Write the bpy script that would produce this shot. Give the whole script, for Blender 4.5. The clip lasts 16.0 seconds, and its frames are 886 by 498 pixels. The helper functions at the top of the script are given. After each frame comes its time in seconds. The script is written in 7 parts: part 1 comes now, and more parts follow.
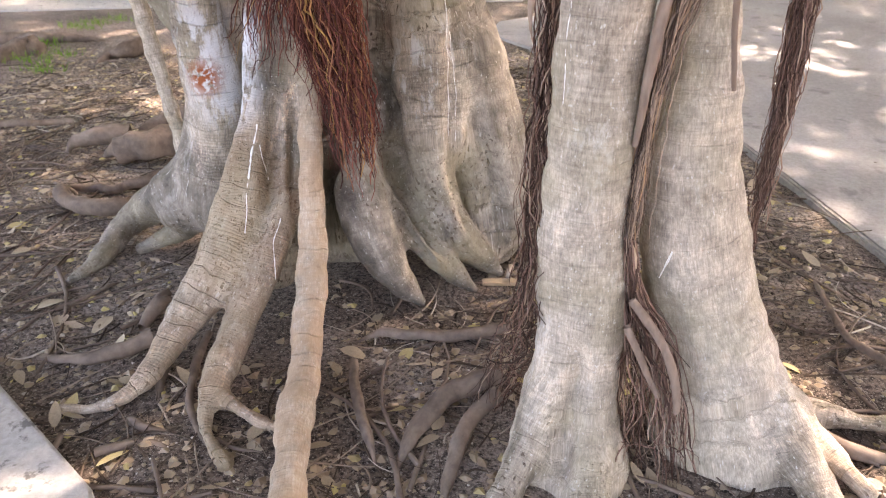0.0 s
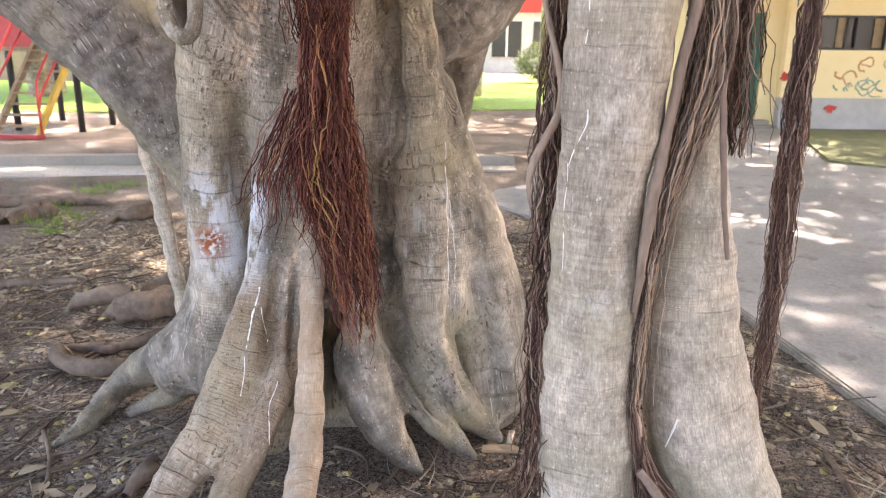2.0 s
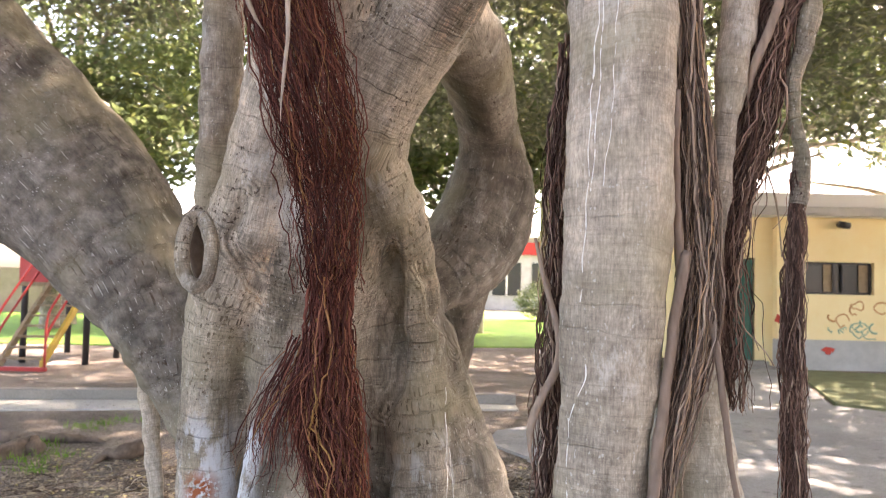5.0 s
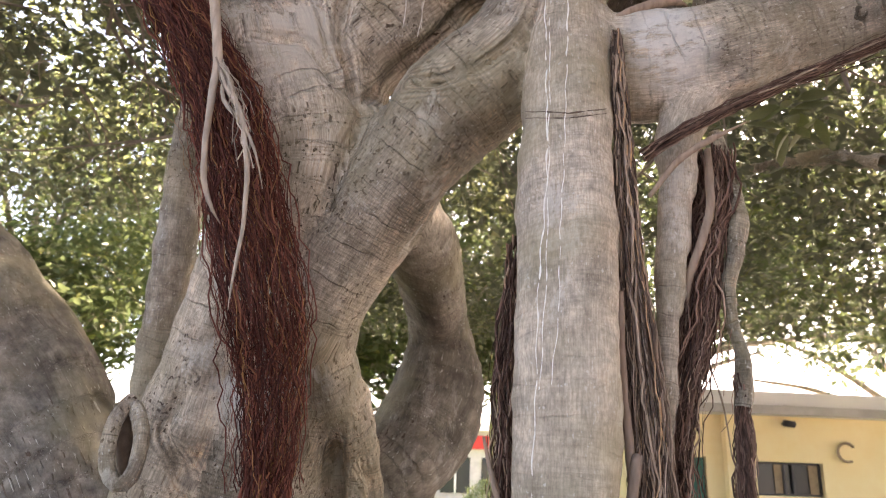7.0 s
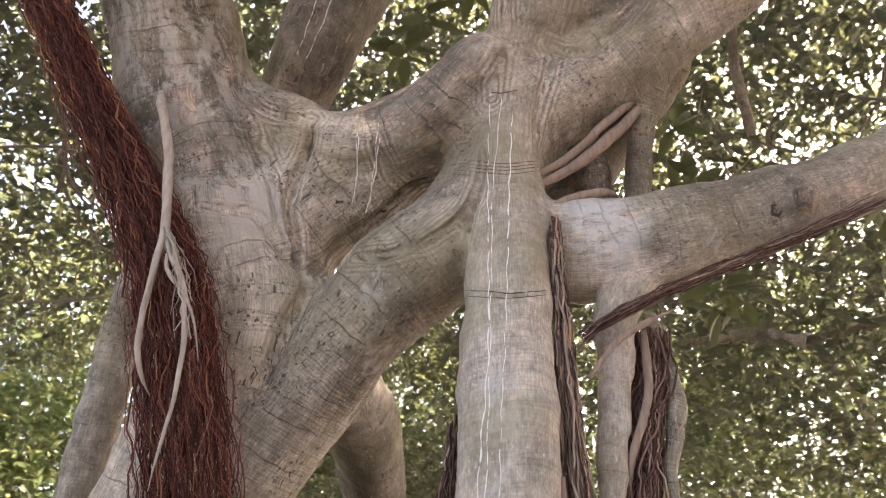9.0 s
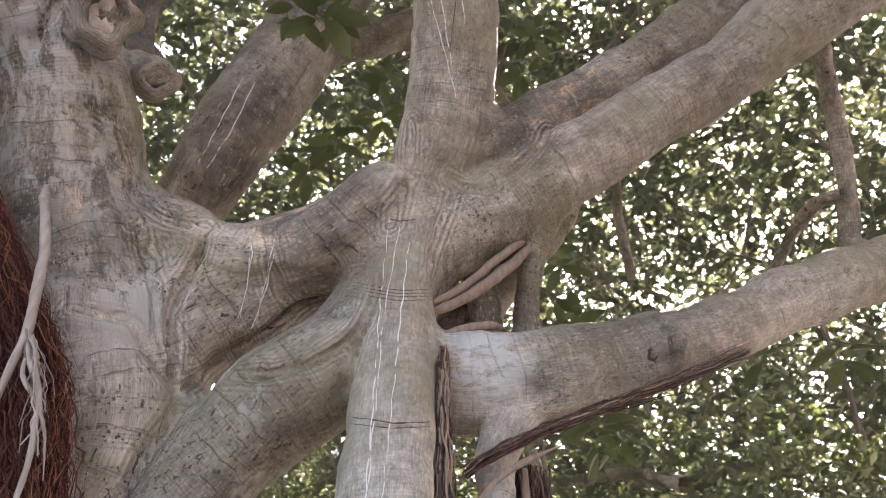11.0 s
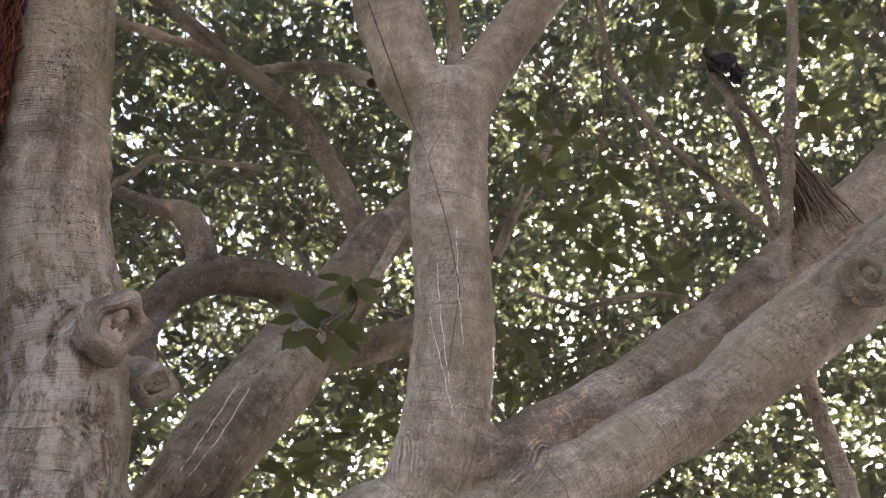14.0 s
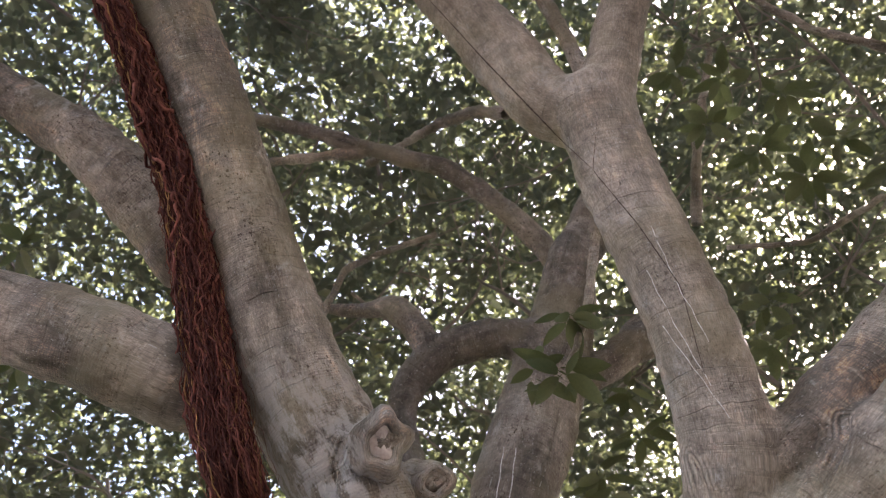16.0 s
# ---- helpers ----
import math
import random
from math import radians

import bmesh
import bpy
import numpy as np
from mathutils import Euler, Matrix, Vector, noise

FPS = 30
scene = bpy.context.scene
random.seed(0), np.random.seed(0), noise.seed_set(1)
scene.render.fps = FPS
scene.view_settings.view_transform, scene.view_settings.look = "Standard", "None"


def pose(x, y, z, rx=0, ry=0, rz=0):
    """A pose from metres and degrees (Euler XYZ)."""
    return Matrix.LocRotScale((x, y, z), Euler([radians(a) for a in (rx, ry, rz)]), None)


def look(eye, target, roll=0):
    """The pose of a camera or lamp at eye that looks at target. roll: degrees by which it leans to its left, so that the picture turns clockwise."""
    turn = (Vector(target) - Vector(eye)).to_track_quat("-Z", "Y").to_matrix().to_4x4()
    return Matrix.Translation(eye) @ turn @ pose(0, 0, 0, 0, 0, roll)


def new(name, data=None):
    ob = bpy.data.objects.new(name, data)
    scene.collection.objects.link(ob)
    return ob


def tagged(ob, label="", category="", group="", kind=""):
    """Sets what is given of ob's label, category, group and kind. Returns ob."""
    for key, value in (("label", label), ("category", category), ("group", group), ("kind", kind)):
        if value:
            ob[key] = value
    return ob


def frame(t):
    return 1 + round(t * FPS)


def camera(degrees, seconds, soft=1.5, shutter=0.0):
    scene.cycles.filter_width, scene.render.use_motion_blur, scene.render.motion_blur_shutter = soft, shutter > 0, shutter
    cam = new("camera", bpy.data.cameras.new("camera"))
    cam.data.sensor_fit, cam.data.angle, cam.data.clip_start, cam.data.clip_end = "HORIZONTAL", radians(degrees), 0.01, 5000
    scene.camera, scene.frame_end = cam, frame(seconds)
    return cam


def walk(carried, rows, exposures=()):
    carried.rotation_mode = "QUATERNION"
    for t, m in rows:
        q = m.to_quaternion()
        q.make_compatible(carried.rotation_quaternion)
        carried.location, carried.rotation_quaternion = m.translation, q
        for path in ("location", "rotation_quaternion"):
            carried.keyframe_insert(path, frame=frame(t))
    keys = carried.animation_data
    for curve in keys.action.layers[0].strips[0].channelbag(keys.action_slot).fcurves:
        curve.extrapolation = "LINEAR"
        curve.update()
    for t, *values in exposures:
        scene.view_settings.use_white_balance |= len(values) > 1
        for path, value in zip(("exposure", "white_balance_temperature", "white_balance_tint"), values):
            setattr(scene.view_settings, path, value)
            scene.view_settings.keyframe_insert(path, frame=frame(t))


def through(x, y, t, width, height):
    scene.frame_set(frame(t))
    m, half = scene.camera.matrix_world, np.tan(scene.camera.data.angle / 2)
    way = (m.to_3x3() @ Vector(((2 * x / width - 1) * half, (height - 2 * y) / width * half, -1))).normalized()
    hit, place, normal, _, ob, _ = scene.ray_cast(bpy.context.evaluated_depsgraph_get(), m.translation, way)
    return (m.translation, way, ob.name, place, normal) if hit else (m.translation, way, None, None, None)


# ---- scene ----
from mathutils.bvhtree import BVHTree

cam = camera(62.95, 16.0, 1.1)
cam.data.dof.use_dof, cam.data.dof.focus_distance, cam.data.dof.aperture_fstop = True, 2.2, 4.4
PATH = [
    (0, (0.003, 0.001, 1.601), (0.0006, 1.7594, 0.6487), 0.10),
    (0.5, (-0.002, -0.001, 1.601), (-0.0022, 1.7998, 0.7316), 0.21),
    (1, (-0.005, -0.003, 1.604), (-0.0020, 1.8427, 0.8330), 0.32),
    (1.5, (-0.009, -0.002, 1.609), (-0.0018, 1.8845, 0.9449), 0.48),
    (2, (-0.011, -0.003, 1.614), (-0.0047, 1.9216, 1.0696), 0.59),
    (2.5, (-0.011, -0.004, 1.618), (-0.0121, 1.9474, 1.1817), 0.71),
    (3, (-0.011, -0.008, 1.625), (-0.0229, 1.9656, 1.3041), 0.87),
    (3.2, (-0.010, -0.009, 1.630), (-0.0282, 1.9725, 1.3609), 0.93),
    (5.3, (-0.008, -0.016, 1.660), (-0.0085, 1.9770, 1.8328), 1.40),
    (5.5, (-0.008, -0.016, 1.661), (0.0054, 1.9707, 1.8937), 1.57),
    (6, (-0.007, -0.015, 1.662), (0.0414, 1.9535, 2.0131), 1.71),
    (6.5, (-0.006, -0.007, 1.667), (0.0785, 1.9314, 2.1505), 1.85),
    (7, (-0.004, -0.008, 1.674), (0.1064, 1.8954, 2.2798), 2.08),
    (7.5, (-0.003, -0.013, 1.683), (0.1272, 1.8471, 2.4069), 2.03),
    (8, (-0.002, -0.015, 1.691), (0.1494, 1.7964, 2.5261), 2.11),
    (8.5, (-0.002, -0.020, 1.697), (0.1792, 1.7389, 2.6314), 2.05),
    (9, (0.001, -0.026, 1.704), (0.2267, 1.6784, 2.7256), 1.92),
    (9.2, (0.001, -0.027, 1.705), (0.2468, 1.6605, 2.7504), 1.75),
    (11.3, (-0.000, -0.035, 1.721), (0.4758, 1.3592, 3.0739), 0.36),
    (11.5, (-0.002, -0.036, 1.725), (0.4758, 1.3194, 3.1159), 0.36),
    (12, (-0.008, -0.040, 1.734), (0.4614, 1.2140, 3.2196), 0.47),
    (12.5, (-0.014, -0.041, 1.735), (0.4253, 1.0940, 3.3223), 0.82),
    (13, (-0.034, -0.041, 1.737), (0.3812, 0.9909, 3.3994), 1.30),
    (13.5, (-0.061, -0.051, 1.750), (0.3091, 0.8802, 3.4810), 1.42),
    (14, (-0.072, -0.090, 1.774), (0.2229, 0.7578, 3.5614), 1.25),
    (14.5, (-0.068, -0.130, 1.802), (0.1212, 0.6526, 3.6325), 1.82),
    (15, (-0.070, -0.176, 1.822), (0.0028, 0.5685, 3.6766), 3.38),
    (15.5, (-0.090, -0.204, 1.827), (-0.1488, 0.5628, 3.6735), 6.03),
    (16, (-0.126, -0.214, 1.862), (-0.3394, 0.6759, 3.6407), 7.62),
]
walk(cam, [(t, look(eye, target, roll)) for t, eye, target, roll in PATH],
     exposures=[(0, 3.92, 7800, 26), (3, 3.78, 7300, 21), (5.5, 3.5, 7500, 21), (9, 3.35, 7400, 20), (12, 3.25, 6500, 17), (16, 3.0, 6600, 18)])

# ---------------------------------------------------------------- light
SUN_TURN, SUN_HEIGHT = radians(50), radians(52)
world = bpy.data.worlds.new("sky")
scene.world = world
world.use_nodes = True
wn = world.node_tree
sky = wn.nodes.new("ShaderNodeTexSky")
sky.sky_type = "NISHITA"
sky.sun_disc = False
sky.sun_elevation, sky.sun_rotation = SUN_HEIGHT, SUN_TURN
sky.dust_density, sky.air_density = 4.0, 1.0
wn.links.new(sky.outputs[0], wn.nodes["Background"].inputs[0])
wn.nodes["Background"].inputs[1].default_value = 0.15
sun_data = bpy.data.lights.new("sun", "SUN")
sun_data.energy, sun_data.angle, sun_data.color = 4.0, radians(0.8), (1.0, 0.94, 0.85)
sun = new("sun", sun_data)
sun_from = Vector((math.sin(SUN_TURN) * math.cos(SUN_HEIGHT), math.cos(SUN_TURN) * math.cos(SUN_HEIGHT), math.sin(SUN_HEIGHT)))
sun.matrix_world = look(sun_from * 40, (0, 0, 0))


# ---------------------------------------------------------------- materials
class Nodes:
    """A material and short ways to add nodes to it."""

    def __init__(self, name, rough=0.8):
        self.m = bpy.data.materials.new(name)
        self.m.use_nodes = True
        self.t = self.m.node_tree
        self.b = self.t.nodes["Principled BSDF"]
        self.b.inputs["Roughness"].default_value = rough
        self.b.inputs["Specular IOR Level"].default_value = 0.18 if rough > 0.7 else 0.5

    def add(self, kind, **inputs):
        n = self.t.nodes.new("ShaderNode" + kind)
        for key, value in inputs.items():
            self.put(n.inputs[key.replace("_", " ")], value)
        return n

    def put(self, socket, value):
        if isinstance(value, bpy.types.NodeSocket):
            self.t.links.new(value, socket)
        else:
            socket.default_value = value

    def coords(self, scale=(1, 1, 1), source=None):
        if source is None:
            source = self.add("TexCoord").outputs["Object"]
        return self.add("Mapping", Vector=source, Scale=scale).outputs[0]

    def grain(self, scale):
        n = self.add("Attribute")
        n.attribute_name = "grain"
        return self.coords(scale, n.outputs["Vector"])

    def number(self, name):
        n = self.add("Attribute")
        n.attribute_name = name
        return n.outputs["Fac"]

    def noise(self, vector, scale, detail=4.0, rough=0.55, kind="FBM", bend=0.0):
        n = self.add("TexNoise", Scale=scale, Detail=detail, Roughness=rough, Distortion=bend)
        n.noise_type = kind
        self.t.links.new(vector, n.inputs["Vector"])
        return n.outputs[0]

    def wave(self, vector, scale, bend, detail, detail_scale):
        n = self.add("TexWave", Vector=vector, Scale=scale, Distortion=bend, Detail=detail, Detail_Scale=detail_scale)
        n.bands_direction = "Z"
        return n.outputs["Fac"]

    def ramp(self, fac, *stops):
        n = self.add("ValToRGB", Fac=fac)
        r = n.color_ramp
        while len(r.elements) < len(stops):
            r.elements.new(0.5)
        for e, (at, c) in zip(r.elements, stops):
            e.position = at
            e.color = (c, c, c, 1) if isinstance(c, (int, float)) else (*c, 1)
        return n.outputs[0]

    def mix(self, fac, a, b, kind="MIX"):
        n = self.add("Mix")
        n.data_type, n.blend_type = "RGBA", kind
        self.put(n.inputs[0], fac)
        for s, v in ((n.inputs[6], a), (n.inputs[7], b)):
            self.put(s, (*v, 1) if isinstance(v, tuple) and len(v) == 3 else v)
        return n.outputs[2]

    def math(self, kind, a, b=0.5):
        n = self.add("Math")
        n.operation = kind
        self.put(n.inputs[0], a)
        self.put(n.inputs[1], b)
        return n.outputs[0]

    def near(self, place, radius, soft):
        """1 round a place of the object's space, 0 away from it."""
        n = self.add("VectorMath")
        n.operation = "DISTANCE"
        self.put(n.inputs[0], self.add("TexCoord").outputs["Object"])
        n.inputs[1].default_value = place
        return self.ramp(self.math("DIVIDE", n.outputs["Value"], radius + soft), (radius / (radius + soft), 1.0), (1.0, 0.0))

    def done(self, colour, bump=None, strength=0.4, distance=0.01, rough=None):
        self.put(self.b.inputs["Base Color"], (*colour, 1) if isinstance(colour, tuple) else colour)
        if bump is not None:
            n = self.add("Bump", Height=bump, Strength=strength, Distance=distance)
            self.t.links.new(n.outputs[0], self.b.inputs["Normal"])
        if rough is not None:
            self.put(self.b.inputs["Roughness"], rough)
        return self.m


def bark_material():
    n = Nodes("bark", 0.78)
    space = n.coords()
    rugged = n.math("SUBTRACT", 1.0, n.number("clean"))
    old_shaded = n.number("old_shaded")
    big = n.noise(space, 1.7, 5)
    mid = n.noise(space, 14, 7, 0.7)
    colour = n.ramp(big, (0.34, (0.345, 0.288, 0.232)), (0.5, (0.445, 0.378, 0.310)), (0.66, (0.535, 0.465, 0.392)))
    colour = n.mix(0.55, colour, n.ramp(mid, (0.36, 0.28), (0.5, 0.5), (0.64, 0.72)), "OVERLAY")
    speck = n.noise(n.grain((90, 90, 60)), 1.0, 8, 0.8)
    colour = n.mix(0.5, colour, n.ramp(speck, (0.36, 0.26), (0.5, 0.5), (0.64, 0.72)), "OVERLAY")
    # darker tone of old limbs, also painting the shade on base and back limbs
    colour = n.mix(n.math("MULTIPLY", old_shaded, 0.95), colour, n.ramp(mid, (0.36, (0.095, 0.081, 0.070)), (0.52, (0.195, 0.172, 0.150)), (0.66, (0.31, 0.278, 0.246))))
    stain = n.noise(n.grain((8, 8, 1.7)), 1.0, 6, 0.62, bend=0.6)
    stain_tone = n.ramp(stain, (0.34, (0.50, 0.50, 0.47)), (0.48, (0.95, 0.95, 0.93)), (0.56, (1.0, 1.0, 1.0)), (0.68, (1.42, 1.40, 1.36)))
    colour = n.mix(n.math("SUBTRACT", 1.0, n.math("MULTIPLY", n.number("clean"), 0.5)), colour, n.mix(1.0, colour, stain_tone, "MULTIPLY"))
    plain = colour
    # short streaks along the limb
    weave = n.noise(n.grain((230, 230, 22)), 1.0, 3, 0.6)
    colour = n.mix(0.55, colour, n.ramp(weave, (0.36, 0.28), (0.5, 0.5), (0.64, 0.71)), "OVERLAY")
    # sparse growth rings, each a hairline that fades in and out, and close fine lines between them
    ring_wave = n.wave(n.grain((1, 1, 1)), 4.6, 5.0, 3.0, 0.9)
    broken = n.ramp(n.noise(n.grain((4, 4, 16)), 1.0, 4, 0.65), (0.46, 0.0), (0.62, 1.0))
    crack = n.math("MULTIPLY", n.ramp(ring_wave, (0.0, 1.0), (0.006, 0.8), (0.022, 0.0)), broken)
    smooth = n.math("MAXIMUM", old_shaded, n.math("MULTIPLY", n.number("clean"), 0.55))
    crack = n.math("MULTIPLY", crack, n.math("SUBTRACT", 1.0, smooth))
    colour = n.mix(n.math("MULTIPLY", crack, 0.3), colour, (0.16, 0.125, 0.10))
    fine_noise = n.noise(n.grain((6, 6, 120)), 1.0, 4, 0.65)
    zone = n.ramp(n.noise(space, 2.6, 4), (0.40, 0.35), (0.58, 1.0))
    colour = n.mix(zone, colour, n.mix(1.0, colour, n.ramp(fine_noise, (0.36, 0.78), (0.5, 1.0), (0.64, 1.15)), "MULTIPLY"))
    ridge_wave = n.wave(n.grain((1, 1, 1)), 24.0, 5.0, 4.0, 0.8)
    ridge_zone = n.ramp(n.noise(space, 2.1, 3, 0.6), (0.49, 0.0), (0.63, 0.9))
    ridge_zone = n.math("MULTIPLY", ridge_zone, rugged)
    ridges = n.mix(ridge_zone, (0.5, 0.5, 0.5), n.ramp(ridge_wave, (0.0, 0.25), (0.35, 0.5), (1.0, 0.62)))
    colour = n.mix(0.42, colour, ridges, "OVERLAY")
    colour = n.mix(n.math("MAXIMUM", n.math("MULTIPLY", n.number("clean"), 0.25), n.math("MULTIPLY", old_shaded, 0.75)), colour, plain)
    # folds that run beside the creases of the forks
    reach = n.number("fold")
    folds = n.math("SINE", n.math("ADD", n.math("MULTIPLY", reach, 330.0), n.math("MULTIPLY", n.noise(space, 9, 4, 0.6), 7.0)))
    fold_zone = n.math("MULTIPLY", n.ramp(reach, (0.0, 1.0), (0.035, 0.8), (0.10, 0.0)), n.ramp(n.noise(space, 7, 3, 0.6), (0.40, 0.25), (0.58, 1.0)))
    folds = n.mix(fold_zone, (0.5, 0.5, 0.5), n.ramp(n.math("MULTIPLY_ADD", folds, 0.5), (0.0, 0.16), (0.45, 0.5), (1.0, 0.72)))
    colour = n.mix(0.7, colour, folds, "OVERLAY")
    # wrinkled stretches
    fold = n.noise(n.grain((16, 16, 26)), 1.0, 5, 0.6, "RIDGED_MULTIFRACTAL", 0.8)
    wrinkle_zone = n.ramp(n.noise(space, 1.5, 3, 0.6), (0.47, 0.0), (0.58, 0.8))
    wrinkle_zone = n.math("MULTIPLY", wrinkle_zone, rugged)
    fold = n.mix(wrinkle_zone, (0.5, 0.5, 0.5), n.ramp(fold, (0.2, 0.10), (1.2, 0.85)))
    colour = n.mix(0.65, colour, fold, "OVERLAY")
    # dark scales of dried bark in broken columns
    scale_noise = n.noise(n.grain((70, 70, 40)), 1.0, 5, 0.7)
    scale_zone = n.ramp(n.noise(n.grain((6, 6, 1.2)), 1.0, 4, 0.6), (0.53, 0.0), (0.62, 1.0))
    scales = n.math("MULTIPLY", n.ramp(scale_noise, (0.50, 0.0), (0.56, 0.65)), n.math("MULTIPLY", scale_zone, rugged))
    colour = n.mix(scales, colour, (0.17, 0.135, 0.11))
    # dark pits and pale lichen
    pits = n.ramp(n.noise(n.grain((75, 75, 60)), 1.0, 2, 0.5), (0.61, 0.0), (0.65, 1.0))
    pit_zone = n.ramp(n.noise(space, 2.4, 5, 0.65), (0.47, 0.0), (0.56, 1.0))
    pit = n.math("MULTIPLY", pits, n.math("MULTIPLY", pit_zone, n.math("MAXIMUM", rugged, 0.2)))
    colour = n.mix(pit, colour, (0.11, 0.08, 0.06))
    flecks = n.ramp(n.noise(n.grain((110, 110, 60)), 1.0, 2, 0.5), (0.66, 0.0), (0.71, 0.6))
    colour = n.mix(flecks, colour, (0.66, 0.63, 0.58))
    pale = n.ramp(n.noise(n.coords((6, 6, 2.6)), 1.0, 9, 0.78), (0.57, 0.0), (0.64, 0.55))
    colour = n.mix(n.math("MULTIPLY", pale, n.math("SUBTRACT", 1.0, n.math("MULTIPLY", old_shaded, 0.8))), colour, (0.64, 0.60, 0.55))
    green = n.ramp(n.noise(space, 2.3, 4), (0.48, 0.0), (0.64, 0.5))
    colour = n.mix(green, colour, (0.31, 0.27, 0.17))
    warm = n.math("MULTIPLY", n.number("warm"), n.ramp(n.noise(space, 9, 7, 0.7), (0.36, 0.35), (0.56, 1.0)))
    colour = n.mix(warm, colour, n.mix(0.3, (0.45, 0.29, 0.18), colour))
    # whitewash left on one column, scaly lichen, partly painted light on the upper limb, and rusty spots
    for place, size, low, tone in (((-0.86, 2.70, 1.00), 0.09, 0.46, (0.70, 0.715, 0.745)), ((-0.80, 2.68, 0.84), 0.10, 0.42, (0.72, 0.735, 0.765)), ((-0.72, 2.64, 1.04), 0.05, 0.42, (0.70, 0.715, 0.745)),
                                   ((-0.08, 2.76, 0.85), 0.13, 0.54, (0.62, 0.61, 0.59)), ((-0.90, 2.05, 3.99), 0.16, 0.48, (0.62, 0.60, 0.57)),
                                   ((-1.02, 1.88, 4.25), 0.24, 0.46, (0.545, 0.50, 0.44)), ((-0.74, 2.06, 3.66), 0.17, 0.47, (0.545, 0.50, 0.44)), ((-0.45, 2.15, 3.15), 0.14, 0.48, (0.53, 0.485, 0.425)), ((-0.45, 2.45, 2.0), 0.12, 0.50, (0.64, 0.63, 0.61)), ((0.76, 1.85, 2.96), 0.08, 0.42, (0.66, 0.65, 0.635))):
        paint = n.math("MULTIPLY", n.near(place, size, size * 1.2), n.ramp(n.noise(n.grain((16, 16, 6)), 1.0, 8, 0.7), (low, 0.0), (low + 0.09, 0.75)))
        colour = n.mix(paint, colour, tone)
    for place, size in (((-0.90, 2.70, 0.87), 0.032), ((0.74, 1.62, 0.58), 0.014), ((0.77, 1.62, 0.50), 0.012)):
        rust = n.math("MULTIPLY", n.near(place, size, size * 1.8), n.ramp(n.noise(space, 45, 3), (0.4, 0.0), (0.5, 1.0)))
        colour = n.mix(rust, colour, (0.33, 0.10, 0.04))
    height = n.mix(0.5, fine_noise, n.mix(0.5, speck, n.mix(0.5, weave, mid)))
    height = n.mix(0.45, height, n.mix(0.5, fold, ridges))
    height = n.mix(n.math("MULTIPLY", fold_zone, 0.7), height, folds)
    height = n.mix(n.math("MAXIMUM", pit, crack), height, (0.0, 0.0, 0.0))
    height = n.mix(n.math("MAXIMUM", n.math("MULTIPLY", n.number("clean"), 0.55), n.math("MULTIPLY", old_shaded, 0.4)), height, (0.5, 0.5, 0.5))
    return n.done(colour, height, 1.0, 0.022, n.ramp(mid, (0.36, 0.55), (0.64, 0.85)))


def root_material(name, dark, light, accent, rough=0.75):
    n = Nodes(name, rough)
    r = n.add("NewGeometry").outputs["Random Per Island"]
    deep = tuple(0.45 * c for c in dark)
    colour = n.ramp(r, (0.0, deep), (0.4, dark), (0.85, light), (0.97, accent))
    streak = n.noise(n.coords((60, 60, 14)), 1.0, 4)
    colour = n.mix(0.6, colour, n.ramp(streak, (0.3, 0.3), (0.7, 0.7)), "OVERLAY")
    return n.done(colour, streak, 0.4, 0.003)


def leaf_material(name, green, olive, yellow, through, glow=(0.20, 0.225, 0.125)):
    n = Nodes(name, 0.45)
    r = n.add("NewGeometry").outputs["Random Per Island"]
    colour = n.ramp(r, (0.0, green), (0.55, olive), (0.86, green), (0.95, yellow))
    colour = n.mix(0.4, colour, n.ramp(n.noise(n.coords(), 14, 3), (0.3, 0.3), (0.7, 0.7)), "OVERLAY")
    n.put(n.b.inputs["Base Color"], colour)
    t = n.add("BsdfTranslucent", Color=n.mix(0.75, colour, glow))
    s = n.add("MixShader", Fac=through)
    n.t.links.new(n.b.outputs[0], s.inputs[1])
    n.t.links.new(t.outputs[0], s.inputs[2])
    n.t.links.new(s.outputs[0], n.t.nodes["Material Output"].inputs["Surface"])
    return n.m


def soil_material():
    n = Nodes("soil", 0.95)
    p = n.coords()
    colour = n.ramp(n.noise(p, 0.9, 6, 0.6), (0.36, (0.105, 0.080, 0.065)), (0.52, (0.172, 0.136, 0.113)), (0.66, (0.255, 0.210, 0.178)))
    grit = n.noise(p, 55, 6, 0.75)
    colour = n.mix(0.95, colour, n.ramp(grit, (0.40, 0.12), (0.5, 0.5), (0.60, 0.88)), "OVERLAY")
    bits = n.ramp(n.noise(p, 130, 2, 0.5), (0.60, 0.0), (0.64, 0.9))
    colour = n.mix(bits, colour, (0.36, 0.315, 0.265))
    return n.done(colour, grit, 0.8, 0.012)


def concrete_material(name, low, high, stain=0.5, patch=3.5):
    n = Nodes(name, 0.85)
    p = n.coords()
    colour = n.ramp(n.noise(p, 0.7, 6, 0.6), (0.3, low), (0.7, high))
    colour = n.mix(0.5, colour, n.ramp(n.noise(p, 45, 6, 0.7), (0.3, 0.3), (0.7, 0.7)), "OVERLAY")
    dirt = n.ramp(n.noise(p, patch, 6, 0.65), (0.58, 0.0), (0.66, stain))
    colour = n.mix(dirt, colour, tuple(0.35 * c for c in low))
    return n.done(colour, n.noise(p, 60, 5, 0.7), 0.3, 0.006)


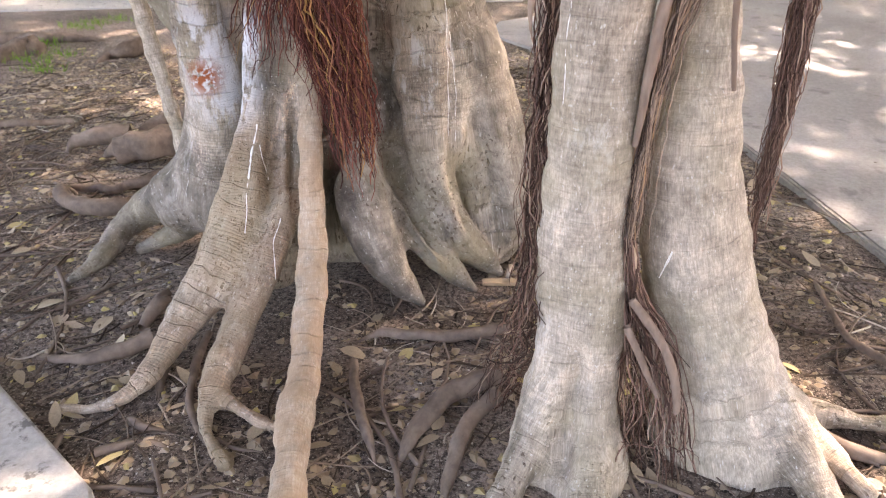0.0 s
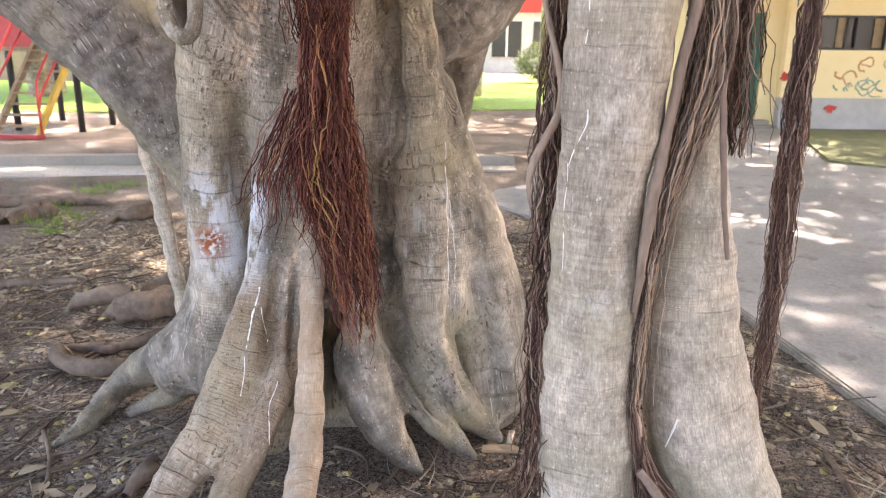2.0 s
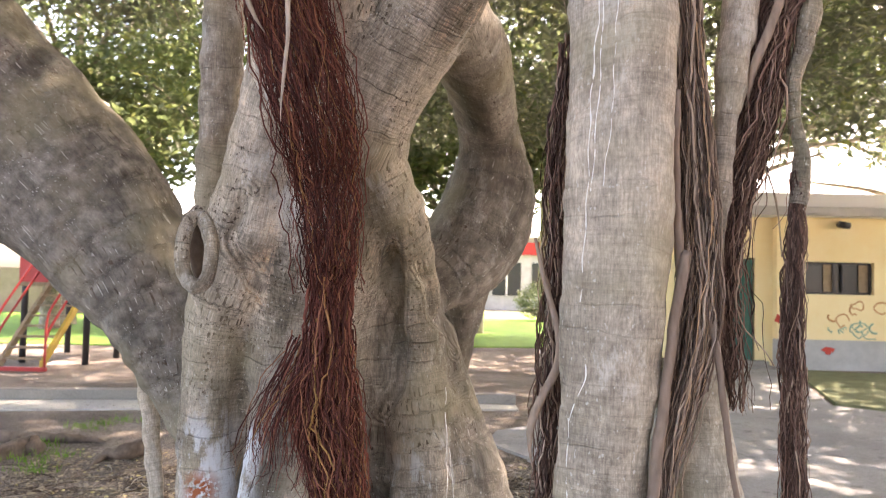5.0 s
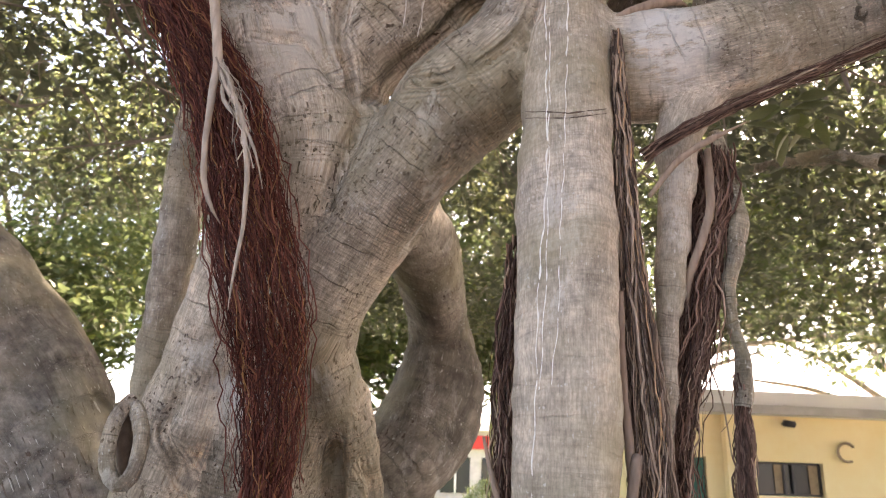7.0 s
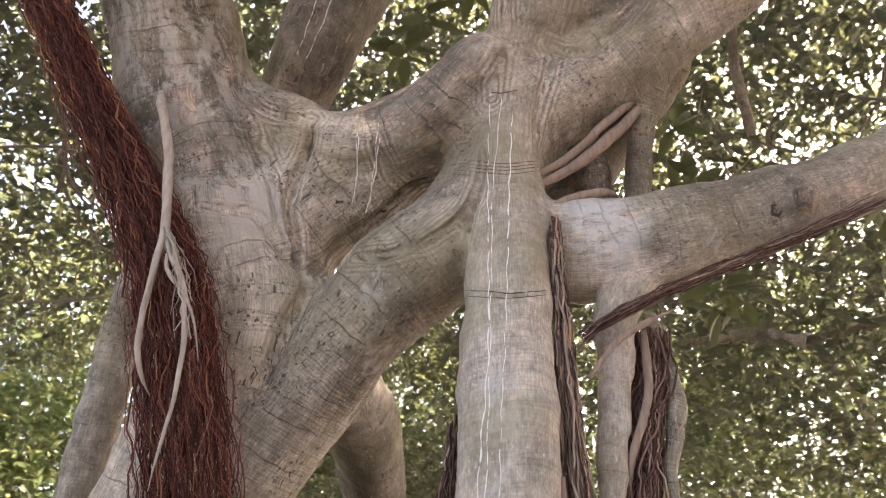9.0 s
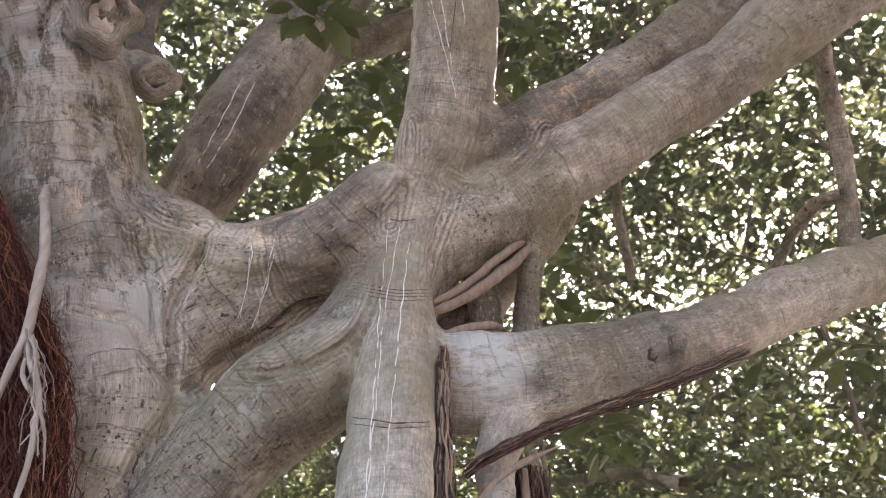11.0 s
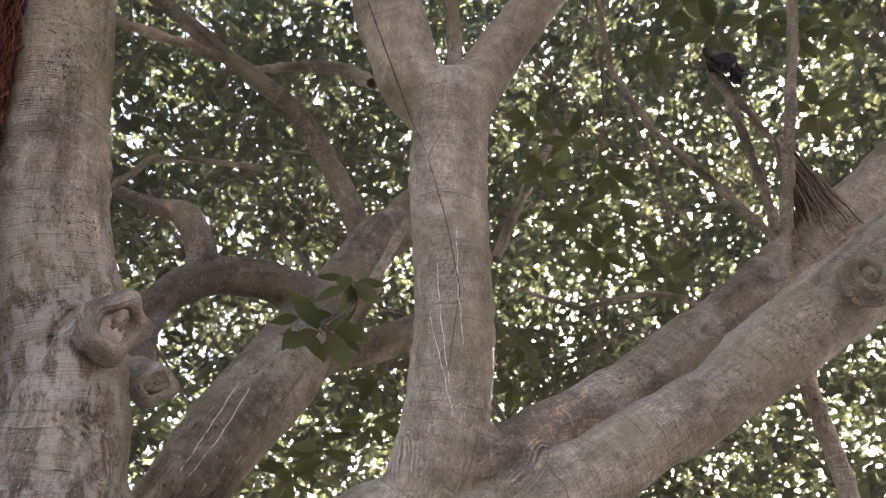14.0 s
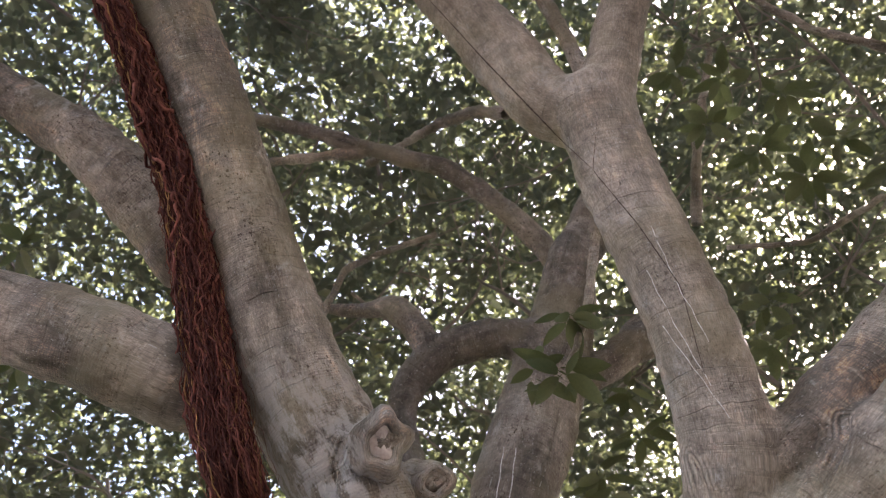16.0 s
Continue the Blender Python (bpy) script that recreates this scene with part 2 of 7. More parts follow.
def plain_material(name, colour, rough=0.6, metal=0.0, wear=0.5, scale=8.0):
    n = Nodes(name, rough)
    n.b.inputs["Metallic"].default_value = metal
    p = n.coords()
    worn = n.mix(wear, colour, n.ramp(n.noise(p, scale, 6, 0.65), (0.3, 0.34), (0.5, 0.5), (0.7, 0.66)), "OVERLAY")
    return n.done(worn, n.noise(p, scale * 9, 4), 0.15, 0.004)


def root_bark_material():
    n = Nodes("root_bark", 0.88)
    p = n.coords()
    mid = n.noise(p, 14, 6, 0.65)
    colour = n.ramp(n.noise(p, 3, 5), (0.3, (0.11, 0.08, 0.062)), (0.55, (0.185, 0.14, 0.112)), (0.75, (0.28, 0.225, 0.185)))
    colour = n.mix(0.7, colour, n.ramp(mid, (0.3, 0.28), (0.5, 0.5), (0.7, 0.72)), "OVERLAY")
    fine = n.noise(n.grain((60, 60, 30)), 1.0, 4)
    colour = n.mix(0.4, colour, n.ramp(fine, (0.3, 0.3), (0.7, 0.7)), "OVERLAY")
    return n.done(colour, n.mix(0.5, mid, fine), 0.7, 0.008)


BARK = bark_material()
ROOT_BARK = root_bark_material()
RED = root_material("red_roots", (0.105, 0.034, 0.027), (0.275, 0.098, 0.072), (0.38, 0.21, 0.08))
DARK = root_material("dark_roots", (0.10, 0.056, 0.043), (0.25, 0.152, 0.120), (0.42, 0.31, 0.235))
PALE = root_material("pale_roots", (0.11, 0.072, 0.056), (0.38, 0.285, 0.225), (0.46, 0.27, 0.15))
TWIG = root_material("bare_roots", (0.36, 0.29, 0.24), (0.48, 0.41, 0.35), (0.50, 0.42, 0.36))
TAN = root_material("tan_roots", (0.26, 0.185, 0.14), (0.37, 0.28, 0.22), (0.42, 0.28, 0.17))
STRAW = root_material("dry_straw", (0.24, 0.18, 0.14), (0.46, 0.38, 0.30), (0.52, 0.44, 0.34))
# dark brown that stands in for the shade inside bark folds
CREASE_SHADE = plain_material("crease_shade", (0.13, 0.095, 0.075), 0.9, 0, 0.7, 40)
SCAR = plain_material("cut_wood", (0.56, 0.48, 0.42), 0.8, 0, 0.9, 30)
HOLLOW = plain_material("rotten_wood", (0.10, 0.065, 0.045), 0.95, 0, 0.8, 30)
LEAF_NEAR = leaf_material("near_leaves", (0.058, 0.092, 0.035), (0.12, 0.122, 0.05), (0.26, 0.26, 0.06), 0.4, (0.19, 0.235, 0.095))
LEAF = leaf_material("leaves", (0.078, 0.087, 0.060), (0.135, 0.132, 0.094), (0.26, 0.26, 0.13), 0.33)
# brighter copy of the crown's leaves, with a sunlit glow put into the colour
LEAF_SUNLIT = leaf_material("sunlit_leaves", (0.085, 0.10, 0.058), (0.15, 0.15, 0.09), (0.28, 0.28, 0.12), 0.5, (0.27, 0.29, 0.12))
LEAF_FAR = leaf_material("far_leaves", (0.062, 0.095, 0.045), (0.13, 0.132, 0.06), (0.27, 0.27, 0.08), 0.4, (0.19, 0.24, 0.10))
BRANCH = plain_material("thin_branch", (0.215, 0.178, 0.148), 0.85, 0, 0.6, 14)
SOIL = soil_material()
PAVING = concrete_material("paving", (0.27, 0.255, 0.245), (0.40, 0.385, 0.37), 0.45)
SLAB = concrete_material("slab", (0.36, 0.34, 0.31), (0.50, 0.48, 0.45), 0.9, 13.0)
KERB = concrete_material("kerb", (0.22, 0.20, 0.18), (0.34, 0.31, 0.28), 0.4)
GRASS = plain_material("grass", (0.16, 0.28, 0.045), 0.9, 0, 0.8, 3)
DULL_GRASS = plain_material("dull_grass", (0.17, 0.18, 0.10), 0.95, 0, 0.8, 4)
YELLOW = plain_material("yellow_plaster", (0.86, 0.71, 0.42), 0.85, 0, 0.35, 2)
GREY_PLASTER = plain_material("grey_plaster", (0.45, 0.44, 0.43), 0.85, 0, 0.5, 2)
WHITE = plain_material("white_paint", (0.75, 0.75, 0.74), 0.7, 0, 0.3, 2)
GREEN_PAINT = plain_material("green_paint", (0.02, 0.12, 0.085), 0.45, 0, 0.5, 5)
RED_PAINT = plain_material("red_paint", (0.46, 0.035, 0.035), 0.4, 0, 0.5, 6)
YELLOW_PAINT = plain_material("yellow_paint", (0.50, 0.33, 0.05), 0.5, 0, 0.5, 6)
DARK_METAL = plain_material("dark_metal", (0.035, 0.035, 0.04), 0.5, 0.3, 0.4, 6)
WOOD = plain_material("weathered_wood", (0.30, 0.23, 0.16), 0.8, 0, 0.7, 10)
GLASS_DARK = plain_material("dark_glass", (0.03, 0.035, 0.04), 0.12, 0, 0.2, 3)
SAP = plain_material("dried_sap", (0.86, 0.84, 0.80), 0.6, 0, 0.3, 40)


# ---------------------------------------------------------------- shaping
def smooth_path(points, step=0.05, passes=4):
    """Even steps along rows of x, y, z, radius, with the corners rounded."""
    p = np.array(points, float)
    far = np.r_[0, np.cumsum(np.linalg.norm(np.diff(p[:, :3], axis=0), axis=1))]
    count = max(4, int(far[-1] / step) + 1)
    at = np.linspace(0, far[-1], count)
    q = np.stack([np.interp(at, far, p[:, i]) for i in range(4)], 1)
    for _ in range(passes):
        q[1:-1] = 0.25 * q[:-2] + 0.5 * q[1:-1] + 0.25 * q[2:]
    return q


def frames_along(p):
    """Two crossing directions at each point of a path, carried along without twist."""
    d = np.gradient(p, axis=0)
    d /= np.linalg.norm(d, axis=1, keepdims=True) + 1e-9
    a = np.cross(d[0], (0.31, 0.9, 0.22))
    us = []
    for t in d:
        a = a - t * (a @ t)
        a = a / (np.linalg.norm(a) + 1e-9)
        us.append(a)
    u = np.array(us)
    return d, u, np.cross(d, u)


def mesh_from(name, verts, faces, material, smooth=True):
    me = bpy.data.meshes.new(name)
    faces = np.asarray(faces)
    n, k = faces.shape
    me.vertices.add(len(verts))
    me.vertices.foreach_set("co", np.asarray(verts, np.float32).ravel())
    me.loops.add(n * k)
    me.loops.foreach_set("vertex_index", faces.astype(np.int32).ravel())
    me.polygons.add(n)
    me.polygons.foreach_set("loop_start", np.arange(0, n * k, k, dtype=np.int32))
    me.polygons.foreach_set("loop_total", np.full(n, k, np.int32))
    me.update(calc_edges=True)
    me.polygons.foreach_set("use_smooth", np.full(len(me.polygons), smooth))
    if material is not None:
        me.materials.append(material)
    return me


def put(name, me, parent=None, label="", category="", kind="", group=""):
    ob = new(name, me)
    if parent is not None:
        ob.parent = parent
        ob.matrix_parent_inverse = parent.matrix_world.inverted()
    return tagged(ob, label, category, group, kind)


def part(name, bm, material, parent, label="", smooth=False):
    me = bpy.data.meshes.new(name)
    bm.to_mesh(me)
    bm.free()
    me.materials.append(material)
    if smooth:
        me.polygons.foreach_set("use_smooth", np.full(len(me.polygons), True))
    return put(name, me, parent, label)


def base(name, x, y, z, label, category, group="", kind=""):
    ob = new(name)
    ob.matrix_world = pose(x, y, z)
    bpy.context.view_layer.update()
    return tagged(ob, label, category, group, kind)


def tube_arrays(q, sides=6, rough=0.0, seed=0):
    p, r = q[:, :3], q[:, 3]
    _, u, v = frames_along(p)
    rng = np.random.RandomState(seed)
    a = np.linspace(0, 2 * np.pi, sides, endpoint=False)
    rad = r[:, None] * (1 + rough * rng.uniform(-1, 1, (len(q), sides)))
    ring = p[:, None] + rad[..., None] * (np.cos(a)[None, :, None] * u[:, None] + np.sin(a)[None, :, None] * v[:, None])
    verts = ring.reshape(-1, 3)
    i = np.arange(len(q) - 1)[:, None] * sides
    j = np.arange(sides)[None]
    k = (j + 1) % sides
    faces = np.stack([i + j, i + k, i + sides + k, i + sides + j], -1).reshape(-1, 4)
    return verts, faces


def tubes(name, paths, material, sides=4, rough=0.0):
    """Many tubes in one mesh."""
    vs, fs, n = [], [], 0
    for s, q in enumerate(paths):
        v, f = tube_arrays(q, sides, rough, s)
        vs.append(v)
        fs.append(f + n)
        n += len(v)
    return mesh_from(name, np.concatenate(vs), np.concatenate(fs), material)


def box(bm, x0, x1, y0, y1, z0, z1, bevel=0.0):
    made = bmesh.ops.create_cube(bm, size=1.0, matrix=Matrix.LocRotScale(((x0 + x1) / 2, (y0 + y1) / 2, (z0 + z1) / 2), None, (x1 - x0, y1 - y0, z1 - z0)))
    if bevel:
        edges = list({e for v in made["verts"] for e in v.link_edges})
        bmesh.ops.bevel(bm, geom=edges, offset=bevel, segments=2, affect="EDGES")
    return bm


def box_part(name, parent, material, x0, x1, y0, y1, z0, z1, bevel=0.0, label=""):
    return part(name, box(bmesh.new(), x0, x1, y0, y1, z0, z1, bevel), material, parent, label)


def rod(name, parent, material, a, b, r, label="", sides=8):
    q = np.array([(*a, r * 0.02), (*a, r), (*b, r), (*b, r * 0.02)])
    q[0, :3] -= 1e-4 * (q[2, :3] - q[1, :3])
    q[3, :3] += 1e-4 * (q[2, :3] - q[1, :3])
    v, f = tube_arrays(q, sides)
    me = mesh_from(name, v, f, material)
    return put(name, me, parent, label)


# ---------------------------------------------------------------- the fig tree's wood
WOOD_LIMBS = []
CLEAN = []  # how smooth each limb's bark is; below 0, darkened for age and shade


def limb(blend, warm, clean, *points):
    CLEAN.append(clean)
    WOOD_LIMBS.append((blend, warm, smooth_path(points, max(0.06, 0.35 * max(p[3] for p in points)), 4)))


limb(0.05, 0.0, 0.9, (0.38, 1.62, -0.01, 0.171), (0.38, 1.67, 0.12, 0.142), (0.40, 1.71, 0.30, 0.113), (0.40, 1.74, 0.55, 0.120), (0.38, 1.75, 0.89, 0.110), (0.38, 1.75, 1.23, 0.099), (0.40, 1.76, 1.54, 0.121), (0.42, 1.77, 1.94, 0.127), (0.43, 1.82, 2.18, 0.132), (0.46, 1.90, 2.73, 0.135), (0.47, 1.96, 3.01, 0.124), (0.48, 1.93, 3.35, 0.112), (0.53, 2.00, 3.72, 0.113))  # stemD
limb(0.08, 0.0, 0.5, (0.54, 2.05, 3.81, 0.140), (0.62, 1.83, 4.06, 0.190), (0.54, 1.47, 4.50, 0.181), (0.53, 1.49, 4.55, 0.188), (0.38, 1.16, 5.00, 0.189), (0.34, 1.06, 5.18, 0.202), (0.29, 0.86, 5.46, 0.194))  # stemS
limb(0.05, 0.0, 0.7, (0.30, 0.90, 5.40, 0.175), (0.07, 0.87, 5.58, 0.182), (-0.19, 0.58, 5.95, 0.186), (-0.52, 0.23, 6.38, 0.177), (-0.84, -0.14, 6.76, 0.171), (-1.47, -0.94, 7.40, 0.159))  # stemSl
limb(0.05, 0.0, 0.7, (0.33, 0.88, 5.45, 0.153), (0.49, 0.51, 5.83, 0.131), (0.64, 0.19, 6.15, 0.130), (0.82, -0.20, 6.54, 0.131), (1.08, -0.99, 7.14, 0.124))  # stemSr
limb(0.03, 0.0, 0.0, (0.31, 0.83, 5.57, 0.048), (0.21, 0.61, 5.94, 0.045), (0.07, 0.36, 6.29, 0.044), (-0.08, 0.07, 6.62, 0.043), (-0.27, -0.41, 7.01, 0.041))  # stemSm
limb(0.06, 0.0, 0.9, (0.93, 1.76, -0.10, 0.276), (0.89, 1.76, 0.04, 0.200), (0.82, 1.78, 0.29, 0.157), (0.72, 1.80, 0.56, 0.146), (0.66, 1.81, 0.83, 0.131), (0.65, 1.82, 1.08, 0.107), (0.65, 1.84, 1.27, 0.083), (0.64, 1.86, 1.36, 0.073), (0.64, 1.88, 1.61, 0.052), (0.67, 1.90, 1.73, 0.042))  # stemE
limb(0.04, 0.0, -0.4, (0.33, 1.66, 0.22, 0.066), (0.26, 1.60, 0.10, 0.060), (0.18, 1.47, 0.03, 0.054), (0.12, 1.34, -0.02, 0.043))  # toeD1
limb(0.04, 0.0, 0.0, (0.43, 1.66, 0.17, 0.057), (0.43, 1.57, 0.08, 0.059), (0.41, 1.44, 0.00, 0.057))  # toeD2
limb(0.04, 0.0, 0.0, (0.94, 1.76, 0.22, 0.076), (1.03, 1.60, 0.08, 0.063), (1.07, 1.44, 0.02, 0.054))  # toeE1
limb(0.04, 0.4, 0.0, (1.05, 1.80, 0.10, 0.047), (1.12, 1.64, 0.06, 0.041), (1.20, 1.48, 0.02, 0.035))  # toeE2
limb(0.03, 0.0, 0.0, (1.10, 1.85, 0.04, 0.044), (1.20, 1.75, 0.05, 0.036), (1.39, 1.74, 0.04, 0.035), (1.62, 1.76, 0.00, 0.025))  # toeE3
limb(0.045, 0.0, 0.0, (-0.95, 2.85, 0.33, 0.155), (-0.90, 2.85, 0.65, 0.141), (-0.92, 2.82, 1.06, 0.115), (-0.90, 2.78, 1.25, 0.114), (-0.87, 2.76, 1.51, 0.129), (-0.75, 2.70, 1.78, 0.186), (-0.71, 2.65, 1.93, 0.167), (-0.63, 2.58, 2.28, 0.155), (-0.55, 2.50, 2.41, 0.151), (-0.53, 2.45, 2.84, 0.166), (-0.61, 2.40, 3.10, 0.233))  # colA
limb(0.06, 0.0, 0.0, (-0.55, 2.95, 1.04, 0.236), (-0.53, 2.85, 1.69, 0.264), (-0.43, 2.75, 1.84, 0.248), (-0.39, 2.65, 2.37, 0.256), (-0.40, 2.50, 2.53, 0.256), (-0.27, 2.42, 2.68, 0.259), (-0.41, 2.40, 3.05, 0.275))  # trunkM
limb(0.12, 0.0, 0.0, (-0.40, 2.50, 2.53, 0.246), (-0.51, 2.42, 3.13, 0.269), (-0.79, 2.34, 3.63, 0.273), (-0.78, 2.29, 3.78, 0.253), (-0.91, 2.04, 4.12, 0.236), (-1.14, 1.84, 4.38, 0.254), (-1.40, 1.42, 4.87, 0.232), (-1.59, 0.97, 5.28, 0.221), (-1.75, 0.51, 5.61, 0.215), (-1.91, 0.16, 5.87, 0.208), (-2.11, -0.27, 6.18, 0.207), (-2.38, -0.96, 6.60, 0.199))  # armB
limb(0.06, 0.0, 0.0, (-0.33, 2.50, 2.20, 0.197), (-0.19, 2.42, 2.47, 0.198), (-0.01, 2.30, 2.71, 0.186), (0.13, 2.20, 2.88, 0.206), (0.30, 2.12, 2.99, 0.197), (0.48, 2.10, 3.27, 0.187), (0.56, 2.15, 3.68, 0.183))  # armC1
limb(0.07, 0.0, 0.0, (-0.34, 2.40, 3.13, 0.215), (-0.11, 2.35, 3.37, 0.246), (0.15, 2.28, 3.52, 0.204), (0.36, 2.22, 3.74, 0.187), (0.60, 2.18, 4.00, 0.183))  # armC2
limb(0.09, 0.0, 0.3, (0.50, 2.00, 3.49, 0.158), (0.76, 2.02, 3.69, 0.180), (1.06, 1.81, 3.91, 0.170), (1.38, 1.60, 4.11, 0.155), (1.83, 1.29, 4.39, 0.155), (1.90, 1.22, 4.49, 0.182), (2.31, 0.77, 4.73, 0.197), (2.61, 0.40, 4.96, 0.190), (3.19, -0.36, 5.41, 0.181))  # limbP
limb(0.06, 0.0, 0.0, (0.83, 1.84, 4.05, 0.145), (1.12, 1.85, 4.32, 0.157), (1.53, 1.68, 4.62, 0.166), (1.97, 1.45, 5.00, 0.182), (2.20, 1.28, 5.16, 0.205), (2.61, 0.83, 5.51, 0.195), (3.06, 0.24, 5.90, 0.188), (3.75, -0.70, 6.34, 0.171))  # limbQ
limb(0.08, 0.0, 0.4, (0.56, 2.05, 2.96, 0.164), (0.70, 1.98, 2.94, 0.162), (0.87, 1.95, 2.96, 0.159), (1.15, 1.90, 3.04, 0.146), (1.45, 1.84, 3.15, 0.128), (1.81, 1.78, 3.30, 0.112), (1.94, 1.82, 3.43, 0.126), (2.85, 1.72, 3.86, 0.136), (4.59, 1.55, 4.73, 0.154))  # limbF
limb(0.03, 0.0, 0.0, (-0.28, 2.53, 2.07, 0.121), (-0.19, 2.68, 1.89, 0.106), (-0.14, 2.88, 1.69, 0.093), (-0.11, 2.91, 1.47, 0.095), (-0.12, 2.93, 1.24, 0.116), (-0.06, 2.93, 0.96, 0.176), (-0.04, 2.88, 0.63, 0.188))  # colM
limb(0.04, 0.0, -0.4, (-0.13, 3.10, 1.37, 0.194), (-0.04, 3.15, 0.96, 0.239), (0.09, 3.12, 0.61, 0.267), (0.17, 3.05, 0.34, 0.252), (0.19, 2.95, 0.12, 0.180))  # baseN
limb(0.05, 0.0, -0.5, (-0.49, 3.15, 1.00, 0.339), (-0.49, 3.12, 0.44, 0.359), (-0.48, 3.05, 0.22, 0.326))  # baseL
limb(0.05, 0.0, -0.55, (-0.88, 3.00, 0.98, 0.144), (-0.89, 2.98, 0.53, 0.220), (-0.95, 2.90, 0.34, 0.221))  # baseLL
limb(0.06, 0.5, 0.0, (-0.61, 2.78, 1.32, 0.055), (-0.65, 2.70, 0.95, 0.060), (-0.70, 2.58, 0.69, 0.074), (-0.76, 2.42, 0.40, 0.098), (-0.86, 2.26, 0.21, 0.092), (-0.97, 2.08, 0.07, 0.056), (-1.01, 1.91, 0.03, 0.034), (-1.09, 1.82, 0.01, 0.024), (-1.27, 1.84, 0.00, 0.015))  # R1
limb(0.06, 0.5, -0.25, (-0.59, 2.68, 0.70, 0.065), (-0.61, 2.50, 0.49, 0.072), (-0.65, 2.30, 0.29, 0.072), (-0.74, 2.11, 0.12, 0.056), (-0.76, 1.88, 0.05, 0.041), (-0.78, 1.73, 0.02, 0.025), (-0.65, 1.60, -0.00, 0.017))  # R2
limb(0.03, 0.6, 0.0, (-0.76, 1.88, 0.05, 0.034), (-0.66, 1.81, 0.02, 0.026), (-0.53, 1.75, 0.00, 0.014))  # R2b
limb(0.05, 0.9, 0.6, (-0.52, 2.74, 1.11, 0.048), (-0.46, 2.66, 1.38, 0.040), (-0.47, 2.58, 0.94, 0.040), (-0.48, 2.49, 0.67, 0.041), (-0.47, 2.36, 0.42, 0.045), (-0.47, 2.18, 0.19, 0.053), (-0.47, 1.84, 0.06, 0.055), (-0.44, 1.49, 0.03, 0.058), (-0.42, 1.25, 0.00, 0.052))  # R3
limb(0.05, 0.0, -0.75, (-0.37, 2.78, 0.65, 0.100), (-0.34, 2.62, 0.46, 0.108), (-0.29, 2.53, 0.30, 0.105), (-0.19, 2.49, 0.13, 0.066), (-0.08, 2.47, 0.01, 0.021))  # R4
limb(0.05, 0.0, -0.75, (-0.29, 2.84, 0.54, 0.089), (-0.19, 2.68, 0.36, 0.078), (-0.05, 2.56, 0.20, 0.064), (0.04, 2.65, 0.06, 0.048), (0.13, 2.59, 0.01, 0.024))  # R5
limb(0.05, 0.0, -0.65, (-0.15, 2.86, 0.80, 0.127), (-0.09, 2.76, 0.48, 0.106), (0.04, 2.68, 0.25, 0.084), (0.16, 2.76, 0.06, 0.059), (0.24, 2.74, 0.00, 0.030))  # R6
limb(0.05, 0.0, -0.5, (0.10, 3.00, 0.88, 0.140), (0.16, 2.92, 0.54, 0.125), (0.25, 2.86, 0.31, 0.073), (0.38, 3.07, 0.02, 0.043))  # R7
limb(0.05, 0.0, -0.8, (-1.00, 2.90, 0.47, 0.121), (-1.13, 2.85, 0.33, 0.102), (-1.42, 3.12, 0.14, 0.081), (-1.51, 3.03, 0.08, 0.058), (-1.50, 2.79, 0.03, 0.035), (-1.60, 2.65, 0.00, 0.022))  # R8
limb(0.04, 0.0, -0.8, (-1.15, 2.85, 0.33, 0.097), (-1.11, 2.75, 0.27, 0.095), (-1.10, 2.87, 0.16, 0.055), (-1.39, 2.94, 0.01, 0.031))  # R8b
limb(0.06, 0.0, -1.0, (-1.07, 3.15, 0.99, 0.096), (-1.16, 3.20, 1.22, 0.142), (-1.29, 3.28, 1.48, 0.223), (-1.49, 3.35, 1.79, 0.319), (-1.86, 3.35, 2.14, 0.375), (-2.32, 3.35, 2.56, 0.402), (-3.30, 3.30, 3.49, 0.408))  # limbK
limb(0.02, 0.0, 0.6, (-1.36, 3.30, 1.23, 0.039), (-1.29, 3.25, 0.87, 0.035), (-1.24, 3.20, 0.63, 0.036), (-1.19, 3.15, 0.42, 0.039), (-1.15, 3.05, 0.36, 0.056))  # prop
limb(0.08, 0.0, -0.6, (-0.13, 3.20, 1.61, 0.136), (0.00, 3.40, 1.71, 0.196), (0.13, 3.50, 1.83, 0.274), (0.20, 3.50, 2.05, 0.238), (0.23, 3.50, 2.19, 0.189), (0.20, 3.45, 2.37, 0.127))  # limbL
limb(0.08, 0.0, -0.6, (0.13, 3.55, 1.88, 0.190), (0.08, 3.70, 1.55, 0.115), (0.08, 3.80, 1.31, 0.071), (0.10, 3.85, 1.14, 0.024))  # limbLt
limb(0.06, 0.0, -0.6, (0.20, 3.45, 2.34, 0.127), (0.18, 3.30, 2.41, 0.138), (0.13, 3.05, 2.48, 0.153), (0.07, 2.80, 2.58, 0.152), (0.00, 2.50, 2.61, 0.125))  # limbLu
limb(0.08, 0.0, -0.35, (-0.53, 3.11, 3.97, 0.181), (-0.41, 2.84, 4.18, 0.176), (-0.31, 2.63, 4.42, 0.202), (-0.20, 2.63, 4.84, 0.234), (-0.02, 2.51, 5.44, 0.224), (0.03, 2.50, 5.58, 0.212), (0.14, 2.35, 6.01, 0.197), (0.23, 2.17, 6.44, 0.153), (0.31, 2.27, 6.62, 0.168), (0.53, 2.00, 7.06, 0.151), (0.64, 1.87, 7.31, 0.119))  # armS
limb(0.03, 0.0, 0.0, (-0.94, 2.70, 1.85, 0.034), (-0.94, 2.68, 1.72, 0.038), (-0.89, 2.64, 1.62, 0.037))  # loopIn
